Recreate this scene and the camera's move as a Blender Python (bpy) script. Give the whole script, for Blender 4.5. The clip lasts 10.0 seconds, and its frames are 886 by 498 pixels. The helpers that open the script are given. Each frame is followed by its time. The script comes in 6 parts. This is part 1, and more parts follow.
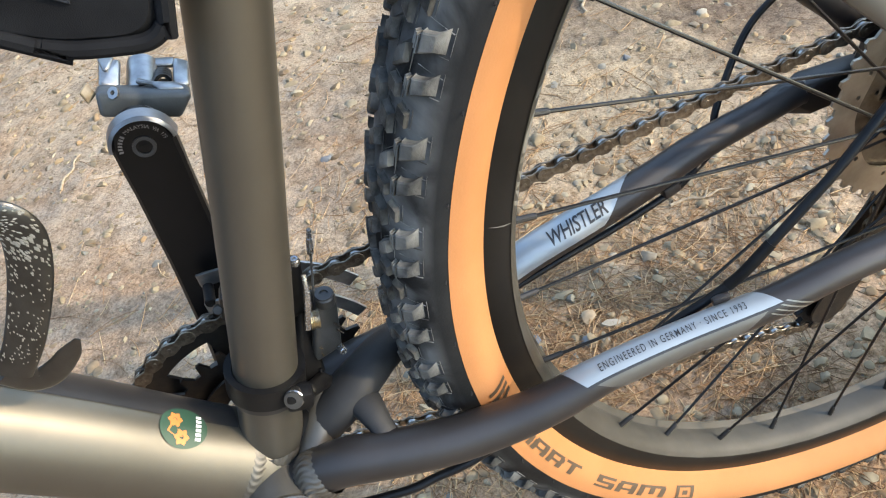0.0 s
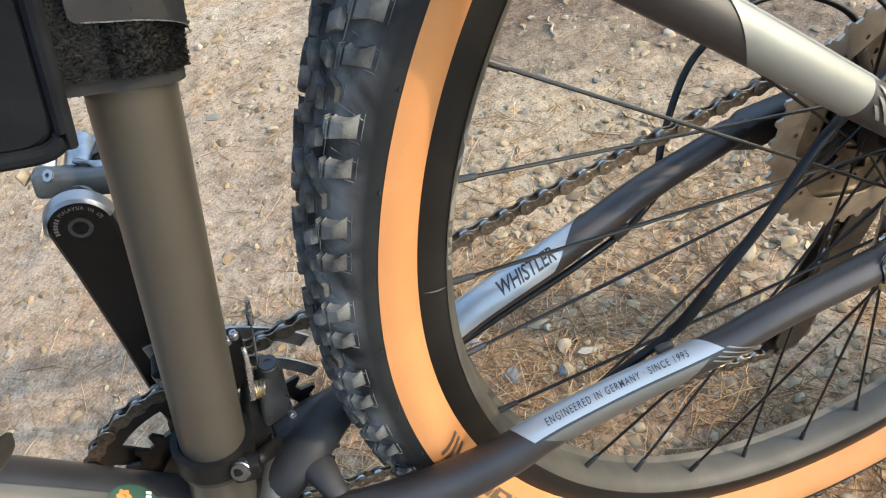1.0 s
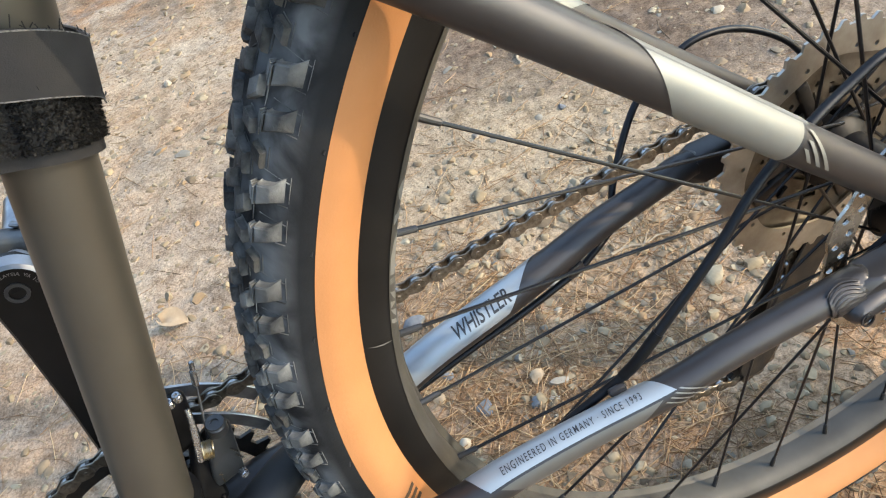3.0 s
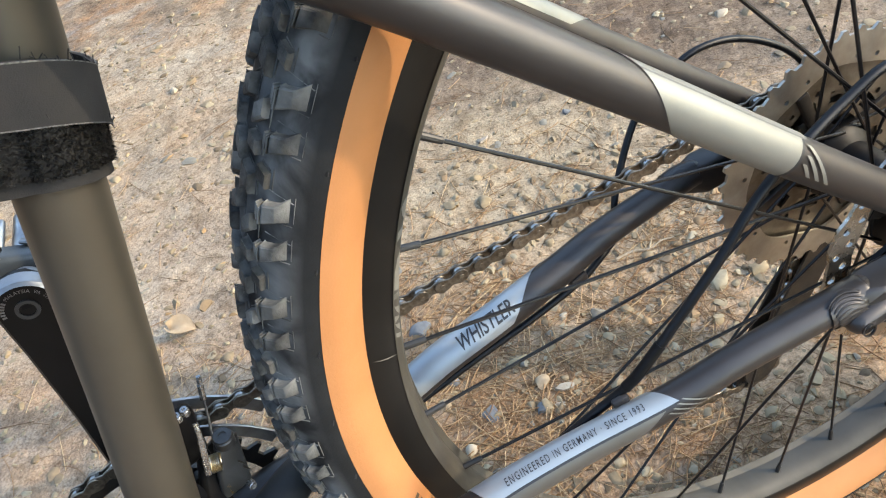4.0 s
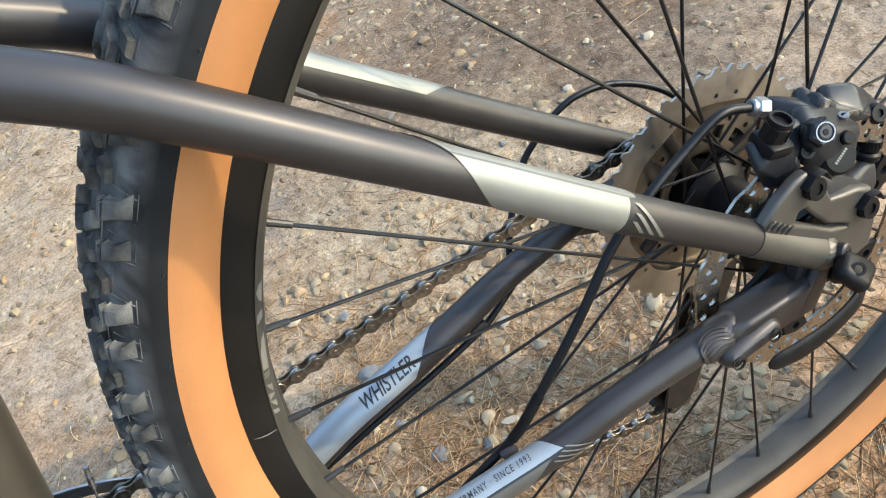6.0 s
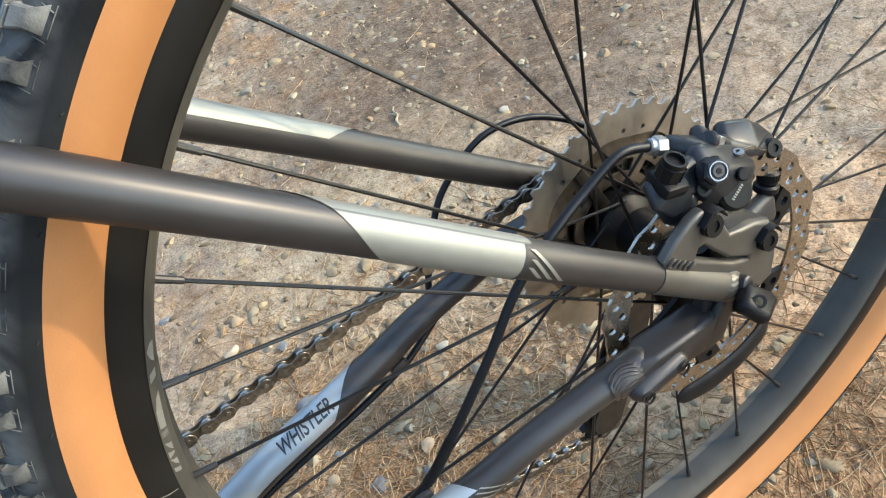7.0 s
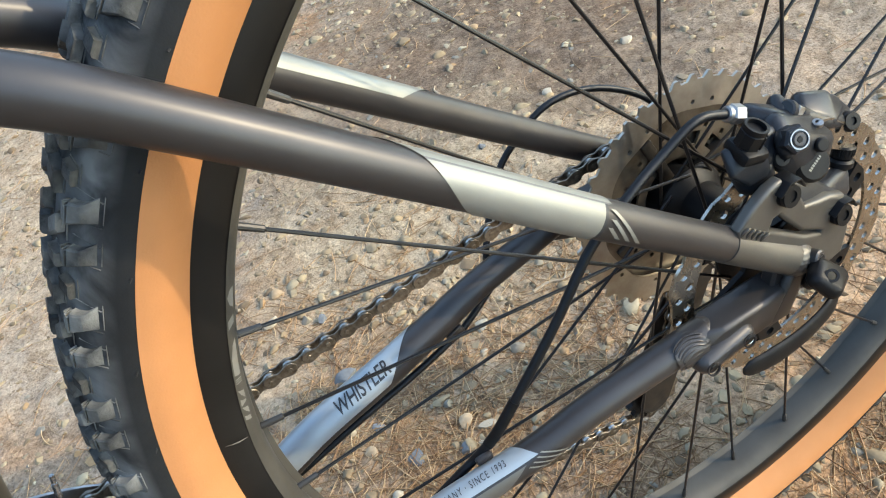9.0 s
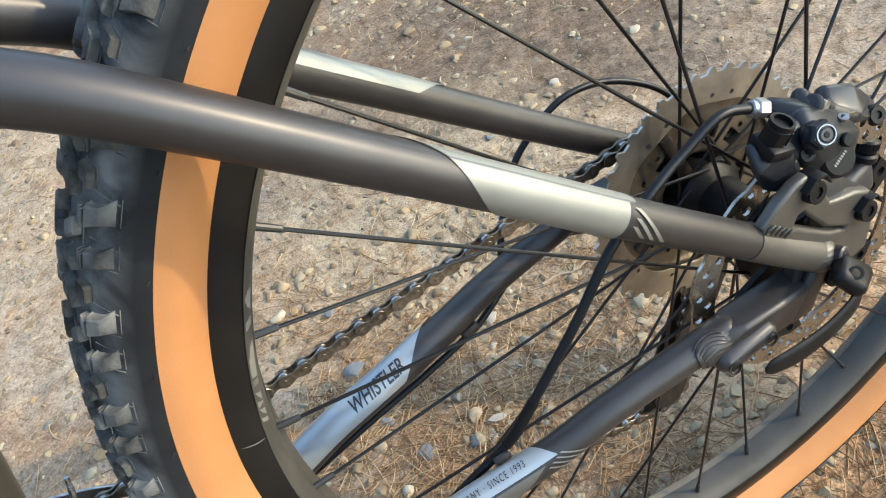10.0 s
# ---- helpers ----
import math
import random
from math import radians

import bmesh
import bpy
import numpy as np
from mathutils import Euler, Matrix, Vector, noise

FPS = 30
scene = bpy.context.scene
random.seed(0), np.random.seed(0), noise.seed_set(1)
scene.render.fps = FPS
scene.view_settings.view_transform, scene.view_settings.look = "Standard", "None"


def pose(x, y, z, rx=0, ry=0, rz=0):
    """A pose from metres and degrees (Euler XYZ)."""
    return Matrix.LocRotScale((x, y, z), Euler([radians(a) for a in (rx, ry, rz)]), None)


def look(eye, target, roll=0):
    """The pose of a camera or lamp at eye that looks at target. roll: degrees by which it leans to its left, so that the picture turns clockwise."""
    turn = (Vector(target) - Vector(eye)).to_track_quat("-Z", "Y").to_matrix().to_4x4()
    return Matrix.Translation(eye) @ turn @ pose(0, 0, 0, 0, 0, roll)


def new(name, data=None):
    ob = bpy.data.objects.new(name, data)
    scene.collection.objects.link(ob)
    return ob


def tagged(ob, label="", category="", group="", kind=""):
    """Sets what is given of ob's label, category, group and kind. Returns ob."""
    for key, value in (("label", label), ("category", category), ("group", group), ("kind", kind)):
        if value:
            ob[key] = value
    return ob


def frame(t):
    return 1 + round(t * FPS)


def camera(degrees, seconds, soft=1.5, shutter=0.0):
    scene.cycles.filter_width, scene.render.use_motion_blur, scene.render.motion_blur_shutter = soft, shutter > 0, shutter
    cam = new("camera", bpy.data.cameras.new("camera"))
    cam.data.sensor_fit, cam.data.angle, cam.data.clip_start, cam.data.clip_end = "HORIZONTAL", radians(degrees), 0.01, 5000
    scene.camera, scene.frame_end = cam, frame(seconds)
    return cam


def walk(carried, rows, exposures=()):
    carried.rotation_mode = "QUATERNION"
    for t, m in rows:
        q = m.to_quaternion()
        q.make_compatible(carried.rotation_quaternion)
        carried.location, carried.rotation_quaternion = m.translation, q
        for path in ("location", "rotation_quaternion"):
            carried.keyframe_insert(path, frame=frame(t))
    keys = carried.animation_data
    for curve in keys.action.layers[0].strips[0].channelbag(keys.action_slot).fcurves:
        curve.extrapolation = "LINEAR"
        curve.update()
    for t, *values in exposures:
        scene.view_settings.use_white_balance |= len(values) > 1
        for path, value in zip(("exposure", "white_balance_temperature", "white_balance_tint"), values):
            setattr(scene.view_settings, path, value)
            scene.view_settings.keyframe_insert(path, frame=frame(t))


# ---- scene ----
cam = camera(61.92, 10.0, soft=1.15)
EXPOSURE, KELVIN = 1.25, 7900
ROWS = [
    (0.0, -0.3545, -0.2481, 0.6840, 42.87, 12.96, -20.23),
    (0.5, -0.3320, -0.2535, 0.6880, 43.22, 13.96, -20.62),
    (1.0, -0.3177, -0.2455, 0.6947, 43.45, 14.78, -22.38),
    (1.5, -0.2958, -0.2428, 0.6914, 43.73, 15.11, -24.32),
    (2.0, -0.2992, -0.2427, 0.6972, 43.94, 15.01, -24.90),
    (2.5, -0.2970, -0.2422, 0.6965, 44.31, 15.19, -24.77),
    (4.0, -0.2900, -0.2420, 0.7036, 44.57, 16.00, -24.70),
    (4.5, -0.2942, -0.2473, 0.7088, 45.27, 16.61, -23.90),
    (5.0, -0.2914, -0.2498, 0.7109, 45.68, 17.29, -23.49),
    (5.5, -0.2766, -0.2543, 0.7147, 45.47, 17.98, -25.10),
    (6.0, -0.2330, -0.2624, 0.7097, 45.09, 18.36, -29.09),
    (6.2, -0.2154, -0.2663, 0.7107, 45.08, 18.02, -30.43),
    (7.3, -0.2031, -0.2629, 0.7102, 44.92, 17.05, -32.94),
    (7.5, -0.2059, -0.2617, 0.7107, 44.88, 17.08, -32.75),
    (8.0, -0.2123, -0.2623, 0.7102, 44.88, 17.17, -31.93),
    (8.5, -0.2242, -0.2626, 0.7100, 44.95, 17.22, -30.79),
    (9.0, -0.2298, -0.2602, 0.7081, 44.90, 17.05, -30.03),
    (9.5, -0.2313, -0.2581, 0.7073, 44.76, 17.07, -29.77),
    (10.0, -0.2330, -0.2499, 0.7092, 44.08, 17.30, -30.06),
]
walk(cam, [(t, pose(x, y, z, rx, ry, rz)) for t, x, y, z, rx, ry, rz in ROWS], exposures=[(0.0, EXPOSURE + 0.03, KELVIN + 60, 8), (4.5, EXPOSURE + 0.03, KELVIN, 8), (5.5, EXPOSURE + 0.02, KELVIN - 70, 7), (8.0, EXPOSURE - 0.02, KELVIN - 230, 4), (10.0, EXPOSURE - 0.02, KELVIN - 150, 5)])

LEAN = 2.55          # degrees by which the bicycle leans over, away from the camera
AXLE = 0.3643        # height of the rear axle along the bicycle's own upright

# ---------------------------------------------------------------- light
world = bpy.data.worlds.new("sky")
scene.world = world
world.use_nodes = True
wn = world.node_tree.nodes
sky = wn.new("ShaderNodeTexSky")
sky.sky_type = "NISHITA"
sky.sun_disc = False
SUN_DIR = Vector((0.757, -0.434, 0.489)).normalized()
sky.sun_elevation = math.asin(SUN_DIR.z)
sky.sun_rotation = math.atan2(SUN_DIR.x, SUN_DIR.y)
sky.air_density, sky.dust_density, sky.ozone_density = 1.0, 0.5, 2.2
world.node_tree.links.new(sky.outputs[0], wn["Background"].inputs[0])
wn["Background"].inputs[1].default_value = 0.36
sun = new("sun", bpy.data.lights.new("sun", "SUN"))
sun.data.energy, sun.data.angle, sun.data.color = 1.5, radians(0.7), (1.0, 0.88, 0.72)
sun.matrix_world = look(SUN_DIR * 10, (0, 0, 0))


# ---------------------------------------------------------------- materials
def material(name, base, rough=0.5, metal=0.0, vary=None, scale=40.0, bump=0.0, bump_scale=200.0, rough_vary=0.0,
             coat=0.0, island=0.0, obrand=0.0, detail=6.0, spec=0.5):
    """A principled material with colour variation at two scales, roughness variation and fine relief."""
    m = bpy.data.materials.new(name)
    m.use_nodes = True
    nt = m.node_tree
    n, l = nt.nodes, nt.links
    b = n["Principled BSDF"]
    b.inputs["Roughness"].default_value = rough
    b.inputs["Metallic"].default_value = metal
    b.inputs["Coat Weight"].default_value = coat
    b.inputs["Coat Roughness"].default_value = 0.32
    b.inputs["Specular IOR Level"].default_value = spec
    b.inputs["Base Color"].default_value = (*base, 1)
    tc = n.new("ShaderNodeTexCoord")
    src = None
    if vary:
        big, small, mix, mix2 = n.new("ShaderNodeTexNoise"), n.new("ShaderNodeTexNoise"), n.new("ShaderNodeMix"), n.new("ShaderNodeMix")
        for t, s in ((big, scale), (small, scale * 9)):
            t.inputs["Scale"].default_value, t.inputs["Detail"].default_value = s, detail
            l.new(tc.outputs["Object"], t.inputs["Vector"])
        ramp = n.new("ShaderNodeValToRGB")
        ramp.color_ramp.elements[0].position, ramp.color_ramp.elements[1].position = 0.36, 0.66
        l.new(big.outputs[0], ramp.inputs[0])
        mix.data_type = mix2.data_type = "RGBA"
        l.new(ramp.outputs[0], mix.inputs[0])
        mix.inputs[6].default_value, mix.inputs[7].default_value = (*base, 1), (*vary, 1)
        ramp2 = n.new("ShaderNodeValToRGB")
        ramp2.color_ramp.elements[0].position, ramp2.color_ramp.elements[1].position = 0.5, 0.75
        ramp2.color_ramp.elements[1].color = (0.45, 0.45, 0.45, 1)
        l.new(small.outputs[0], ramp2.inputs[0])
        l.new(ramp2.outputs[0], mix2.inputs[0])
        l.new(mix.outputs[2], mix2.inputs[6])
        mix2.inputs[7].default_value = (*[0.5 * (a + c) for a, c in zip(base, vary)], 1)
        src = mix2.outputs[2]
    if island or obrand:
        rnd = n.new("ShaderNodeNewGeometry").outputs["Random Per Island"] if island else n.new("ShaderNodeObjectInfo").outputs["Random"]
        hsv = n.new("ShaderNodeHueSaturation")
        mr = n.new("ShaderNodeMapRange")
        amt = island or obrand
        mr.inputs[3].default_value, mr.inputs[4].default_value = 1 - amt, 1 + amt
        l.new(rnd, mr.inputs[0])
        l.new(mr.outputs[0], hsv.inputs["Value"])
        if src:
            l.new(src, hsv.inputs["Color"])
        else:
            hsv.inputs["Color"].default_value = (*base, 1)
        src = hsv.outputs[0]
    if src:
        l.new(src, b.inputs["Base Color"])
    if rough_vary:
        t, mr = n.new("ShaderNodeTexNoise"), n.new("ShaderNodeMapRange")
        t.inputs["Scale"].default_value, t.inputs["Detail"].default_value = scale * 2.3, 8
        l.new(tc.outputs["Object"], t.inputs["Vector"])
        mr.inputs[3].default_value, mr.inputs[4].default_value = max(0.03, rough - rough_vary), min(1, rough + rough_vary)
        l.new(t.outputs[0], mr.inputs[0])
        l.new(mr.outputs[0], b.inputs["Roughness"])
    if bump:
        t, bp = n.new("ShaderNodeTexNoise"), n.new("ShaderNodeBump")
        t.inputs["Scale"].default_value, t.inputs["Detail"].default_value = bump_scale, 4
        bp.inputs["Strength"].default_value, bp.inputs["Distance"].default_value = bump, 0.001
        l.new(tc.outputs["Object"], t.inputs["Vector"])
        l.new(t.outputs[0], bp.inputs["Height"])
        l.new(bp.outputs[0], b.inputs["Normal"])
    return m


PAINT = material("dark matte metallic paint", (0.0375, 0.0345, 0.0348), 0.51, 0.6, (0.047, 0.0435, 0.0435), 30, 0.02, 2600, 0.05, coat=0.38)
BRONZE = material("bronze matte metallic paint", (0.112, 0.102, 0.084), 0.43, 0.72, (0.128, 0.117, 0.097), 25, 0.02, 2600, 0.05, coat=0.15)
BARE = material("taupe dropout paint", (0.100, 0.094, 0.084), 0.47, 0.65, (0.120, 0.113, 0.101), 60, 0.06, 1500, 0.07)
WELD = material("weld bead", (0.105, 0.098, 0.086), 0.42, 0.7, (0.135, 0.126, 0.112), 90, 0.08, 1200, 0.08)
YOKE = material("matte dark paint with road dust", (0.012, 0.013, 0.015), 0.66, 0.1, (0.024, 0.024, 0.025), 55, 0.08, 1400, 0.08)
ZINC = material("zinc-plated spring steel", (0.42, 0.42, 0.42), 0.26, 0.85, (0.26, 0.255, 0.25), 300, 0.0, 500, 0.08)
SILVER = material("silver decal film", (0.234, 0.238, 0.216), 0.46, 0.42, (0.218, 0.221, 0.200), 45, 0.02, 1500, 0.05, coat=0.15)
# silver film again, with the blue of the reflected sky put into its colour
SKYSILVER = material("silver decal film tinted with reflected sky", (0.325, 0.372, 0.400), 0.42, 0.42, (0.300, 0.342, 0.368), 45, 0.02, 1500, 0.05, coat=0.15)
# the silver film darkened, shade of the stay's lower flank painted in
SHADESILVER = material("silver decal film with shade painted in", (0.135, 0.132, 0.124), 0.46, 0.5, (0.120, 0.118, 0.110), 45, 0.02, 1500, 0.05, coat=0.15)
INK = material("dark printed lettering", (0.018, 0.021, 0.026), 0.5)
GREYLINE = material("grey decal line", (0.10, 0.10, 0.10), 0.45)
RUBBER = material("dusty black tyre rubber", (0.006, 0.0063, 0.0070), 0.62, 0, (0.024, 0.0255, 0.027), 19, 0.10, 900, 0.12, detail=10, spec=0.18)


def dusted(m, inner, outer, dust, scale):
    """Dry dust caught on a turning thing between two distances from its axle (the local y axis)."""
    nt = m.node_tree
    n, l = nt.nodes, nt.links
    b = n["Principled BSDF"]
    tc, flat, length = n.new("ShaderNodeTexCoord"), n.new("ShaderNodeVectorMath"), n.new("ShaderNodeVectorMath")
    flat.operation, length.operation = "MULTIPLY", "LENGTH"
    flat.inputs[1].default_value = (1, 0, 1)
    l.new(tc.outputs["Object"], flat.inputs[0])
    l.new(flat.outputs[0], length.inputs[0])
    mr, noise, ramp, mul, mix = n.new("ShaderNodeMapRange"), n.new("ShaderNodeTexNoise"), n.new("ShaderNodeValToRGB"), n.new("ShaderNodeMath"), n.new("ShaderNodeMix")
    mr.inputs[1].default_value, mr.inputs[2].default_value = inner, outer
    l.new(length.outputs["Value"], mr.inputs[0])
    noise.inputs["Scale"].default_value, noise.inputs["Detail"].default_value, noise.inputs["Distortion"].default_value = scale, 8, 0.8
    l.new(tc.outputs["Object"], noise.inputs["Vector"])
    ramp.color_ramp.elements[0].position, ramp.color_ramp.elements[1].position = 0.38, 0.64
    l.new(noise.outputs[0], ramp.inputs[0])
    mul.operation = "MULTIPLY"
    l.new(mr.outputs[0], mul.inputs[0])
    l.new(ramp.outputs[0], mul.inputs[1])
    mix.data_type = "RGBA"
    l.new(mul.outputs[0], mix.inputs[0])
    l.new(b.inputs["Base Color"].links[0].from_socket, mix.inputs[6])
    mix.inputs[7].default_value = (*dust, 1)
    l.new(mix.outputs[2], b.inputs["Base Color"])


dusted(RUBBER, 0.3440, 0.3530, (0.150, 0.154, 0.154), 38)
KNOB = material("worn tread knob rubber", (0.028, 0.0293, 0.030), 0.62, 0, (0.160, 0.160, 0.150), 75, 0.35, 900, 0.12, obrand=0.3, detail=9, spec=0.3)
TAN = material("tan rubber sidewall", (0.405, 0.180, 0.074), 0.70, 0, (0.455, 0.205, 0.086), 22, 0.12, 900, 0.08, spec=0.15)
TANINK = material("dark print on the sidewall", (0.075, 0.05, 0.03), 0.65)
RIMBLACK = material("black anodised rim", (0.0085, 0.0080, 0.0074), 0.40, 0.2, (0.0145, 0.0135, 0.0124), 18, 0.03, 1500, 0.06, spec=0.27)
RIMGREY = material("grey satin rim bed", (0.064, 0.059, 0.050), 0.58, 0.0, (0.044, 0.041, 0.035), 30, 0.06, 1500, 0.08, spec=0.32)
RIMPRINT = material("cream rim print", (0.185, 0.18, 0.162), 0.55, 0, (0.15, 0.145, 0.13), 200)
SPOKEM = material("black spoke steel", (0.007, 0.007, 0.008), 0.32, 0.0, spec=0.4)
NIPPLE = material("dark nipple brass", (0.05, 0.048, 0.046), 0.42, 0.5, obrand=0.25)
STEEL = material("nickelled sprocket steel", (0.45, 0.42, 0.365), 0.36, 0.85, (0.33, 0.297, 0.248), 70, 0.05, 1500, 0.12)
GREASY = material("greasy brown sprocket steel", (0.22, 0.195, 0.16), 0.38, 0.8, (0.09, 0.072, 0.052), 55, 0.08, 1200, 0.12)
ROTORM = material("steel brake rotor", (0.46, 0.43, 0.38), 0.27, 1.0, (0.38, 0.34, 0.29), 60, 0.03, 1500, 0.08)
DARKSTEEL = material("oiled dark steel", (0.045, 0.042, 0.04), 0.38, 0.75, (0.07, 0.06, 0.05), 120, 0.1, 900, 0.12)
CHAINM = material("oily chain steel", (0.27, 0.235, 0.19), 0.33, 0.88, (0.13, 0.105, 0.08), 300, 0.2, 1500, 0.12, obrand=0.25)
CHROME = material("bright steel", (0.42, 0.415, 0.41), 0.30, 1.0, (0.32, 0.315, 0.31), 120, 0.0, 500, 0.08)
ALU = material("grey alloy", (0.30, 0.31, 0.32), 0.34, 0.8, (0.22, 0.22, 0.23), 60, 0.1, 900, 0.08)
BLACKPLASTIC = material("black plastic", (0.004, 0.004, 0.005), 0.46, 0, (0.008, 0.008, 0.008), 80, 0.06, 1800, 0.1, spec=0.2)
BRAKEBODY = material("black caliper casting", (0.0115, 0.0130, 0.0158), 0.35, 0.0, (0.020, 0.0222, 0.0262), 90, 0.06, 2200, 0.08, spec=0.36)
CRANKM = material("black crank", (0.004, 0.0036, 0.0036), 0.40, 0.0, (0.007, 0.006, 0.006), 40, 0.05, 900, 0.08, spec=0.25)
HOSE = material("black cable housing", (0.005, 0.006, 0.008), 0.40, spec=0.28)
PEDALM = material("grey painted pedal casting", (0.085, 0.097, 0.105), 0.45, 0.3, (0.055, 0.062, 0.068), 60, 0.12, 1200, 0.1)
PEDALSTEEL = material("satin pedal steel", (0.40, 0.405, 0.41), 0.34, 0.9, (0.22, 0.225, 0.23), 90, 0.06, 1500, 0.12)
FABRIC = material("black woven fabric", (0.0045, 0.005, 0.0065), 0.85, 0, (0.009, 0.010, 0.012), 60, 0.18, 2400, spec=0.15)
FABRIC_GREY = material("grey fabric panel", (0.020, 0.023, 0.030), 0.8, 0, (0.015, 0.017, 0.022), 60, 0.18, 2400, spec=0.2)
STRAPM = material("dark grey webbing", (0.019, 0.0187, 0.0195), 0.8, 0, (0.028, 0.0272, 0.0275), 60, 0.25, 2200, spec=0.3)
FRAY = material("pale frayed webbing edge", (0.16, 0.155, 0.15), 0.8, 0, (0.03, 0.03, 0.03), 900)
FLEECE = material("black hook-and-loop pile", (0.003, 0.003, 0.0032), 0.48, 0, (0.011, 0.011, 0.0112), 400, 0.6, 900, spec=0.3)
REDTAG = material("orange-red tag", (0.75, 0.09, 0.02), 0.6)
GREEN = material("green sticker", (0.019, 0.062, 0.037), 0.5)
ORANGE = material("orange print", (0.62, 0.20, 0.05), 0.5)
REFLECT = material("cream reflector", (0.20, 0.145, 0.085), 0.3, 0, (0.36, 0.29, 0.19), 220)
BRASS = material("brassy spring steel", (0.50, 0.38, 0.20), 0.28, 0.9, (0.40, 0.36, 0.30), 300)
GRIME = material("oily brown grit", (0.10, 0.06, 0.025), 0.35, 0.3, (0.22, 0.15, 0.07), 500)
FDGREY = material("grey derailleur casting", (0.060, 0.062, 0.064), 0.36, 0.3, (0.040, 0.039, 0.037), 90, 0.12, 1200, 0.1)
WHITE = material("white print", (0.75, 0.76, 0.74), 0.5)


def soil_material():
    m = bpy.data.materials.new("dry sandy soil")
    m.use_nodes = True
    n, l = m.node_tree.nodes, m.node_tree.links
    b = n["Principled BSDF"]
    b.inputs["Roughness"].default_value = 0.95
    b.inputs["Specular IOR Level"].default_value = 0.2
    tc = n.new("ShaderNodeTexCoord")

    def tex(scale, detail=8, rough=0.6):
        t = n.new("ShaderNodeTexNoise")
        t.inputs["Scale"].default_value, t.inputs["Detail"].default_value, t.inputs["Roughness"].default_value = scale, detail, rough
        l.new(tc.outputs["Object"], t.inputs["Vector"])
        return t.outputs[0]

    def ramp(src, stops):
        r = n.new("ShaderNodeValToRGB")
        e = r.color_ramp.elements
        e[0].position, e[0].color = stops[0][0], (*stops[0][1], 1)
        e[1].position, e[1].color = stops[-1][0], (*stops[-1][1], 1)
        for p, c in stops[1:-1]:
            e.new(p).color = (*c, 1)
        l.new(src, r.inputs[0])
        return r.outputs[0]

    def mix(fac, a, c, blend="MIX"):
        x = n.new("ShaderNodeMix")
        x.data_type, x.blend_type = "RGBA", blend
        if isinstance(fac, float):
            x.inputs[0].default_value = fac
        else:
            l.new(fac, x.inputs[0])
        l.new(a, x.inputs[6])
        l.new(c, x.inputs[7])
        return x.outputs[2]

    sand = ramp(tex(9), [(0.30, (0.205, 0.160, 0.113)), (0.48, (0.315, 0.258, 0.188)), (0.68, (0.45, 0.385, 0.29))])
    humus = ramp(tex(60), [(0.3, (0.085, 0.063, 0.043)), (0.7, (0.245, 0.182, 0.123))])
    rust = ramp(tex(28), [(0.3, (0.175, 0.105, 0.058)), (0.7, (0.375, 0.245, 0.142))])
    grey = ramp(tex(45), [(0.3, (0.135, 0.118, 0.098)), (0.7, (0.27, 0.245, 0.21))])
    col = mix(ramp(tex(3.2, 6, 0.65), [(0.42, (0, 0, 0)), (0.60, (1, 1, 1))]), sand, humus)
    col = mix(ramp(tex(5.7, 7, 0.65), [(0.46, (0, 0, 0)), (0.60, (0.85, 0.85, 0.85))]), col, rust)
    col = mix(ramp(tex(7.9, 7, 0.65), [(0.50, (0, 0, 0)), (0.66, (0.8, 0.8, 0.8))]), col, grey)
    def bed(col, centre, inner, outer, amount, stops, grain):
        """A patch of other colour with a ragged rim round a place on the ground."""
        far, ragged = n.new("ShaderNodeVectorMath"), n.new("ShaderNodeMath")
        far.operation, ragged.operation = "DISTANCE", "MULTIPLY_ADD"
        far.inputs[1].default_value = centre
        ragged.inputs[1].default_value = 0.55
        l.new(tc.outputs["Object"], far.inputs[0])
        l.new(tex(8, 7, 0.65), ragged.inputs[0])
        l.new(far.outputs["Value"], ragged.inputs[2])
        mask = ramp(ragged.outputs[0], [(inner, (amount, amount, amount)), (outer, (0, 0, 0))])
        return mix(mask, col, ramp(tex(grain), stops))

    col = bed(col, (0.35, 0.84, 0.0), 0.58, 0.94, 0.85, [(0.3, (0.085, 0.065, 0.047)), (0.52, (0.138, 0.106, 0.076)), (0.7, (0.215, 0.167, 0.120))], 34)
    col = bed(col, (0.76, 0.36, 0.0), 0.46, 0.74, 0.45, [(0.3, (0.30, 0.240, 0.172)), (0.7, (0.45, 0.380, 0.285))], 34)
    # orange soil behind the wheel, brightened in colour to stand for sunlight
    col = bed(col, (0.22, -0.12, 0.0), 0.50, 0.72, 0.85, [(0.3, (0.34, 0.220, 0.125)), (0.7, (0.58, 0.410, 0.250))], 60)
    col = bed(col, (-0.52, 1.25, 0.0), 0.56, 0.90, 0.55, [(0.3, (0.30, 0.240, 0.168)), (0.7, (0.45, 0.380, 0.275))], 34)
    col = bed(col, (-0.70, 0.66, 0.0), 0.50, 0.80, 0.40, [(0.3, (0.29, 0.228, 0.165)), (0.7, (0.44, 0.365, 0.275))], 40)
    col = bed(col, (0.17, 0.30, 0.0), 0.38, 0.60, 0.65, [(0.3, (0.29, 0.220, 0.150)), (0.7, (0.47, 0.375, 0.268))], 50)
    # pale sand beyond the wheel and a darker, browner patch beneath it
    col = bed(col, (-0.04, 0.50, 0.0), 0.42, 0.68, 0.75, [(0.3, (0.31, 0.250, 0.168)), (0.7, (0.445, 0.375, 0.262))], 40)
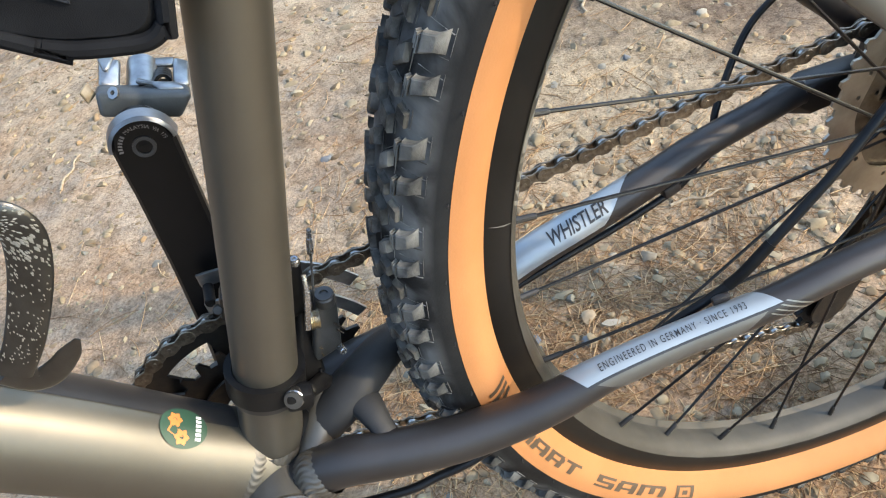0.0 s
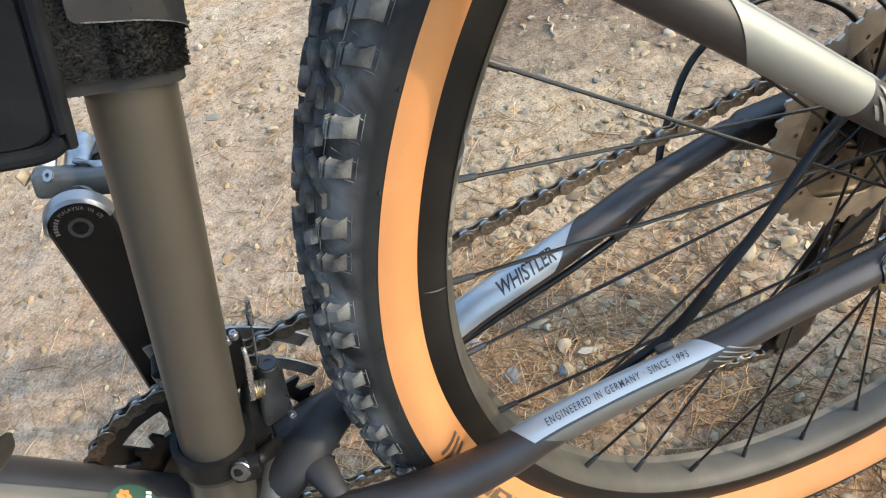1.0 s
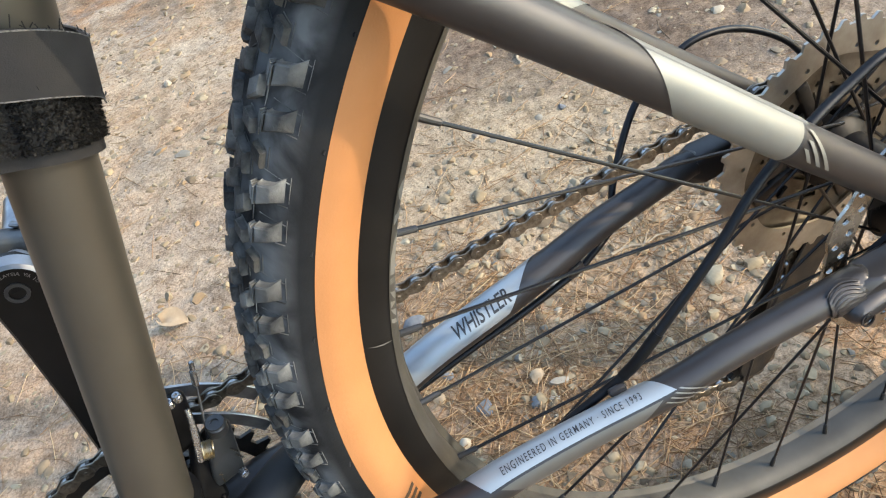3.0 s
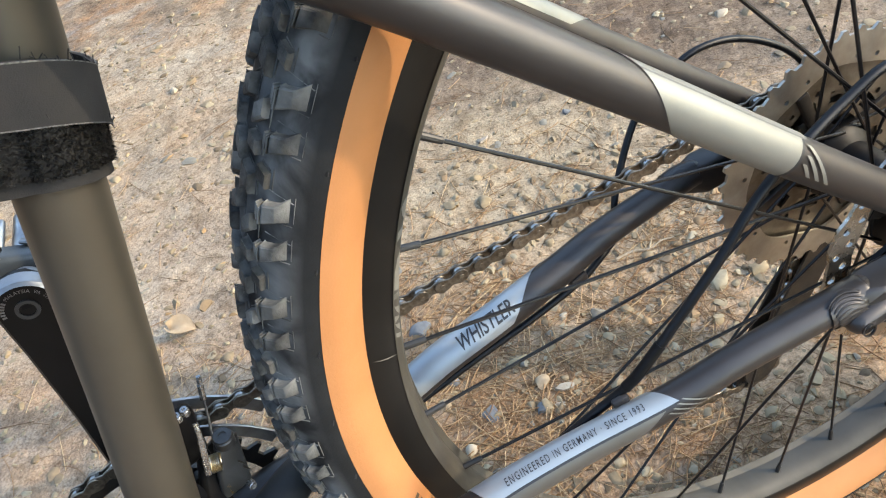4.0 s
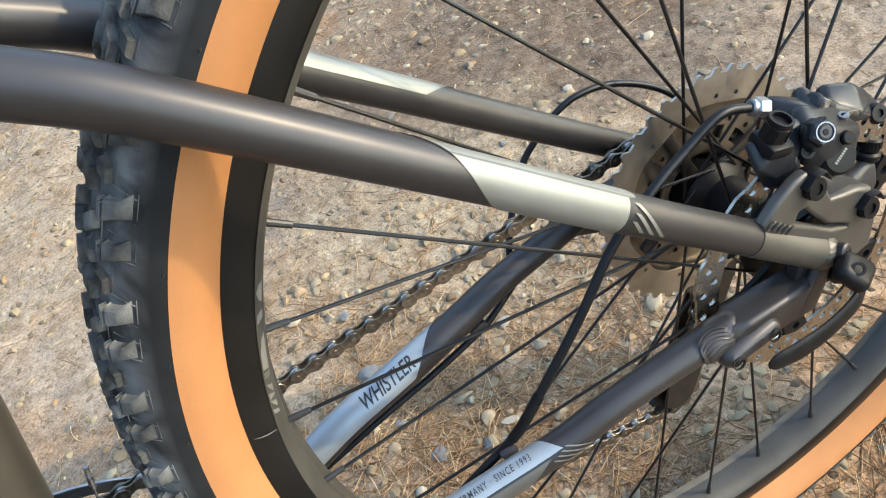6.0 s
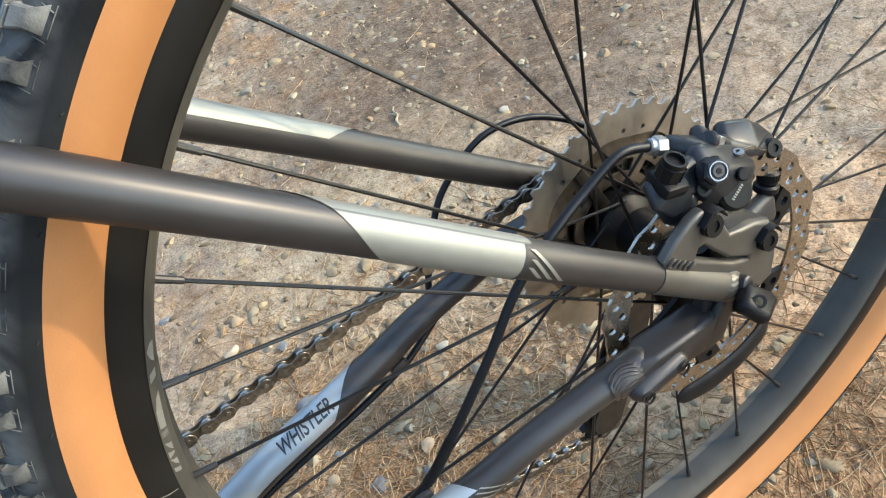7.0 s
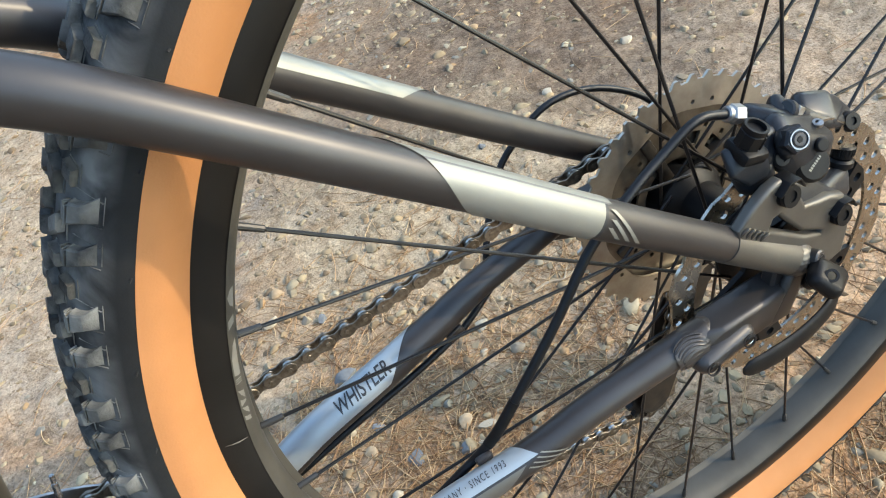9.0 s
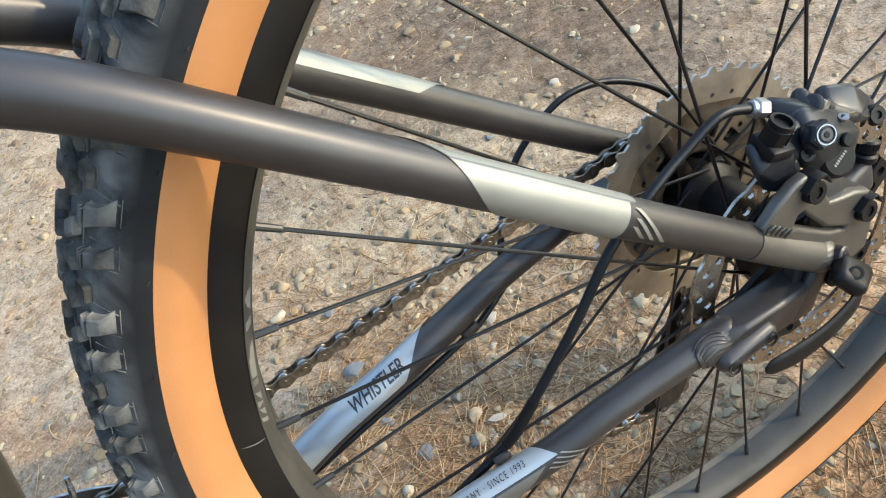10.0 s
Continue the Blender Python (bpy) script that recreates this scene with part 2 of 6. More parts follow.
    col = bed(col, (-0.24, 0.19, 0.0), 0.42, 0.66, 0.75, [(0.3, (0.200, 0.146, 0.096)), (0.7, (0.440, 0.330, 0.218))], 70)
    crumbs = ramp(tex(95, 6, 0.7), [(0.34, (0.52, 0.47, 0.42)), (0.48, (1, 1, 1)), (0.70, (1.25, 1.22, 1.18))])
    col = mix(0.8, col, crumbs, "MULTIPLY")
    clods = ramp(tex(24, 7, 0.68), [(0.36, (0.60, 0.56, 0.51)), (0.50, (1, 1, 1)), (0.66, (1.20, 1.17, 1.12))])
    col = mix(0.75, col, clods, "MULTIPLY")
    grain = ramp(tex(260, 4, 0.75), [(0.30, (0.38, 0.34, 0.30)), (0.5, (1, 1, 1)), (0.72, (1.5, 1.45, 1.4))])
    col = mix(0.75, col, grain, "MULTIPLY")
    warm = n.new("ShaderNodeHueSaturation")
    warm.inputs["Hue"].default_value, warm.inputs["Saturation"].default_value, warm.inputs["Value"].default_value = 0.491, 1.12, 1.15
    l.new(col, warm.inputs["Color"])
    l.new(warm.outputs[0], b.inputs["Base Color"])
    bp, bp2 = n.new("ShaderNodeBump"), n.new("ShaderNodeBump")
    bp.inputs["Distance"].default_value, bp.inputs["Strength"].default_value = 0.006, 0.8
    bp2.inputs["Distance"].default_value, bp2.inputs["Strength"].default_value = 0.002, 0.8
    l.new(tex(70, 6), bp.inputs["Height"])
    l.new(tex(380, 4), bp2.inputs["Height"])
    l.new(bp.outputs[0], bp2.inputs["Normal"])
    l.new(bp2.outputs[0], b.inputs["Normal"])
    return m


def litter_material(name, stops, scale=0.0, rough=0.85):
    """Colours picked for each island of a joined mesh, or each object, with a fine mottling."""
    m = bpy.data.materials.new(name)
    m.use_nodes = True
    n, l = m.node_tree.nodes, m.node_tree.links
    b = n["Principled BSDF"]
    b.inputs["Roughness"].default_value = rough
    geo, ob, add, fr = n.new("ShaderNodeNewGeometry"), n.new("ShaderNodeObjectInfo"), n.new("ShaderNodeMath"), n.new("ShaderNodeMath")
    fr.operation = "FRACT"
    l.new(geo.outputs["Random Per Island"], add.inputs[0])
    l.new(ob.outputs["Random"], add.inputs[1])
    l.new(add.outputs[0], fr.inputs[0])
    r = n.new("ShaderNodeValToRGB")
    r.color_ramp.interpolation = "LINEAR"
    e = r.color_ramp.elements
    e[0].position, e[0].color = stops[0][0], (*stops[0][1], 1)
    e[1].position, e[1].color = stops[-1][0], (*stops[-1][1], 1)
    for p, c in stops[1:-1]:
        e.new(p).color = (*c, 1)
    l.new(fr.outputs[0], r.inputs[0])
    src = r.outputs[0]
    if scale:
        tc, t, mr, x = n.new("ShaderNodeTexCoord"), n.new("ShaderNodeTexNoise"), n.new("ShaderNodeMapRange"), n.new("ShaderNodeHueSaturation")
        t.inputs["Scale"].default_value, t.inputs["Detail"].default_value = scale, 6
        l.new(tc.outputs["Object"], t.inputs["Vector"])
        mr.inputs[3].default_value, mr.inputs[4].default_value = 0.6, 1.2
        l.new(t.outputs[0], mr.inputs[0])
        l.new(mr.outputs[0], x.inputs["Value"])
        l.new(src, x.inputs["Color"])
        src = x.outputs[0]
        bp = n.new("ShaderNodeBump")
        bp.inputs["Distance"].default_value, bp.inputs["Strength"].default_value = 0.001, 0.6
        l.new(t.outputs[0], bp.inputs["Height"])
        l.new(bp.outputs[0], b.inputs["Normal"])
    l.new(src, b.inputs["Base Color"])
    return m


SOIL = soil_material()
STONE = litter_material("pebbles", [(0.0, (0.14, 0.093, 0.052)), (0.20, (0.23, 0.163, 0.093)), (0.38, (0.31, 0.233, 0.138)), (0.50, (0.37, 0.291, 0.179)), (0.545, (0.44, 0.364, 0.241)),
                                   (0.59, (0.30, 0.233, 0.142)), (0.70, (0.26, 0.189, 0.110)), (0.755, (0.185, 0.175, 0.148)), (0.785, (0.26, 0.221, 0.159)), (0.84, (0.35, 0.267, 0.155)), (0.92, (0.36, 0.218, 0.103)), (1.0, (0.22, 0.160, 0.099))], 160)
NEEDLE = litter_material("dry pine needles", [(0.0, (0.18, 0.096, 0.048)), (0.35, (0.33, 0.187, 0.092)), (0.65, (0.44, 0.274, 0.143)), (0.88, (0.52, 0.375, 0.215)), (1.0, (0.11, 0.065, 0.035))])


# ---------------------------------------------------------------- mesh helpers
class Geo:
    """Vertices and faces gathered piece by piece, then made into one mesh."""

    def __init__(self):
        self.v, self.f, self.n = [], [], 0

    def add(self, verts, faces):
        verts = np.asarray(verts, float)
        self.v.append(verts)
        self.f += [tuple(i + self.n for i in f) for f in faces]
        self.n += len(verts)
        return self

    def grid(self, rows, close_u=False, close_v=False, cap=False):
        """rows: array (nu, nv, 3)."""
        rows = np.asarray(rows, float)
        nu, nv = rows.shape[:2]
        faces = []
        for i in range(nu if close_u else nu - 1):
            for j in range(nv if close_v else nv - 1):
                a, b = i, (i + 1) % nu
                c, d = j, (j + 1) % nv
                faces.append((a * nv + c, a * nv + d, b * nv + d, b * nv + c))
        if cap:
            faces.append(tuple(reversed(range(nv))))
            faces.append(tuple((nu - 1) * nv + j for j in range(nv)))
        return self.add(rows.reshape(-1, 3), faces)

    def mesh(self, name, angle=35):
        me = bpy.data.meshes.new(name)
        me.from_pydata(np.concatenate(self.v).tolist(), [], self.f)
        me.validate()
        bm = bmesh.new()
        bm.from_mesh(me)
        bmesh.ops.recalc_face_normals(bm, faces=bm.faces)
        bm.to_mesh(me)
        bm.free()
        me.shade_smooth()
        me.set_sharp_from_angle(angle=radians(angle))
        return me


def unit(a):
    a = np.asarray(a, float)
    return a / np.linalg.norm(a)


def spline(pts, k=8):
    """A Catmull-Rom curve through the points."""
    p = np.asarray(pts, float)
    p = np.concatenate([[2 * p[0] - p[1]], p, [2 * p[-1] - p[-2]]])
    out = []
    for i in range(1, len(p) - 2):
        for t in np.arange(k) / k:
            a, b, c, d = p[i - 1:i + 3]
            out.append(0.5 * (2 * b + (c - a) * t + (2 * a - 5 * b + 4 * c - d) * t * t + (3 * b - a - 3 * c + d) * t ** 3))
    return np.array(out + [p[-2]])


def frames(path, ref=(0, 0, 1)):
    """Tangent, side and up at every point of a path."""
    path = np.asarray(path, float)
    tan = np.gradient(path, axis=0)
    tan /= np.linalg.norm(tan, axis=1)[:, None]
    u = unit(np.asarray(ref, float) - tan[0] * np.dot(ref, tan[0]))
    ups = []
    for t in tan:
        u = unit(u - t * np.dot(u, t))
        ups.append(u)
    ups = np.array(ups)
    return tan, np.cross(tan, ups), ups


def sweep(g, path, radius, n=16, cap=True, ref=(0, 0, 1), flat=1.0):
    """A tube along a path. radius: a number, or one for each point; flat: the height of its section to its width."""
    path = np.asarray(path, float)
    rad = np.broadcast_to(np.asarray(radius, float), (len(path),))
    tan, side, up = frames(path, ref)
    a = np.arange(n) * 2 * math.pi / n
    rows = path[:, None] + rad[:, None, None] * (np.cos(a)[None, :, None] * side[:, None] + flat * np.sin(a)[None, :, None] * up[:, None])
    return g.grid(rows, close_v=True, cap=cap)


def rod(g, a, b, r, n=12, r2=None):
    """A round bar from a to b with small chamfers at its ends."""
    a, b = np.asarray(a, float), np.asarray(b, float)
    r2 = r if r2 is None else r2
    d = unit(b - a)
    c = min(r, r2) * 0.18
    ref = (0, 0, 1) if abs(d[2]) < 0.9 else (1, 0, 0)
    return sweep(g, [a, a + d * c, b - d * c, b], [r - c, r, r2, r2 - c], n, True, ref)


def ring(g, centre, axis, r_in, r_out, h, n=24):
    """A flat ring or washer."""
    axis = unit(axis)
    ref = np.array((0, 0, 1.0)) if abs(axis[2]) < 0.9 else np.array((1.0, 0, 0))
    s = unit(np.cross(axis, ref))
    u = np.cross(s, axis)
    a = np.arange(n) * 2 * math.pi / n
    c = np.asarray(centre, float)
    prof = [(r_in, -h / 2), (r_out, -h / 2), (r_out, h / 2), (r_in, h / 2)]
    rows = np.array([[c + axis * z + r * (math.cos(t) * s + math.sin(t) * u) for r, z in prof] for t in a])
    return g.grid(rows, close_u=True, close_v=True)


def lathe(g, prof, n=96, closed=True, a0=0.0, a1=360.0):
    """Turns a profile of (radius, y) about the axle."""
    full = abs(a1 - a0) >= 360
    a = np.radians(a0 + (a1 - a0) * np.arange(n) / (n if full else n - 1))
    rows = np.array([[(r * math.cos(t), y, r * math.sin(t)) for r, y in prof] for t in a])
    return g.grid(rows, close_u=full, close_v=closed)


def block(g, centre, size, axes=None, bevel=0.0015):
    """A box with chamfered edges. axes: its three directions."""
    bm = bmesh.new()
    bmesh.ops.create_cube(bm, size=1)
    bmesh.ops.scale(bm, vec=size, verts=bm.verts)
    if bevel:
        bmesh.ops.bevel(bm, geom=bm.edges[:], offset=min(bevel, min(size) * 0.45), segments=2, affect="EDGES", profile=0.5)
    bm.verts.index_update()
    v = np.array([x.co[:] for x in bm.verts])
    f = [tuple(x.index for x in face.verts) for face in bm.faces]
    bm.free()
    ax = np.eye(3) if axes is None else np.array([unit(a) for a in axes])
    return g.add(np.asarray(centre, float) + v @ ax, f)


def hull(g, knobs):
    """A rounded casting: the skin stretched over balls (centre, radius)."""
    bm = bmesh.new()
    for c, r in knobs:
        tmp = bmesh.ops.create_icosphere(bm, subdivisions=2, radius=r)["verts"]
        bmesh.ops.translate(bm, vec=c, verts=tmp)
    res = bmesh.ops.convex_hull(bm, input=bm.verts[:])
    bmesh.ops.delete(bm, geom=[e for e in res["geom_interior"] if isinstance(e, bmesh.types.BMVert)], context="VERTS")
    bm.verts.index_update()
    v = np.array([x.co[:] for x in bm.verts])
    f = [tuple(x.index for x in face.verts) for face in bm.faces]
    bm.free()
    return g.add(v, f)


def axes_of(u, ref):
    """Three square directions: u, then one near ref's cross, then the rest."""
    u = unit(u)
    w = unit(np.cross(u, ref))
    return np.array([u, np.cross(w, u), w])


def plate(g, outline, y0, y1, origin=None, axes=None, bevel=0.0006):
    """A flat outline (x, z) given a thickness from y0 to y1 with slightly chamfered rims."""
    o = np.asarray(outline, float)
    c = o.mean(axis=0)
    d = o - c
    k = 1 - bevel / np.maximum(np.linalg.norm(d, axis=1), 1e-6)[:, None]
    inner = c + d * k
    s = bevel if y1 > y0 else -bevel
    rows = [(inner, y0), (o, y0 + s), (o, y1 - s), (inner, y1)]
    pts = np.array([[(p[0], y, p[1]) for p in r] for r, y in rows])
    if axes is not None:
        pts = np.asarray(origin, float) + pts @ np.asarray(axes)
    return g.grid(pts, close_v=True, cap=True)


def with_holes(name, outline, holes, y0, y1, bevel=0.0):
    """A mesh of a plate in the bicycle's plane, with holes through it (a filled curve, given thickness)."""
    cu = bpy.data.curves.new(name, "CURVE")
    cu.dimensions, cu.fill_mode = "2D", "BOTH"
    cu.extrude = abs(y1 - y0) / 2 - bevel
    cu.bevel_depth = bevel
    for loop in (outline, *holes):
        sp = cu.splines.new("POLY")
        sp.points.add(len(loop) - 1)
        for p, (x, z) in zip(sp.points, loop):
            p.co = (x, z, 0, 1)
        sp.use_cyclic_u = True
    ob = bpy.data.objects.new(name, cu)
    scene.collection.objects.link(ob)
    me = bpy.data.meshes.new_from_object(ob.evaluated_get(bpy.context.evaluated_depsgraph_get()))
    bpy.data.objects.remove(ob)
    me.transform(Matrix(((1, 0, 0, 0), (0, 0, 1, (y0 + y1) / 2), (0, 1, 0, 0), (0, 0, 0, 1))))
    me.flip_normals()
    me.shade_smooth()
    me.set_sharp_from_angle(angle=radians(30))
    return me


def lettering(text, mapped, size=1.0, space=1.0, weight=0.0):
    """The built-in font's outlines as a mesh, each vertex (u, v) carried to the surface by mapped(u, v); u runs from 0 to 1."""
    cu = bpy.data.curves.new("lettering", "FONT")
    cu.body, cu.size, cu.resolution_u, cu.space_character = text, size, 3, space
    cu.offset = weight
    ob = bpy.data.objects.new("lettering", cu)
    scene.collection.objects.link(ob)
    me = bpy.data.meshes.new_from_object(ob.evaluated_get(bpy.context.evaluated_depsgraph_get()))
    bpy.data.objects.remove(ob)
    bm = bmesh.new()
    bm.from_mesh(me)
    bmesh.ops.triangulate(bm, faces=bm.faces)
    for _ in range(3):
        size_y = max(v.co.y for v in bm.verts) - min(v.co.y for v in bm.verts)
        long = [e for e in bm.edges if e.calc_length() > size_y * 0.14]
        bmesh.ops.subdivide_edges(bm, edges=long, cuts=1)
        bmesh.ops.triangulate(bm, faces=bm.faces)
    bm.to_mesh(me)
    bm.free()
    co = np.array([v.co[:] for v in me.vertices])
    lo, hi = co.min(axis=0), co.max(axis=0)
    for v, p in zip(me.vertices, co):
        v.co = mapped((p[0] - lo[0]) / (hi[0] - lo[0]), (p[1] - lo[1]) / (hi[1] - lo[1]))
    return me


def as_mesh(geo, name):
    return geo.mesh(name) if isinstance(geo, Geo) else geo


def thing(name, label, category, base=None, group=""):
    """A top-level Empty; base: its pose."""
    e = new(name)
    e.empty_display_size = 0.05
    if base is not None:
        e.matrix_world = base
    return tagged(e, label, category, group)


def part(name, geo, mat, parent, label="", at=(0, 0, 0)):
    me = as_mesh(geo, name)
    me.materials.clear()
    me.materials.append(mat)
    ob = new(name, me)
    ob.parent = parent
    ob.location = at
    return tagged(ob, label) if label else ob


def sub(name, bicycle_part, geo, mat, label=""):
    return part(name, geo, mat, bicycle_part, label)


BIKE = pose(0, -0.0162, 0, -LEAN)
UP = (0, 0, AXLE)

# ---------------------------------------------------------------- bicycle: frame
BB = np.array((-0.4558, 0.0, -0.0385))
bicycle = thing("bicycle", "dark bronze mountain bike standing on stony soil, tan-wall rear tyre", "bicycle", BIKE)


def bike_part(name, geo, mat, label=""):
    return part(name, geo, mat, bicycle, label, UP)


SEAT_DIR = unit((0.0565, 0, 0.1619))
DOWN = spline([BB, (-0.4950, 0, 0.0080), (-0.5350, 0, 0.0600), (-0.6200, 0, 0.1600), (-0.7200, 0, 0.2680)], 6)
STAY_PTS = [(-0.4460, 0.0200, -0.0360), (-0.4176, 0.0290, -0.0235), (-0.3890, 0.0355, -0.0262), (-0.3584, 0.0409, -0.0294), (-0.3260, 0.0448, -0.0293), (-0.2990, 0.0480, -0.0249),
             (-0.2700, 0.0499, -0.0182), (-0.2290, 0.0532, -0.0137), (-0.1800, 0.0590, -0.0088), (-0.1400, 0.0622, -0.0018), (-0.0776, 0.0664, 0.0020), (-0.0690, 0.0668, 0.0022)]
SEATSTAY_PTS = [(-0.3350, 0.0240, 0.3180), (-0.2881, 0.0370, 0.2800), (-0.2526, 0.0450, 0.2525), (-0.1727, 0.0557, 0.1752),
                (-0.1100, 0.0635, 0.1131), (-0.0465, 0.0675, 0.0515), (-0.0120, 0.0700, 0.0190)]


def stay_radius(k, near):
    """The radius of a chainstay along its length."""
    if near:
        return np.interp(k * 11, range(12), (0.0130, 0.0130, 0.0128, 0.0127, 0.0121, 0.0111, 0.0098, 0.0092, 0.0090, 0.0088, 0.0093, 0.0096))
    return np.interp(k * 11, range(12), (0.0130, 0.0130, 0.0128, 0.0122, 0.0115, 0.0112, 0.0112, 0.0112, 0.0106, 0.0098, 0.0090, 0.0092))


def mirrored(pts, side):
    return [(x, side * y, z) for x, y, z in pts]


def beads(centre, axis, r, n=24, size=0.005, high=0.0014, material_=None, face=None, reach=0.15):
    """A weld round a joint, as one part of the frame: a low bead crossed by n crescent ripples. size: half its breadth."""
    g = Geo()
    axis = unit(axis)
    s = unit(np.cross(axis, (0.3, 0.2, 0.9))) if face is None else unit(np.asarray(face, float) - axis * np.dot(face, axis))
    u = np.cross(s, axis)
    full = face is None
    half = math.pi if full else math.acos(reach)
    count = int(n * half / math.pi) * 10
    rows = []
    for i in range(count if full else count + 1):
        a = -half + 2 * half * i / count
        out = math.cos(a) * s + math.sin(a) * u
        row = []
        for v in np.linspace(-1, 1, 15):
            wave = (a / (2 * math.pi) * n + 1.5 * v * v + 0.10 * math.sin(5.0 * a)) % 1.0
            edge = max(0.0, 1 - v * v)
            lift = high * (0.80 * edge + 0.26 * edge * (0.5 + 0.5 * math.cos(2 * math.pi * wave))) - 0.0002
            row.append(np.asarray(centre) + axis * v * size * (1 + 0.07 * math.sin(n * a)) + out * (r + lift))
        rows.append(row)
    g.grid(rows, close_u=full)
    return part("weld_bead", g, material_ or PAINT, frame_ob)


g = Geo()
lathe_rows = []
for r, y in ((0.0185, -0.0365), (0.0212, -0.0360), (0.0215, -0.033), (0.0215, 0.033), (0.0212, 0.0360), (0.0185, 0.0365)):
    lathe_rows.append((r, y))
a = np.arange(40) * 2 * math.pi / 40
g.grid([[BB + (r * math.cos(t), y, r * math.sin(t)) for r, y in lathe_rows] for t in a], close_u=True, close_v=True)
frame_ob = bike_part("frame", g, BARE, "two-tone dark grey and bronze aluminium frame with silver decals")

g = Geo()
seat_path = [BB + SEAT_DIR * s + np.array((0.0004, 0, 0)) for s in (0.012, 0.05, 0.10, 0.17, 0.24, 0.30, 0.36, 0.42)]
sweep(g, seat_path, [0.0170, 0.0165, 0.0159, 0.0156, 0.0156, 0.0156, 0.0156, 0.0156], 40, True, (0, 1, 0))
sub("seat_tube", frame_ob, g, BRONZE, "bronze matte seat tube")
g = Geo()
sweep(g, DOWN, np.linspace(0.0270, 0.0300, len(DOWN)), 40, True, (0, 1, 0))
sub("down_tube", frame_ob, g, BRONZE, "bronze matte down tube")
for s in (-1, 1):
    g = Geo()
    path = spline(mirrored(STAY_PTS, s), 6)
    k = np.linspace(0, 1, len(path))
    sweep(g, path, stay_radius(k, s < 0), 28, True)
    sub("chainstay", frame_ob, g, PAINT, "dark grey matte chainstay")
    g = Geo()
    path = spline(mirrored(SEATSTAY_PTS, s), 6)
    k = np.linspace(0, 1, len(path))
    sweep(g, path, np.interp(k, [0, 0.3, 0.5, 1], [0.0112, 0.0108, 0.0096, 0.0090]), 28, True)
    sub("seatstay", frame_ob, g, PAINT, "dark grey matte seatstay")
    # dropout: a forged plate that joins the two stays, with a taupe end on the near seatstay
    y = s * 0.0675
    if s < 0:
        g = Geo()
        sweep(g, spline(mirrored([(-0.0510, 0.0672, 0.0560), (-0.0320, 0.0686, 0.0375), (-0.0120, 0.0702, 0.0185)], s), 5), 0.0097, 28, True)
        sub("stay_end", frame_ob, g, BARE, "taupe painted stay end")
    g = Geo()
    outline = [(-0.0260, 0.0070), (-0.0200, 0.0240), (-0.0080, 0.0270), (0.0060, 0.0220), (0.0100, 0.0080),
               (0.0100, -0.0080), (0.0040, -0.0130), (-0.0040, -0.0130), (-0.0065, -0.0040), (-0.0110, -0.0060), (-0.0160, -0.0120), (-0.0260, -0.0100)]
    plate(g, outline, y - 0.0045, y + 0.0045, bevel=0.0016)
    sub("dropout", frame_ob, g, PAINT, "dark grey forged dropout")
    beads((-0.0815, s * 0.0673, 0.0010), (0.97, s * 0.06, 0.05), 0.0098, 22, 0.0080, 0.0007, face=(0, s, 0.25), reach=0.0)
    beads((-0.0095, s * 0.0705, 0.0165), (0.70, s * 0.06, -0.71), 0.0097, 20, 0.0050, 0.0010, material_=BARE)
    beads((-0.4300, s * 0.0258, -0.0288), (0.9, s * 0.30, 0.33), 0.0133, 26, 0.0078, 0.0022, material_=WELD)
    # squared end of the chainstay, and the rib up to the seatstay
    g = Geo()
    hull(g, [((-0.0790, s * 0.0665, 0.0040), 0.0062), ((-0.0790, s * 0.0690, -0.0040), 0.0062), ((-0.0640, s * 0.0752, 0.0068), 0.0030), ((-0.0640, s * 0.0610, 0.0070), 0.0030),
             ((-0.0640, s * 0.0752, -0.0105), 0.0030), ((-0.0640, s * 0.0610, -0.0105), 0.0030), ((-0.0240, s * 0.0752, 0.0030), 0.0030), ((-0.0140, s * 0.0620, 0.0040), 0.0030),
             ((-0.0330, s * 0.0752, -0.0115), 0.0030), ((-0.0260, s * 0.0620, -0.0120), 0.0030)])
    sub("stay_socket", frame_ob, g, PAINT, "squared dark grey chainstay end")
    g = Geo()
    hull(g, [((-0.0075, s * 0.0735, 0.0180), 0.0038), ((-0.0130, s * 0.0752, 0.0040), 0.0032), ((-0.0335, s * 0.0755, -0.0130), 0.0026), ((-0.0200, s * 0.0752, -0.0150), 0.0024), ((-0.0040, s * 0.0720, 0.0040), 0.0030)])
    hull(g, [((-0.0075, s * 0.0700, 0.0190), 0.0040), ((0.0040, s * 0.0690, 0.0130), 0.0040), ((-0.0160, s * 0.0680, -0.0080), 0.0030), ((-0.0050, s * 0.0690, -0.0040), 0.0030)])
    sub("dropout_rib", frame_ob, g, PAINT, "dark grey forged rib")
beads(BB + SEAT_DIR * 0.0215, SEAT_DIR, 0.0176, 34, 0.0055, 0.0015, material_=WELD)
beads(DOWN[2] + (DOWN[3] - DOWN[2]) * 0.2, DOWN[3] - DOWN[2], 0.0267, 46, 0.0055, 0.0012, material_=BARE)
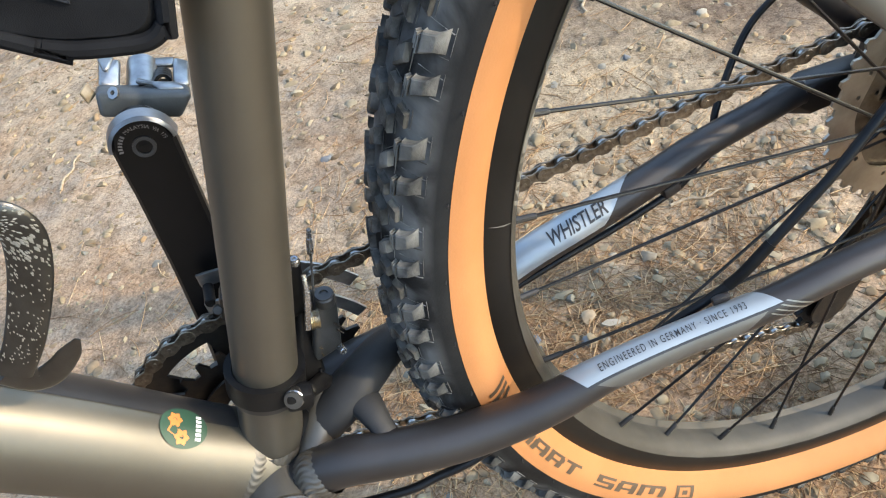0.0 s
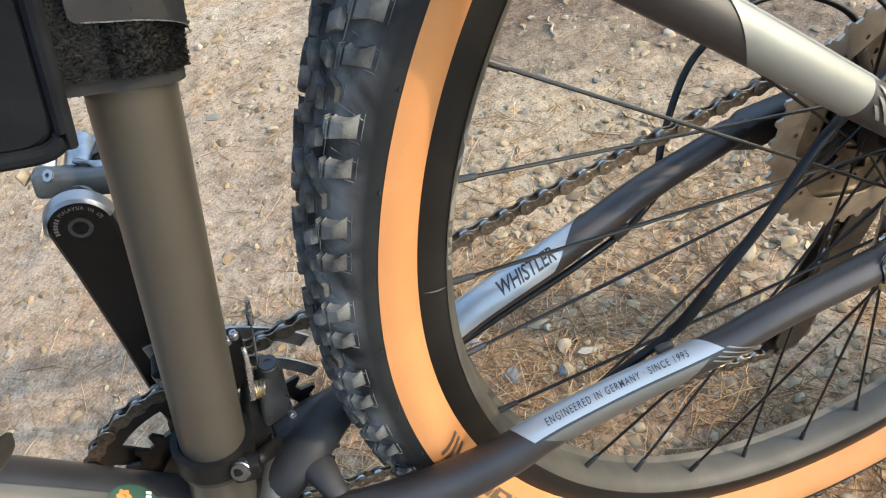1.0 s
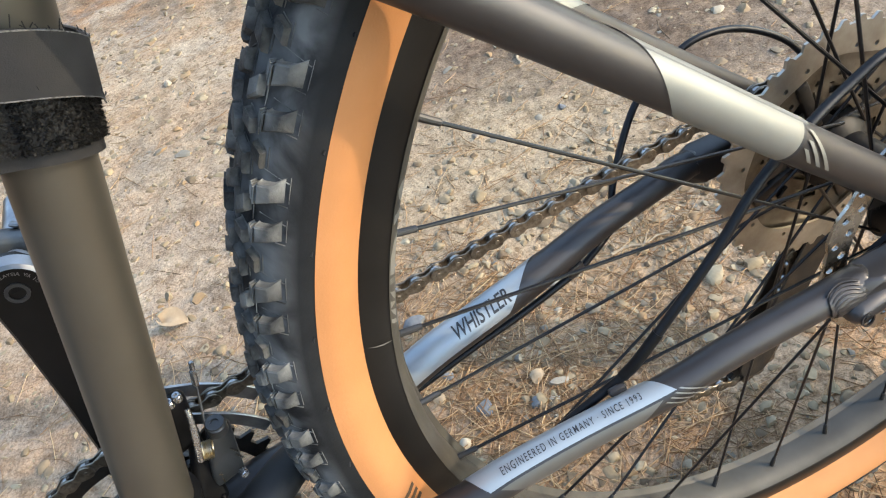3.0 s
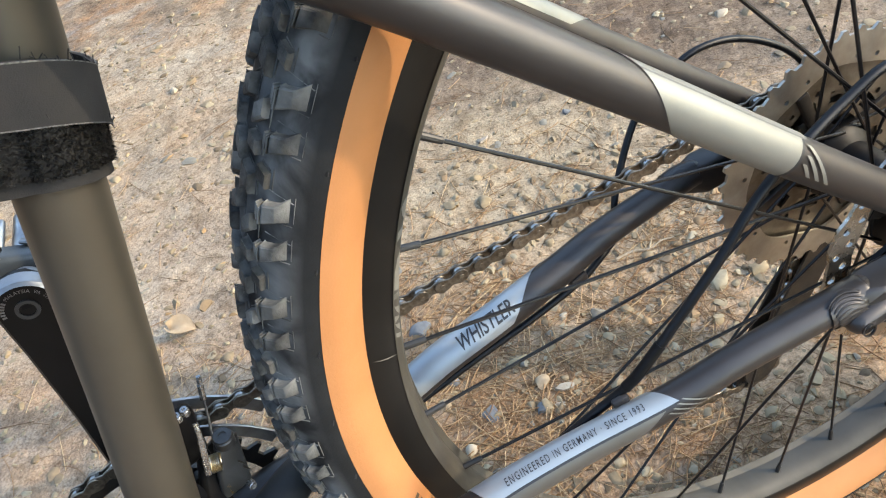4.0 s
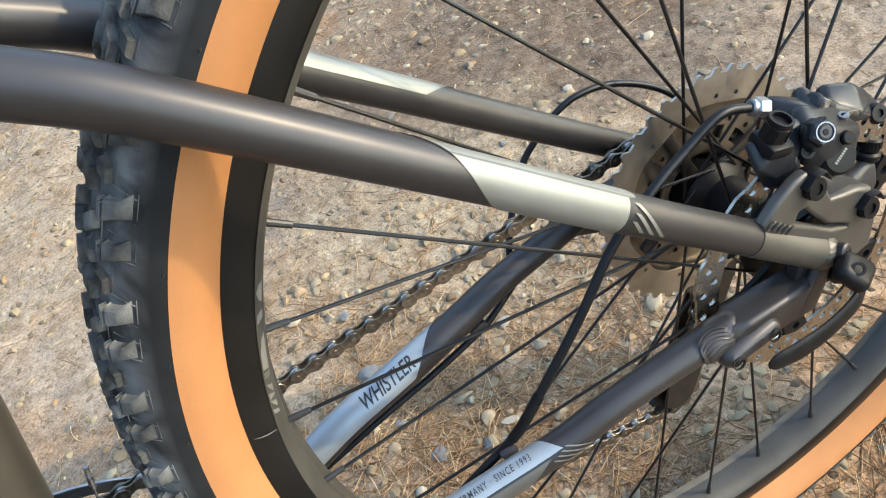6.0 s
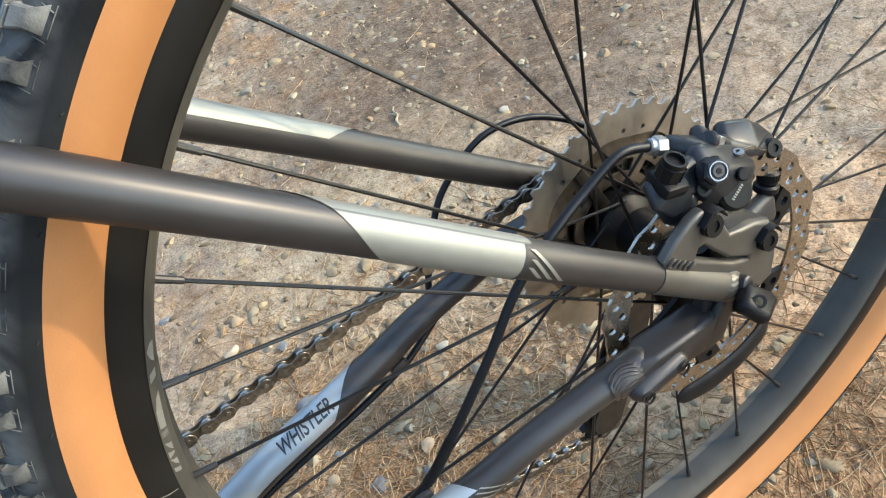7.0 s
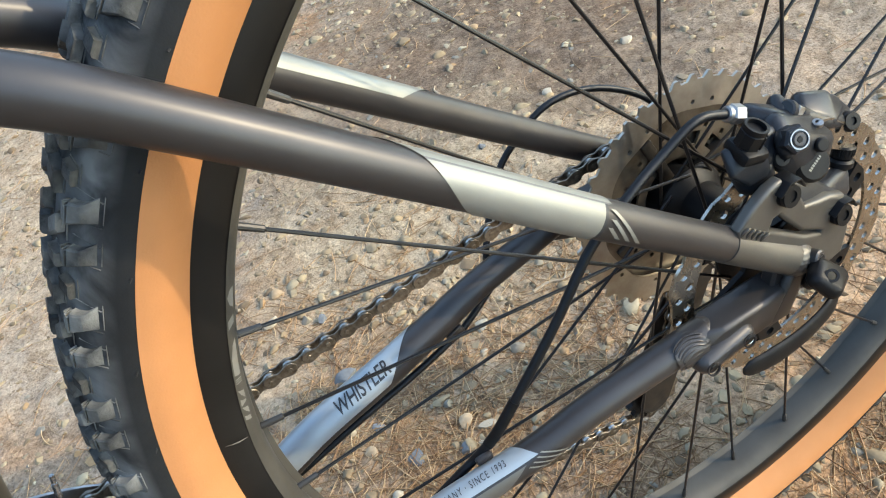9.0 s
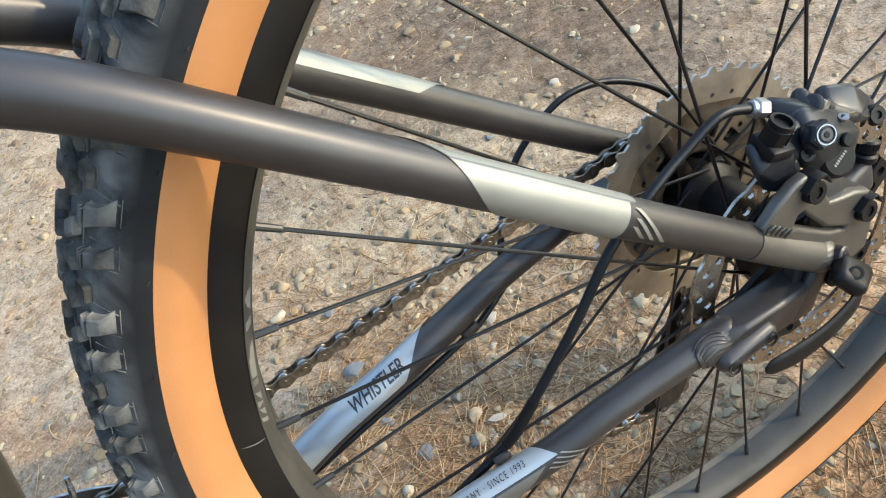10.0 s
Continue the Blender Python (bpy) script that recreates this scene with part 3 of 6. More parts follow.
# the yoke between the chainstays: a broad saddle with a flared foot on either stay
g = Geo()
sweep(g, spline([(-0.4380, 0.0000, -0.0300), (-0.4200, 0.0000, -0.0200), (-0.4030, 0.0010, -0.0110), (-0.3890, 0.0080, -0.0080), (-0.3770, 0.0200, -0.0120), (-0.3640, 0.0360, -0.0230)], 6),
      np.interp(np.linspace(0, 1, 31), [0, 0.3, 0.55, 0.75, 1], [0.0150, 0.0145, 0.0140, 0.0130, 0.0125]), 26, True, (0, 0, 1), 0.85)
sweep(g, spline([(-0.3990, 0.0060, -0.0120), (-0.3945, -0.0060, -0.0120), (-0.3910, -0.0180, -0.0145), (-0.3890, -0.0270, -0.0200), (-0.3885, -0.0340, -0.0270)], 6),
      np.interp(np.linspace(0, 1, 25), [0, 0.3, 0.6, 0.82, 1], [0.0125, 0.0095, 0.0068, 0.0068, 0.0098]), 26, True, (0.3, 0, 0.95), 0.80)
sub("stay_bridge", frame_ob, g, YOKE, "dark grey chainstay yoke")
g = Geo()
hull(g, [((-0.4300, -0.0150, -0.0250), 0.0085), ((-0.4180, -0.0030, -0.0150), 0.0090), ((-0.4130, 0.0080, -0.0080), 0.0080), ((-0.4250, 0.0060, -0.0250), 0.0090)])
sub("shell_forging", frame_ob, g, BARE, "taupe forging behind the bottom bracket")
# slot mount under the left chainstay end
g = Geo()
hull(g, [((-0.0790, -0.0770, -0.0052), 0.0066), ((-0.0790, -0.0720, -0.0052), 0.0066), ((-0.0530, -0.0770, -0.0034), 0.0066), ((-0.0530, -0.0720, -0.0034), 0.0066)])
sub("stand_mount", frame_ob, g, PAINT, "dark rounded boss with two bolt holes")
for c in ((-0.0785, -0.0834, -0.0060), (-0.0537, -0.0834, -0.0042)):
    g = Geo()
    rod(g, c, np.array(c) + (0, 0.004, 0.0008), 0.0036, 18)
    sub("blind_bolt", frame_ob, g, BLACKPLASTIC)
    g = Geo()
    ring(g, np.array(c) + (0, 0.0002, 0), (0, 1, -0.2), 0.0034, 0.0042, 0.0012, 20)
    sub("bolt_rim", frame_ob, g, PAINT)


# ---------------------------------------------------------------- frame decals
def tube_mapper(pts, radius, ref, lift=0.0004):
    """A function that carries (length along, degrees round) on to a tube. Degrees go from ref towards the tube's side."""
    path = np.asarray(pts, float)
    seg = np.concatenate([[0], np.cumsum(np.linalg.norm(np.diff(path, axis=0), axis=1))])
    tan, side, up = frames(path, ref)

    def at(s, deg):
        c = np.array([np.interp(s, seg, path[:, i]) for i in range(3)])
        u = unit(np.array([np.interp(s, seg, up[:, i]) for i in range(3)]))
        w = unit(np.array([np.interp(s, seg, side[:, i]) for i in range(3)]))
        r = np.interp(s, seg, np.broadcast_to(radius, len(path))) + lift
        a = math.radians(deg)
        return c + r * (math.cos(a) * u + math.sin(a) * w)

    at.length = seg[-1]
    at.seg = seg
    at.path = path
    return at


def s_at_x(at, x):
    return float(np.interp(x, at.path[:, 0], at.seg))


def patch(at, s0, s1, a0, a1, slant0=0.0, slant1=0.0, ns=24, na=20):
    """A film on a tube from s0 to s1 and a0 to a1 degrees, whose ends slant along the tube by so many metres."""
    g = Geo()
    rows = []
    for j in np.linspace(0, 1, ns):
        row = []
        for k in np.linspace(0, 1, na):
            row.append(at(s0 + slant0 * k + (s1 + slant1 * k - s0 - slant0 * k) * j, a0 + (a1 - a0) * k))
        rows.append(row)
    return g.grid(rows)


def seatstay_radius(k):
    return np.interp(k, [0, 0.3, 0.5, 1], [0.0112, 0.0108, 0.0096, 0.0090])


for s in (-1, 1):
    path = spline(mirrored(STAY_PTS, s), 6)
    at = tube_mapper(path, stay_radius(np.linspace(0, 1, len(path)), s < 0), (0, 0, 1))
    at2 = tube_mapper(path, stay_radius(np.linspace(0, 1, len(path)), s < 0), (0, 0, 1), 0.0007)
    # degrees: 0 on top, 90 on the outer flank for s = -1 (side points to -y there for a path that runs rearward)
    if s < 0:
        mid = s_at_x(at, -0.0835)
        fan = tube_mapper(path, stay_radius(np.linspace(0, 1, len(path)), True), (0, 0, 1), 0.0011)
        g = Geo()
        g.grid([[fan(mid + 0.0095 * u * math.sqrt(max(0.0, 1 - (2 * k - 1) ** 4)), 22 + 118 * k) for u in np.linspace(-1, 1, 9)] for k in np.linspace(0, 1, 20)])
        for i in range(9):
            wide = 0.0088 - 0.0004 * i
            sweep(g, [fan(mid + wide * u, 34 + 11.5 * i - 17 * (1 - u * u)) for u in np.linspace(-1, 1, 13)], [0.0003] + [0.0007] * 11 + [0.0003], 8, True, (0, -1, 0), 0.6)
        sub("weld_fan", frame_ob, g, PAINT)
        sub("decal", frame_ob, patch(at, 0.1570, 0.2605, -75, 45, 0.0132, 0.0160), SKYSILVER, "silver decal panel tinted with reflected sky, small dark lettering")
        sub("decal", frame_ob, patch(at, 0.1750, 0.2680, 53, 150, 0.0215, -0.0305), SHADESILVER, "silver decal panel with shade painted in grey")
        sub("decal_line", frame_ob, patch(at, 0.1702, 0.2762, 45, 53, 0.001, -0.003), INK)
        sub("lettering", frame_ob, lettering("ENGINEERED IN GERMANY \u00b7 SINCE 1993",
            lambda u, v: at2(0.1799 + u * 0.0792, 25 - 2 * u - v * 25), space=1.3, weight=0.002), INK, "small dark condensed capitals")
        for i in range(4):
            a0, a1 = 44 + 7 * i, 95 + 3 * i
            r0 = 0.2775 + 0.00024 * (a0 - 44) - 0.0048 * i
            sub("decal_stripe", frame_ob, patch(at2, r0, r0 + 0.0014, a0, a1, 0.00024 * (a1 - a0), 0.00024 * (a1 - a0), 4, 12), SILVER)
    else:
        sub("decal", frame_ob, patch(at, 0.1400, 0.2840, -110, 90, 0.010, -0.0530), SKYSILVER, "silver decal panel tinted with reflected sky, large dark lettering")
        sub("lettering", frame_ob, lettering("WHISTLER",
            lambda u, v: at2(0.1945 + u * 0.0418 + v * 0.0024, 58 - v * 50), weight=0.016), INK, "large dark condensed capitals")
    path = spline(mirrored(SEATSTAY_PTS, s), 6)
    at = tube_mapper(path, seatstay_radius(np.linspace(0, 1, len(path))), (0, 0, 1))
    at2 = tube_mapper(path, seatstay_radius(np.linspace(0, 1, len(path))), (0, 0, 1), 0.0007)
    if s < 0:
        sub("decal", frame_ob, patch(at, 0.1850, 0.2990, -65, 14, 0.026, 0.005), SILVER, "silver decal panel")
        sub("decal", frame_ob, patch(at, 0.2125, 0.2995, 20, 150, 0.0290, 0.0), SILVER, "silver decal panel")
        sub("decal_line", frame_ob, patch(at, 0.2110, 0.3040, 14, 20, 0.0015, -0.002), GREYLINE)
        sub("decal_line", frame_ob, patch(at, 0.2995, 0.3012, 20, 150, 0, 0, 3, 20), INK)
        for i, a0 in enumerate((32, 57, 78)):
            r0 = 0.3222 - 0.0062 * i - 0.00027 * (101 - a0)
            sub("decal_stripe", frame_ob, patch(at2, r0 - 0.0014, r0 + 0.0014, a0, 106, 0.00027 * (106 - a0), 0.00027 * (106 - a0), 3, 16), SILVER)
    else:
        sub("decal", frame_ob, patch(at, 0.1500, 0.2990, -70, 72, 0.012, -0.0400), SILVER, "silver decal panel")

# the dark flank of the down tube, and the round sticker on it
at = tube_mapper(DOWN, np.linspace(0.0270, 0.0300, len(DOWN)), (0, 1, 0))
at2 = tube_mapper(DOWN, np.linspace(0.0270, 0.0300, len(DOWN)), (0, 1, 0), 0.0008)
at3 = tube_mapper(DOWN, np.linspace(0.0270, 0.0300, len(DOWN)), (0, 1, 0), 0.0011)
sub("down_tube_flank", frame_ob, patch(at, 0.036, at.length - 0.004, -97, -18, 0.0, 0.0, 40, 16), PAINT, "dark painted upper flank of the down tube")


def disc_on(at, s, deg, r, n=28, rr=0.0285, rings=4):
    """A round film on a tube."""
    g = Geo()
    rows = [[at(s + r * k * math.cos(q), deg + math.degrees(r * k * math.sin(q) / rr)) for q in np.arange(n) * 2 * math.pi / n]
            for k in np.linspace(0.02, 1, rings)]
    return g.grid(rows, close_v=True)


sub("sticker", frame_ob, disc_on(at2, 0.0665, -107, 0.0130, rr=0.0345), GREEN, "round green sticker with an orange bicycle drawing")
for ds, dd in ((0.0050, 6.5), (0.0008, -10.5)):
    g = Geo()
    q = np.arange(24) * 2 * math.pi / 24
    g.grid([[at3(0.0665 + ds + k * (1 + 0.18 * math.cos(6 * t) * (k > 0.003)) * math.cos(t), -107 + dd + math.degrees(k * (1 + 0.18 * math.cos(6 * t) * (k > 0.003)) * math.sin(t) / 0.0285)) for t in q] for k in (0.0011, 0.0036)], close_v=True)
    sub("sticker_print", frame_ob, g, ORANGE)
g = Geo()
for a_, b_ in (((0.0050, 6.5), (0.0008, -10.5)), ((0.0050, 8), (0.0085, -6)), ((0.0085, -6), (0.0008, -13))):
    p_, q_ = np.array(a_), np.array(b_)
    w_ = np.array((0.0006, 0.0))
    g.grid([[at3(0.0665 + v[0], -107 + v[1]) for v in (p_ - w_, p_ + w_)], [at3(0.0665 + v[0], -107 + v[1]) for v in (q_ - w_, q_ + w_)]])
sub("sticker_print", frame_ob, g, ORANGE)
for i in range(6):
    g = Geo()
    d_ = -93 - 4.6 * i
    g.grid([[at3(0.0665 - 0.0065, d_), at3(0.0665 - 0.0065, d_ - 3.2)], [at3(0.0665 - 0.0094, d_), at3(0.0665 - 0.0094, d_ - 3.2)]])
    sub("sticker_bar", frame_ob, g, WHITE)

# ---------------------------------------------------------------- rear wheel
SPOKE0 = 145.39      # degrees of the first spoke hole, from the rear round over the top
TYRE_A, TYRE_B, TYRE_R = 0.0285, 0.0244, 0.3388


def casing(psi, lift=0.0):
    """Radius and y on the tyre's casing; psi in degrees from the crown, minus towards the near side."""
    p = math.radians(psi)
    if abs(psi) <= 95:
        return TYRE_R + (TYRE_B + lift) * math.cos(p), (TYRE_A + lift) * math.sin(p)
    k = (abs(psi) - 95) / 45.0
    r0, y0 = TYRE_R + TYRE_B * math.cos(math.radians(95)), TYRE_A * math.sin(math.radians(95))
    r1, y1 = 0.3155, 0.0142
    bulge = math.sin(k * math.pi) * 0.0040
    return r0 + (r1 - r0) * k + lift * -0.3, math.copysign(y0 + (y1 - y0) * k + bulge + lift, psi)


def on_tyre(theta, psi, lift=0.0):
    r, y = casing(psi, lift)
    t = math.radians(theta)
    return (r * math.cos(t), y, r * math.sin(t))


# hub shell
g = Geo()
hub = [(0.0085, -0.066), (0.0085, -0.0535), (0.0240, -0.0530), (0.0240, -0.0480), (0.0170, -0.0440), (0.0170, -0.0375), (0.0290, -0.0360), (0.0295, -0.0345),
       (0.0285, -0.0325), (0.0180, -0.0300), (0.0160, -0.0150), (0.0165, 0.0100), (0.0235, 0.0155), (0.0245, 0.0175), (0.0235, 0.0195), (0.0170, 0.0210),
       (0.0165, 0.0600), (0.0090, 0.0640), (0.0085, 0.0670)]
lathe(g, hub, 64, False)
wheel = bike_part("rear_wheel", g, BLACKPLASTIC, "spoked rear wheel with a knobbly tan-wall tyre and black rim")

g = Geo()
psis = list(range(-95, 96, 5))
lathe(g, [casing(p) for p in psis], 360, False)
sub("tyre", wheel, g, RUBBER, "dusty black knobbly tread")
g = Geo()
for sgn in (-1, 1):
    gg = [casing(sgn * p, 0.0003) for p in (92, 95, 99, 104, 110, 117, 124, 131, 137, 140)]
    rows_n = 360
    a = np.arange(rows_n) * 2 * math.pi / rows_n
    g.grid([[(r * math.cos(t), y, r * math.sin(t)) for r, y in gg] for t in a], close_u=True)
sub("sidewall", wheel, g, TAN, "tan sidewall")


def knob(theta, psi, dth, dpsi, height, skew=0.0, taper=0.75, step=0.0):
    """A tread block at an angle round the wheel and across the tyre; returns its corners and faces."""
    v = []
    for lift, k in ((-0.0006, 1.0), (height * 0.8, 0.5 + 0.5 * taper), (height, taper)):
        for sx, sy in ((-1, -1), (1, -1), (1, 1), (-1, 1)):
            shift = -step if lift == height else 0
            v.append(on_tyre(theta + k * sx * dth / 2 + skew * sy + shift, psi + k * sy * dpsi / 2, lift))
    f = [(8, 9, 10, 11)]
    for b in (0, 4):
        for i in range(4):
            j = (i + 1) % 4
            f.append((b + i, b + j, b + 4 + j, b + 4 + i))
    return v, f


def shoulder(theta, sgn, dth, height):
    """A side block: a high inner edge cut by sipes, a top that slopes outwards and a steep outer wall, wider at its foot."""
    g = Geo()
    rows = []
    for psi, lift, k in ((41.0, -0.0006, 0.94), (41.6, height * 0.90, 0.80), (43.0, height, 0.76), (51.5, height * 0.96, 0.66), (53.5, height * 0.86, 0.66), (60.5, height * 0.16, 0.90), (63.0, -0.0005, 1.0)):
        lean = -0.30 * dth * max(0.0, (psi - 43.0) / 20.0)
        rows.append([on_tyre(theta + lean + 0.5 * dth * e * q, sgn * psi, lf) for e, q, lf in
                     ((-1, k * 1.10, -0.0006), (-1, k, lift * 0.86), (-0.82, k, lift), (0.82, k, lift), (1, k, lift * 0.86), (1, k * 1.10, -0.0006))])
    g.grid(rows, cap=True)
    for j, (p0, hh) in enumerate(((39.6, 0.96), (37.6, 0.90), (35.7, 0.78))):       # the slices between the sipes
        g.add(*knob(theta + 0.10 * dth * (1 - j), sgn * p0, dth * (0.72 - 0.09 * j), 1.30, height * hh, 0.0, 0.90))
    g.add(*knob(theta - 0.30 * dth, sgn * 66.0, dth * 1.12, 0.6, 0.0005, 0.0, 0.8))     # the fine frame moulded round it
    g.add(*knob(theta - 0.72 * dth, sgn * 53.0, 0.05, 25.0, 0.0005, -0.14 * dth, 0.9))
    g.add(*knob(theta + 0.34 * dth, sgn * 61.0, 0.05, 9.0, 0.0005, -0.04, 0.9))
    return g


PERIOD = 7.2
# one stretch of the pattern: angle on, across, length round, width across, height, skew
BLOCKS = []
for sgn, o in ((-1, 0.0), (1, PERIOD / 2)):
    BLOCKS += [(o, sgn * 49, 1.70, 27, 0.0044, 0), (o + 2.75, sgn * 49, 1.50, 27, 0.0042, 0),
               (o + 5.0, sgn * 37, 1.05, 11, 0.0034, 0.22 * sgn),
               (o + 1.3, sgn * 26, 1.35, 12, 0.0036, -0.30 * sgn), (o + 3.3, sgn * 24, 1.0, 11, 0.0034, 0.2 * sgn), (o + 5.6, sgn * 21, 1.5, 12, 0.0036, 0.30 * sgn)]
BLOCKS += [(0.4, -7, 1.4, 12, 0.0036, 0.25), (2.2, 7, 1.4, 12, 0.0036, -0.25), (4.0, -6, 1.3, 11, 0.0035, -0.3), (5.8, 7, 1.3, 11, 0.0035, 0.3)]


def tread_block(spec):
    o, psi, w, across, hgt, skew = spec
    if across > 20:
        return shoulder(o, 1 if psi > 0 else -1, w, hgt)
    g = Geo()
    g.add(*knob(o, psi, w, across, hgt, skew, 0.72, 0.12))
    sg = 1 if psi > 0 else -1
    g.add(*knob(o - 0.62 * w, psi, 0.05, across * 0.9, 0.0005, skew, 0.9))
    g.add(*knob(o, psi + sg * across * 0.72, w * 0.9, 0.6, 0.0005, skew, 0.9))
    return g


rest = Geo()
STRETCH = range(-7, 12)        # the periods that the camera passes
for spec in BLOCKS:
    gb = tread_block(spec)
    me = gb.mesh("tread_block")
    me.materials.append(KNOB)
    v = np.concatenate(gb.v)
    for i in range(-7, 43):
        t = 149.85 + PERIOD * i
        if i in STRETCH:
            ob = new("tread_block", me)
            ob.parent = wheel
            ob.rotation_euler = (0, -radians(t), 0)
        else:
            c, sn = math.cos(radians(t)), math.sin(radians(t))
            rest.add(v @ np.array(((c, 0, sn), (0, 1, 0), (-sn, 0, c))), gb.f)
tagged(sub("tread", wheel, rest, KNOB, "worn dusty rubber tread blocks"), kind="stuff")
# moulding hairs and the fine parting line at the tread's edge
for i in range(50):
    g = Geo()
    t0 = 146.4 + PERIOD * i
    p = np.array(on_tyre(t0, -89))
    rod(g, p, np.array(on_tyre(t0 + 0.12, -87, 0.0022)), 0.00045, 5)
    sub("moulding_hair", wheel, g, RUBBER)

# writing printed and moulded on the near sidewall, as plain blocks
def tan_block(g, t0, t1, k0, k1, lift=0.0007, n=3):
    rows = [[on_tyre(t0 + (t1 - t0) * i / n, -(97 + 40 * (k0 + (k1 - k0) * j / 3)), lift) for j in range(4)] for i in range(n + 1)]
    g.grid(rows)


# square capitals: strokes of (from, to) across and up
STROKES = {"S": ((0, 1, 0.80, 1), (0, 0.28, 0.60, 0.80), (0, 1, 0.41, 0.60), (0.72, 1, 0.20, 0.41), (0, 1, 0, 0.20)),
           "A": ((0.08, 1, 0.80, 1), (0, 0.28, 0, 0.80), (0.72, 1, 0, 0.80), (0.28, 0.72, 0.30, 0.48)),
           "R": ((0, 0.92, 0.80, 1), (0, 0.28, 0, 0.80), (0.72, 1, 0.52, 0.86), (0.28, 0.94, 0.34, 0.52), (0.66, 0.96, 0, 0.34)),
           "T": ((0, 1, 0.80, 1), (0.36, 0.64, 0, 0.80)),
           "M": ((0, 0.96, 0.80, 1), (0, 0.20, 0, 0.80), (0.40, 0.60, 0.25, 0.80), (0.80, 1, 0, 0.86))}


def slanted_block(g, t0, w, u0, u1, v0, v1):
    """A stroke of a square capital on the near sidewall."""
    def at_(u, v):
        return on_tyre(t0 + w * u + 0.55 * v, -(97 + 40 * (0.28 + 0.38 * v)), 0.0007)
    g.grid([[at_(u0 + (u1 - u0) * i / 3, v0 + (v1 - v0) * j / 2) for j in range(3)] for i in range(4)])


for base in (195.0, 15.0):
    for glyph, t0, w in (("S", -7.7, 3.5), ("M", -3.7, 4.0), ("A", 0.6, 3.4), ("R", 4.5, 3.4), ("T", 8.3, 3.4), ("S", 15.6, 3.8), ("A", 20.0, 3.9), ("M", 24.5, 5.3)):
        g = Geo()
        for u0, u1, v0, v1 in STROKES[glyph]:
            slanted_block(g, base + t0, w, u0, u1, v0, v1)
        sub("letter", wheel, g, TANINK)
    g = Geo()
    for q in ((32.3, 35.7, 0.24, 0.30), (32.3, 35.7, 0.64, 0.70), (32.3, 32.9, 0.30, 0.64), (35.1, 35.7, 0.30, 0.64), (33.5, 34.5, 0.40, 0.55)):
        tan_block(g, base + q[0], base + q[1], q[2], q[3])
    sub("printed_square", wheel, g, TANINK)
    for t0 in (-10.8, -9.8, -8.8):
        g = Geo()
        tan_block(g, base + t0, base + t0 + 0.55, 0.2, 0.85)
        sub("printed_bar", wheel, g, TANINK)
rng = random.Random(11)
for base in (160.0, 340.0):
    g = Geo()
    for i in range(26):
        t0 = base + i * 0.85
        if rng.random() < 0.85:
            tan_block(g, t0, t0 + 0.40, 0.08, 0.24, 0.0003, 1)
            tan_block(g, t0 + 0.2, t0 + 0.62, 0.24 if i % 2 else 0.15, 0.33, 0.0003, 1)
    tagged(sub("moulded_mark", wheel, g, TAN, "raised small characters moulded in the rubber"), kind="stuff")

g = Geo()
rim_prof = [(0.3165, -0.0128), (0.3180, -0.0120), (0.3175, -0.0108), (0.3120, -0.0100), (0.3120, 0.0100), (0.3175, 0.0108), (0.3180, 0.0120), (0.3165, 0.0128),
            (0.3080, 0.0126), (0.3015, 0.0116), (0.2978, 0.0090), (0.2958, 0.0050), (0.2950, 0.0), (0.2958, -0.0050), (0.2978, -0.0090), (0.3015, -0.0116), (0.3080, -0.0126)]
rim_prof = [(r, 1.17 * y) for r, y in rim_prof]
lathe(g, rim_prof, 288, True)
sub("rim", wheel, g, RIMBLACK, "black anodised rim")
g = Geo()
bed = [(0.3012, -0.01185), (0.2996, -0.01085), (0.2975, -0.0092), (0.2954, -0.0050), (0.2946, 0.0), (0.2954, 0.0050), (0.2962, 0.0084), (0.2954, 0.0098), (0.2930, 0.0112), (0.2926, 0.0117), (0.2934, 0.0122), (0.3012, 0.0125)]
lathe(g, [(r, 1.17 * y) for r, y in bed], 288, False)
sub("rim_bed", wheel, g, RIMGREY, "grey inner face of the rim")
# pale marks printed along the rim's inner flank: a lens, a bar, a long blade and four chevrons
def rim_mark(edge):
    """edge: where the mark begins and ends at the outer, middle and inner line of the flank, in degrees."""
    g = Geo()
    rows = []
    for k in range(7):
        rows.append([(r * math.cos(t), 1.17 * y, r * math.sin(t)) for (r, y), t in
                     zip(((0.3004, -0.01142), (0.2992, -0.01068), (0.2975, -0.00935)), [math.radians(a + (b - a) * k / 6) for a, b in edge])])
    g.grid(rows)
    sub("rim_mark", wheel, g, RIMPRINT)


rim_mark(((150.7, 150.8), (150.0, 151.5), (149.8, 151.9)))
rim_mark(((153.0, 153.9), (152.8, 153.7), (152.5, 153.4)))
rim_mark(((157.0, 158.8), (155.6, 158.9), (154.9, 159.0)))
for k in range(3):
    rim_mark(((159.25 + 0.22 * k, 159.35 + 0.22 * k), (159.27 + 0.22 * k, 159.37 + 0.22 * k), (159.30 + 0.22 * k, 159.40 + 0.22 * k)))
for t0, w0, w1 in ((160.5, 0.1, 0.9), (161.6, 0.8, 0.2), (162.5, 0.1, 0.8), (163.6, 0.5, 0.5)):
    rim_mark(((t0, t0 + w0), (t0 + 0.2, t0 + 0.2 + 0.5 * (w0 + w1)), (t0 + 0.4, t0 + 0.4 + w1)))
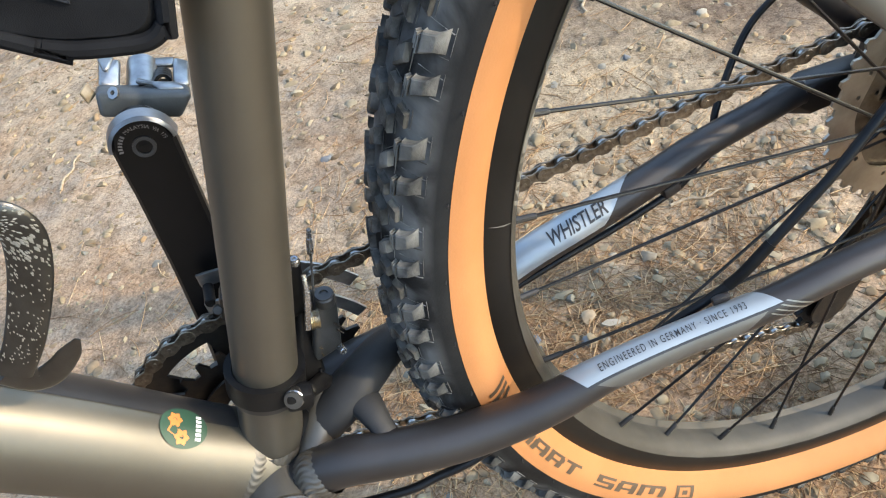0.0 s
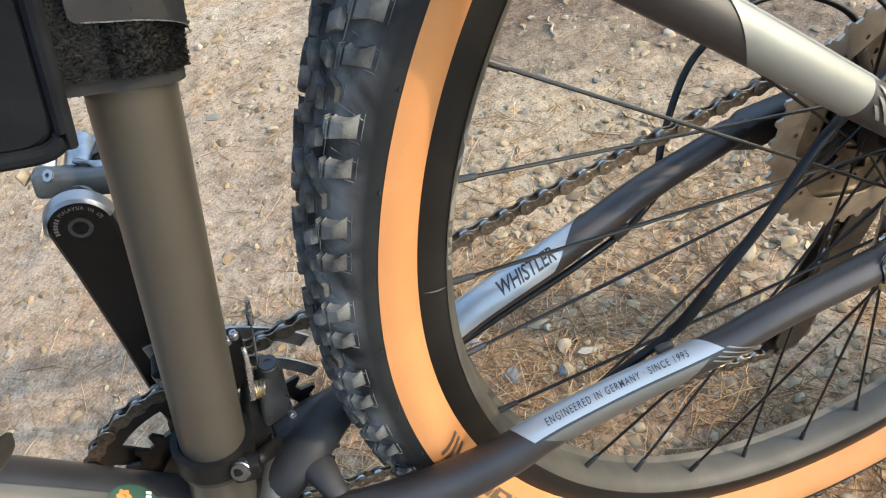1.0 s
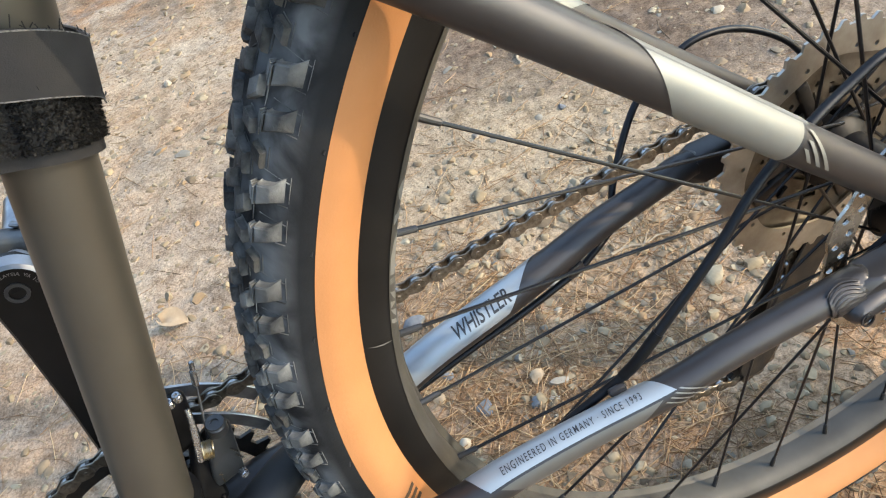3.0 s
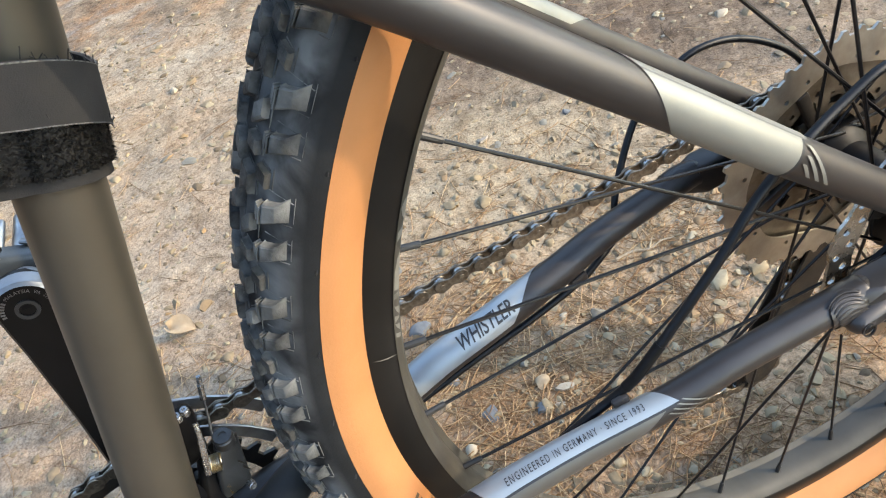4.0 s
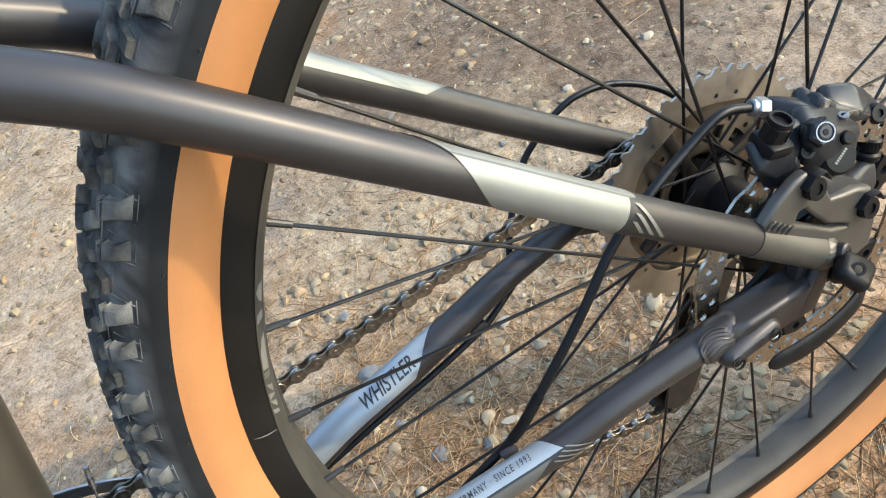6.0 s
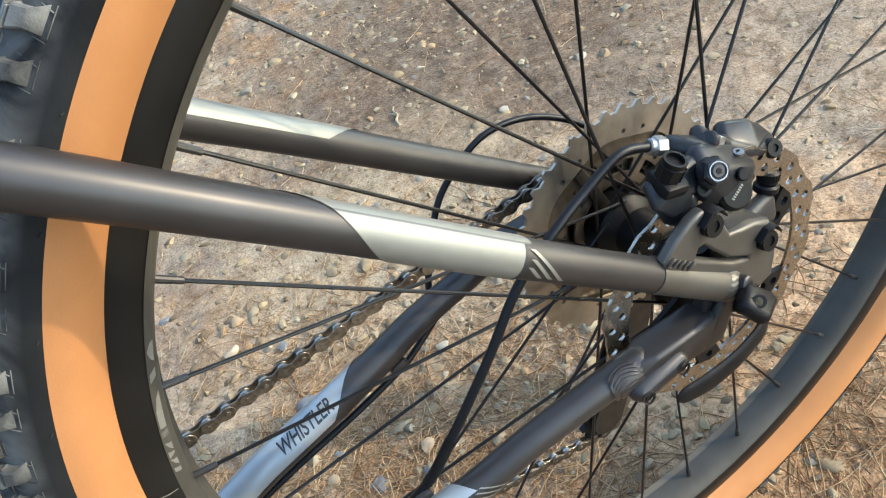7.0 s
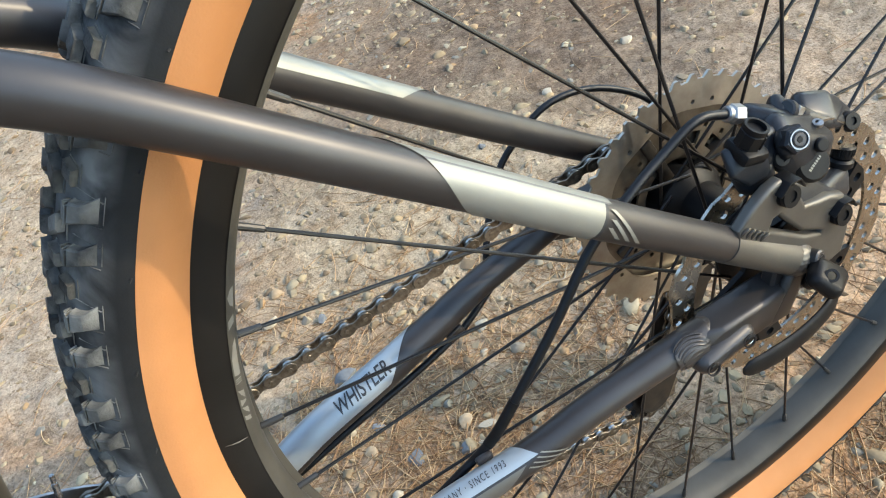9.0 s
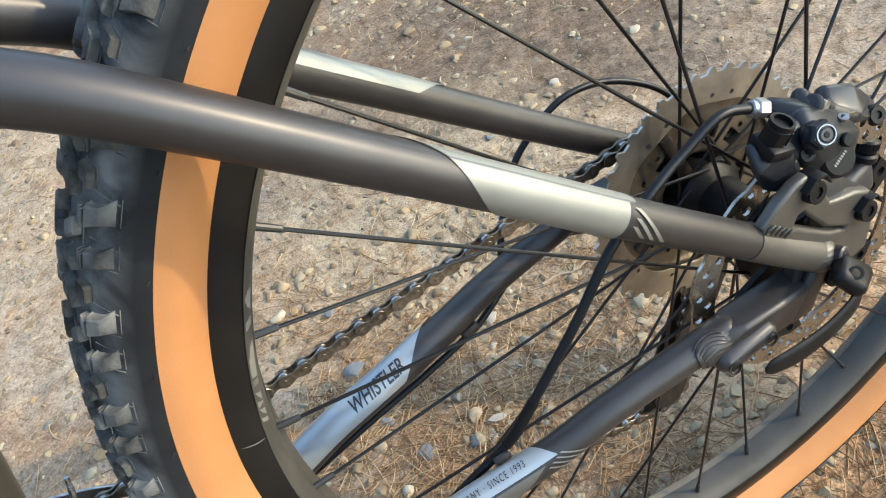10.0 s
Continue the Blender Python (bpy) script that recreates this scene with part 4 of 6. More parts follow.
# the thin seam where the rim is joined
g = Geo()
rows = []
for k, w in ((0, 0.01), (0.3, 0.05), (0.6, 0.08), (1, 0.02)):
    r, y = 0.3135 - 0.0115 * k, -(0.0131 + 0.0008 * math.sin(math.pi * k)) * 1.17
    rows.append([(r * math.cos(radians(165.7 + q * w)), y, r * math.sin(radians(165.7 + q * w))) for q in (-1, 1)])
g.grid(rows)
sub("rim_seam", wheel, g, RIMPRINT)

KINDS = ((-1, 1), (1, -1), (-1, -1), (1, 1))     # flange side and lean, in turn
for i in range(32):
    side, lean = KINDS[i % 4]
    th = math.radians(SPOKE0 + 11.25 * i)
    fy, fr = (-0.0343, 0.0268) if side < 0 else (0.0175, 0.0225)
    h = th + radians(67.5) * lean
    hole = np.array((fr * math.cos(h), fy + (0.0026 if (i // 2) % 2 else -0.0026) * 1.0, fr * math.sin(h)))
    seat = np.array((0.2952 * math.cos(th), 0.0012 * side, 0.2952 * math.sin(th)))
    d = unit(hole - seat)
    g = Geo()
    rod(g, seat + d * 0.008, hole, 0.00105, 8)
    sub("spoke", wheel, g, SPOKEM)
    g = Geo()
    rod(g, seat - d * 0.002, seat + d * 0.0125, 0.0020, 10, 0.0017)
    sub("nipple", wheel, g, NIPPLE)


def circle(cx, cz, r, n=14):
    return [(cx + r * math.cos(2 * math.pi * i / n), cz + r * math.sin(2 * math.pi * i / n)) for i in range(n)]


def toothed(n, r_tip, r_root, phase=0.0):
    out = []
    for i in range(n):
        for k, r in ((0.0, r_root), (0.18, r_root), (0.36, r_tip), (0.56, r_tip), (0.78, r_root)):
            t = 2 * math.pi * (i + k + phase) / n
            out.append((r * math.cos(t), r * math.sin(t)))
    return out


def slot(r0, r1, t0, t1, n=6):
    """A curved slot between two radii and two angles."""
    a = [math.radians(t0 + (t1 - t0) * i / n) for i in range(n + 1)]
    return [(r0 * math.cos(t), r0 * math.sin(t)) for t in a] + [(r1 * math.cos(t), r1 * math.sin(t)) for t in reversed(a)]


# cassette: ten sprockets on a spider
COGS = (40, 35, 30, 27, 24, 21, 19, 17, 15, 13)
for i, n in enumerate(COGS):
    rp = n * 0.0127 / (2 * math.pi)
    y = 0.0265 + 0.0040 * i
    holes = []
    if n >= 24:
        for k in range(8):
            holes.append(slot(rp * 0.47, rp * 0.60, 45 * k + 4 + 7 * i, 45 * k + 34 + 7 * i))
            if n >= 30:
                holes += [circle(rp * 0.66 * math.cos(radians(45 * k + 8 * j)), rp * 0.66 * math.sin(radians(45 * k + 8 * j)), 0.0019, 10) for j in (1, 4)]
        holes.append(circle(0, 0, rp * 0.38, 30))
    if i == 0:
        lobes = [rp * (0.75 + 0.015 * math.cos(8 * 2 * math.pi * k / 96)) for k in range(96)]
        holes = [[(r_ * math.cos(2 * math.pi * k / 96), r_ * math.sin(2 * math.pi * k / 96)) for k, r_ in enumerate(lobes)]]
        holes += [circle(rp * 0.80 * math.cos(radians(45 * k + q)), rp * 0.80 * math.sin(radians(45 * k + q)), 0.0016, 10) for k in range(8) for q in (16, 30)]
    else:
        holes.append(circle(0, 0, 0.016, 24))
    sub("sprocket", wheel, with_holes("sprocket", toothed(n, rp + 0.0016, rp - 0.0022), holes, y - 0.0009, y + 0.0009), STEEL if i == 0 else GREASY if n >= 24 else DARKSTEEL)
g = Geo()
for k in range(4):
    t = math.radians(90 * k + 20)
    block(g, (0.034 * math.cos(t), 0.036, 0.034 * math.sin(t)), (0.044, 0.018, 0.008), ((math.cos(t), 0, math.sin(t)), (0, 1, 0), (-math.sin(t), 0, math.cos(t))), 0.0015)
sub("spider", wheel, g, DARKSTEEL, "dark sprocket carrier")

# brake rotor: a drilled wavy band on a black carrier with perforated arms
out = []
for i in range(144):
    t = 2 * math.pi * i / 144
    r = 0.0802 + 0.0020 * max(-0.6, min(0.6, 1.6 * math.sin(12 * t)))
    out.append((r * math.cos(t), r * math.sin(t)))
holes = [circle(0, 0, 0.0640, 72)]
for j in range(30):
    t = radians(12 * j + 3)
    holes.append(circle(0.0690 * math.cos(t), 0.0690 * math.sin(t), 0.0026, 10))
    holes.append(circle(0.0752 * math.cos(t + 0.105), 0.0752 * math.sin(t + 0.105), 0.0025, 10))
sub("brake_rotor", wheel, with_holes("brake_rotor", out, holes, -0.0543, -0.0525), ROTORM, "drilled steel disc brake band")
out, holes = [], [circle(0, 0, 0.0165, 30)]
for k in range(6):
    b = 60 * k
    for r, a in ((0.0290, -14), (0.0440, -2), (0.0640, 12), (0.0655, 20), (0.0640, 28), (0.0450, 20), (0.0300, 16), (0.0270, 30)):
        out.append((r * math.cos(radians(b + a)), r * math.sin(radians(b + a))))
    for r, a, q in ((0.0340, 4, 0.0030), (0.0425, 9, 0.0034), (0.0515, 14, 0.0034), (0.0600, 19, 0.0030)):
        holes.append(circle(r * math.cos(radians(b + a)), r * math.sin(radians(b + a)), q, 12))
sub("rotor_carrier", wheel, with_holes("rotor_carrier", out, holes, -0.0549, -0.0519), BLACKPLASTIC, "black perforated rotor carrier")
g = Geo()
for k in range(6):
    t = radians(60 * k + 28)
    rod(g, (0.0220 * math.cos(t), -0.0543, 0.0220 * math.sin(t)), (0.0220 * math.cos(t), -0.0575, 0.0220 * math.sin(t)), 0.0038, 12)
sub("rotor_bolt", wheel, g, DARKSTEEL)

# ---------------------------------------------------------------- chain
RING_N, COG_N = 36, 25
RING_R, COG_R = RING_N * 0.0127 / (2 * math.pi), COG_N * 0.0127 / (2 * math.pi)
Y_RING, Y_COG = 0.0505, 0.0440
PULLEY1, PULLEY2, PULLEY_R = np.array((0.012, Y_COG, -0.098)), np.array((-0.045, Y_COG, -0.200)), 0.0225


def arc(c, r, a0, a1, n=60):
    return [c + np.array((r * math.cos(t), 0, r * math.sin(t))) for t in np.radians(np.linspace(a0, a1, n))]


ring_c, cog_c = np.array((BB[0], Y_RING, BB[2])), np.array((0.0, Y_COG, 0.0))
loop = arc(ring_c, RING_R, 281, 93) + arc(cog_c, COG_R, 92, -62) + arc(PULLEY1, PULLEY_R, 150, 215, 20) + arc(PULLEY2, PULLEY_R, 40, -100, 30)
loop = np.array(loop + [loop[0]])
seg = np.concatenate([[0], np.cumsum(np.linalg.norm(np.diff(loop, axis=0), axis=1))])
count = int(round(seg[-1] / 0.0127 / 2)) * 2
pins = np.array([[np.interp(seg[-1] * i / count, seg, loop[:, k]) for k in range(3)] for i in range(count)])
g = Geo()
for p in pins:
    rod(g, p - (0, 0.0028, 0), p + (0, 0.0028, 0), 0.0038, 12)
chain = bike_part("chain", g, CHROME, "oily steel bicycle chain")
g = Geo()
for p in pins:
    rod(g, p - (0, 0.0036, 0), p + (0, 0.0036, 0), 0.0016, 8)
sub("pin", chain, g, CHAINM)


def link_plate(y, thick, waist):
    o = []
    for cx, a0, a1 in ((0.00635, -115, 115), (-0.00635, 65, 295)):
        for t in np.radians(np.linspace(a0, a1, 8)):
            o.append((cx + 0.0046 * math.cos(t), 0.0046 * math.sin(t)))
        o.append((0, waist if cx > 0 else -waist))
    gg = Geo()
    plate(gg, o, y - thick / 2, y + thick / 2, bevel=0.0003)
    return gg


g = Geo()
for y in (-0.0029, 0.0029):
    q = link_plate(y, 0.0011, 0.0026)
    g.add(np.concatenate(q.v), q.f)
outer_me = g.mesh("outer_link")
outer_me.materials.append(CHAINM)
g = Geo()
for y in (-0.0017, 0.0017):
    q = link_plate(y, 0.0010, 0.0029)
    g.add(np.concatenate(q.v), q.f)
inner_me = g.mesh("inner_link")
inner_me.materials.append(CHAINM)
for i in range(count):
    p, q = pins[i], pins[(i + 1) % count]
    d = q - p
    ob = new("outer_link" if i % 2 else "inner_link", outer_me if i % 2 else inner_me)
    ob.parent = chain
    ob.matrix_local = Matrix.Translation((p + q) / 2) @ Matrix.Rotation(math.atan2(-d[2], d[0]), 4, "Y") @ Matrix.Rotation(math.atan2(d[1], math.hypot(d[0], d[2])), 4, "Z")

# ---------------------------------------------------------------- crankset and pedal
ARM = np.array((-0.4370, 0.0, 0.1360)) - BB
ARM[1] = 0
arm_dir = unit(ARM)
arm_side = np.array((arm_dir[2], 0, -arm_dir[0]))
g = Geo()
rows = []
for s, w, y0, y1 in ((-0.016, 0.006, 0.060, 0.076), (-0.012, 0.014, 0.059, 0.077), (0.0, 0.0185, 0.058, 0.078), (0.02, 0.0185, 0.059, 0.078), (0.05, 0.0165, 0.0615, 0.0785),
                     (0.10, 0.0150, 0.0665, 0.0805), (0.15, 0.0148, 0.0702, 0.0835), (0.165, 0.0152, 0.0708, 0.0840), (0.1755, 0.0152, 0.0710, 0.0842),
                     (0.1840, 0.0125, 0.0711, 0.0842), (0.1890, 0.0075, 0.0714, 0.0840), (0.1905, 0.0020, 0.0720, 0.0834)):
    c = BB + arm_dir * s
    ring_pts = []
    for u, v in ((-1, 0.15), (-0.88, 0.0), (0.88, 0.0), (1, 0.15), (1, 0.8), (0.8, 1), (-0.8, 1), (-1, 0.8)):
        ring_pts.append(c + arm_side * u * w + np.array((0, y0 + (y1 - y0) * v, 0)))
    rows.append(ring_pts)
g.grid(rows, close_v=True, cap=True)
crank = bike_part("crankset", g, CRANKM, "black crank arm and chainrings")
hole_c = BB + arm_dir * 0.175 + np.array((0, 0.0708, 0))
g = Geo()
ring(g, hole_c, (0, 1, 0), 0.0038, 0.0056, 0.0012, 28)
sub("spindle_end", crank, g, FDGREY)
g = Geo()
rod(g, hole_c + (0, 0.0002, 0), hole_c + (0, 0.003, 0), 0.0036, 6)
sub("hex_socket", crank, g, BLACKPLASTIC)
# a polished bevel round the arm's end, and worn characters along it as plain bars
g = Geo()
rows = []
for t in np.radians(np.linspace(5, 175, 30)):
    out = arm_side * math.cos(t) + arm_dir * math.sin(t)
    c = BB + arm_dir * 0.1745
    rows.append([c + out * 0.0146 + np.array((0, 0.0702, 0)), c + out * 0.0164 + np.array((0, 0.0716, 0)), c + out * 0.0170 + np.array((0, 0.0790, 0))])
g.grid(rows)
sub("bright_bevel", crank, g, ALU, "worn bright alloy edge")
def round_the_end(u, v, a0, a1):
    t = math.radians(a0 + (a1 - a0) * u)
    out_ = arm_side * math.cos(t) + arm_dir * math.sin(t)
    return BB + arm_dir * 0.175 + out_ * (0.0102 + 0.0019 * v) + np.array((0, 0.0704, 0))
sub("lettering", crank, lettering("MALAYSIA", lambda u, v: round_the_end(u, v, 121, 57)), ALU, "tiny pale lettering")
sub("lettering", crank, lettering("VIA", lambda u, v: round_the_end(u, v, 49, 33)), ALU)
sub("lettering", crank, lettering("175", lambda u, v: round_the_end(u, v, 23, 8)), ALU)
for i in range(6):
    g = Geo()
    t = math.radians(178 - i * 9)
    o_ = arm_side * math.cos(t) + arm_dir * math.sin(t)
    block(g, BB + arm_dir * 0.175 + o_ * 0.0108 + np.array((0, 0.0705, 0)), (0.0010, 0.0002, 0.0020), (np.cross(o_, (0, 1, 0)), (0, 1, 0), o_), 0)
    sub("print_bar", crank, g, ALU)
for n, y, dark in ((36, Y_RING, 1), (26, Y_RING - 0.0075, 1)):
    rp = n * 0.0127 / (2 * math.pi)
    holes = [slot(rp * 0.60, rp * 0.84, 45 * k + 6, 45 * k + 37) for k in range(8)] if n > 30 else [slot(rp * 0.66, rp * 0.82, 90 * k + 10, 90 * k + 70) for k in range(4)]
    holes.append(circle(0, 0, rp * 0.42, 30))
    me = with_holes("chainring", toothed(n, rp + 0.0034, rp - 0.0034, 0.3), holes, y - 0.0011, y + 0.0011)
    me.transform(Matrix.Translation((BB[0], 0, BB[2])))
    sub("chainring", crank, me, DARKSTEEL)
g = Geo()
for k in range(4):
    t = radians(90 * k + 52)
    c = BB + np.array((0.048 * math.cos(t), Y_RING - 0.006, 0.048 * math.sin(t)))
    ring(g, c, (0, 1, 0), 0.0026, 0.0056, 0.006, 18)
    block(g, BB + np.array((0.030 * math.cos(t), Y_RING + 0.004, 0.030 * math.sin(t))), (0.042, 0.006, 0.013), ((math.cos(t), 0, math.sin(t)), (0, 1, 0), (-math.sin(t), 0, math.cos(t))), 0.002)
sub("chainring_spider", crank, g, DARKSTEEL)
# bottom bracket cup on the near side
g = Geo()
a = np.arange(48) * 2 * math.pi / 48
cup = ((0.0120, -0.0440), (0.0190, -0.0438), (0.0205, -0.0428), (0.0208, -0.0372), (0.0150, -0.0366))
g.grid([[BB + (r * math.cos(t), y, r * math.sin(t)) for r, y in cup] for t in a], close_u=True, close_v=True)
sub("bearing_cup", crank, g, ALU, "grey bearing cup with fine engraved marks")
g = Geo()
for i in range(9):
    t = math.radians(62 + 7.5 * i)
    o = np.array((math.cos(t), 0, math.sin(t)))
    if i % 3 != 2:
        block(g, BB + o * 0.0165 + np.array((0, -0.0441, 0)), (0.0012, 0.0003, 0.0022), (np.cross(o, (0, 1, 0)), (0, 1, 0), o), 0)
sub("cup_print", crank, g, INK)

# pedal: a clip-in body between two cleat jaws
def casting(pts, r):
    return [(p, r) for p in pts]


g = Geo()
rod(g, hole_c + (0, 0.010, 0), (-0.4290, 0.1320, 0.1480), 0.0085, 24, 0.0080)
pedal = bike_part("pedal", g, PEDALSTEEL, "grey clip-in pedal with steel cleat jaws")
g = Geo()
hull(g, casting([(-0.4470, 0.0945, 0.1555), (-0.4120, 0.0945, 0.1405), (-0.4490, 0.0930, 0.1490), (-0.4190, 0.0930, 0.1350)], 0.0028) + casting([(-0.4480, 0.1050, 0.1540), (-0.4125, 0.1050, 0.1385)], 0.0028))
sub("pedal_cage", pedal, g, PEDALM, "grey painted front bar")
g = Geo()
hull(g, casting([(-0.4454, 0.125, 0.1580), (-0.4394, 0.125, 0.1560), (-0.4470, 0.110, 0.1545), (-0.4425, 0.110, 0.1515)], 0.0022))
hull(g, casting([(-0.4454, 0.126, 0.1600), (-0.4410, 0.126, 0.1585), (-0.4440, 0.118, 0.1580)], 0.0016))
sub("cleat_jaw", pedal, g, PEDALSTEEL, "bright steel rear jaw")
g = Geo()
hull(g, casting([(-0.4300, 0.130, 0.1505), (-0.4145, 0.130, 0.1450), (-0.4290, 0.126, 0.1495), (-0.4155, 0.126, 0.1445)], 0.0016))
hull(g, casting([(-0.4122, 0.127, 0.1440), (-0.4092, 0.127, 0.1415), (-0.4150, 0.110, 0.1410), (-0.4115, 0.110, 0.1390)], 0.0022))
sub("cleat_jaw", pedal, g, PEDALSTEEL, "bright steel front jaw")
g = Geo()
hull(g, casting([(-0.4303, 0.104, 0.1520), (-0.4240, 0.102, 0.1490), (-0.4303, 0.1075, 0.1510)], 0.0012))
hull(g, casting([(-0.4240, 0.102, 0.1490), (-0.4213, 0.0985, 0.1468), (-0.4125, 0.0985, 0.1431), (-0.4148, 0.102, 0.1449)], 0.0012))
sub("cover_plate", pedal, g, PEDALSTEEL, "bright bent steel plate")
g = Geo()
for k in range(4):
    ring(g, (-0.4206, 0.110 + 0.0032 * k, 0.1448 - 0.0004 * k), (0, 1, 0), 0.0026, 0.0044, 0.0022, 16)
sub("pedal_spring", pedal, g, DARKSTEEL, "dark coil spring")
g = Geo()
ring(g, (-0.4408, 0.0925, 0.1562), (-0.3, -0.6, 0.75), 0.0012, 0.0030, 0.0014, 16)
sub("pedal_screw", pedal, g, CHROME)
g = Geo()
hull(g, casting([(-0.4560, 0.101, 0.1582), (-0.4530, 0.106, 0.1592), (-0.4552, 0.100, 0.1535), (-0.4520, 0.105, 0.1540)], 0.0009))
sub("reflector", pedal, g, REFLECT, "cream reflector")

# ---------------------------------------------------------------- front derailleur
def on_seat(s, u=0.0, y=0.0):
    """A place by the seat tube: s up its axis, u rearward of it."""
    return BB + SEAT_DIR * s + np.array((SEAT_DIR[2], 0, -SEAT_DIR[0])) * u + np.array((0, y, 0))


NORMAL = np.array((SEAT_DIR[2], 0, -SEAT_DIR[0]))
g = Geo()
ring(g, on_seat(0.0755), SEAT_DIR, 0.0163, 0.0200, 0.0130, 48)
block(g, on_seat(0.0740, 0.0135, -0.0185), (0.014, 0.011, 0.012), (NORMAL, (0, 1, 0), SEAT_DIR), 0.003)
fd = bike_part("front_derailleur", g, BLACKPLASTIC, "black clamp-on front derailleur with a steel cage")
g = Geo()
ring(g, on_seat(0.0665), SEAT_DIR, 0.0164, 0.0186, 0.0040, 48)
sub("clamp_lip", fd, g, PAINT)
g = Geo()
bolt_dir = unit((-0.25, -0.85, 0.45))
bp = np.array((-0.4200, -0.0200, 0.0295))
rod(g, bp - bolt_dir * 0.006, bp + bolt_dir * 0.003, 0.0050, 20)
ring(g, bp + bolt_dir * 0.0034, bolt_dir, 0.0016, 0.0046, 0.0012, 20)
sub("clamp_bolt", fd, g, CHROME, "bright steel hex bolt")
FA = (unit((0.35, 0.0, 0.94)), unit((0.1, 0.98, 0.0)), unit((0.94, -0.1, -0.35)))
g = Geo()
hull(g, [((-0.3915, 0.0150, 0.0520), 0.0030), ((-0.3865, 0.0165, 0.0470), 0.0030), ((-0.3950, 0.0160, 0.0150), 0.0030), ((-0.4070, 0.0130, 0.0150), 0.0028), ((-0.4000, 0.0110, 0.0340), 0.0026),
         ((-0.3925, 0.0230, 0.0480), 0.0030), ((-0.3990, 0.0230, 0.0140), 0.0030)])
sub("derailleur_body", fd, g, FDGREY, "grey derailleur body with scratches")
g = Geo()
rod(g, (-0.3895, 0.0130, 0.0480), (-0.3880, 0.0120, 0.0552), 0.0052, 24)
ring(g, (-0.3880, 0.0120, 0.0556), (0.2, -0.15, 0.95), 0.0022, 0.0046, 0.0010, 22)
sub("pivot_cap", fd, g, FDGREY, "round grey pivot cap")
g = Geo()
for zz in (0.0340, 0.0285):
    rod(g, (-0.3905, 0.0118, zz), (-0.3885, 0.0112, zz - 0.0040), 0.0005, 6)
sub("body_scratch", fd, g, DARKSTEEL)
g = Geo()
hull(g, [((-0.4040, 0.0190, 0.0440), 0.0036), ((-0.4134, 0.0130, 0.0160), 0.0040), ((-0.4097, 0.0120, 0.0060), 0.0036), ((-0.4200, 0.0080, 0.0060), 0.0046), ((-0.4070, 0.0220, 0.0300), 0.0036)])
hull(g, [((-0.4097, 0.0060, 0.0050), 0.0034), ((-0.4150, -0.0080, 0.0160), 0.0040), ((-0.4070, 0.0080, -0.0020), 0.0030)])
hull(g, [((-0.4010, 0.0140, 0.0760), 0.0046), ((-0.3950, 0.0150, 0.0790), 0.0044), ((-0.4030, 0.0180, 0.0500), 0.0046), ((-0.4100, 0.0180, 0.0480), 0.0046)])
sub("bracket", fd, g, BLACKPLASTIC, "black clamp bracket")
for dx in (0.0, 0.0046):
    g = Geo()
    rod(g, (-0.3975 + dx, 0.0105, 0.0800 + 0.3 * dx), (-0.3970 + dx, 0.0100, 0.0838 + 0.3 * dx), 0.0021, 14)
    ring(g, (-0.3969 + dx, 0.0099, 0.0841 + 0.3 * dx), (0.1, -0.15, 0.95), 0.0009, 0.0018, 0.0008, 14)
    sub("limit_screw", fd, g, ZINC, "bright limit screw")
g = Geo()
coil = []
for k in range(91):
    q = 2 * math.pi * k / 18
    coil.append(np.array((-0.3995, 0.0060, 0.0478)) + k / 90 * np.array((0.0046, 0.0006, -0.0016)) + 0.0046 * (math.cos(q) * np.array((0.10, 0.90, 0.15)) + math.sin(q) * np.array((0.30, -0.20, 0.93))))
sweep(g, coil, 0.00055, 6)
sub("return_spring", fd, g, BRASS, "brassy coil spring")
g = Geo()
sweep(g, spline([(-0.3915, 0.0062, 0.0775), (-0.3930, 0.0040, 0.0712), (-0.3966, 0.0020, 0.0607), (-0.4019, 0.0020, 0.0467)], 6), [0.0013] * 8 + [0.0017] * 11, 8, True, (0, 1, 0), 0.6)
sub("link_rod", fd, g, ZINC, "bright bent link")
g = Geo()
rng = random.Random(17)
for _ in range(90):
    k = rng.random()
    c = np.array((-0.3985, 0.0105, 0.0400)) + k * np.array((-0.0060, 0.0010, -0.0240)) + np.array([rng.uniform(-0.0014, 0.0014) for _ in range(3)])
    block(g, c, (rng.uniform(0.0004, 0.0010),) * 3, None, 0)
tagged(sub("grime", fd, g, GRIME, "brown oily grit"), kind="stuff")
g = Geo()
rod(g, (-0.3940, 0.0130, 0.0140), (-0.3925, 0.0085, 0.0142), 0.0022, 12)
sub("stop_screw", fd, g, ZINC)
for y, r0, r1, a0, a1 in ((Y_RING - 0.0070, 0.0850, 0.0925, 27, 86), (Y_RING + 0.0066, 0.0930, 0.1015, 33, 86)):
    g = Geo()
    plate(g, [(BB[0] + x, BB[2] + z) for x, z in slot(r0, r1, a0, a1, 18)], y - 0.0009, y + 0.0009, bevel=0.0004)
    sub("cage_plate", fd, g, PEDALSTEEL, "curved steel chain guide plate")
g = Geo()
c = BB + np.array((math.cos(radians(84)), 0, math.sin(radians(84)))) * 0.0920
rod(g, c + (0, Y_RING - 0.008, 0), c + (0, Y_RING + 0.008, 0), 0.0030, 14)
sub("cage_bridge", fd, g, BLACKPLASTIC)
g = Geo()
block(g, (-0.4330, 0.0330, 0.0560), (0.016, 0.012, 0.014), FA, 0.002)
sub("link_arm", fd, g, DARKSTEEL)
g = Geo()
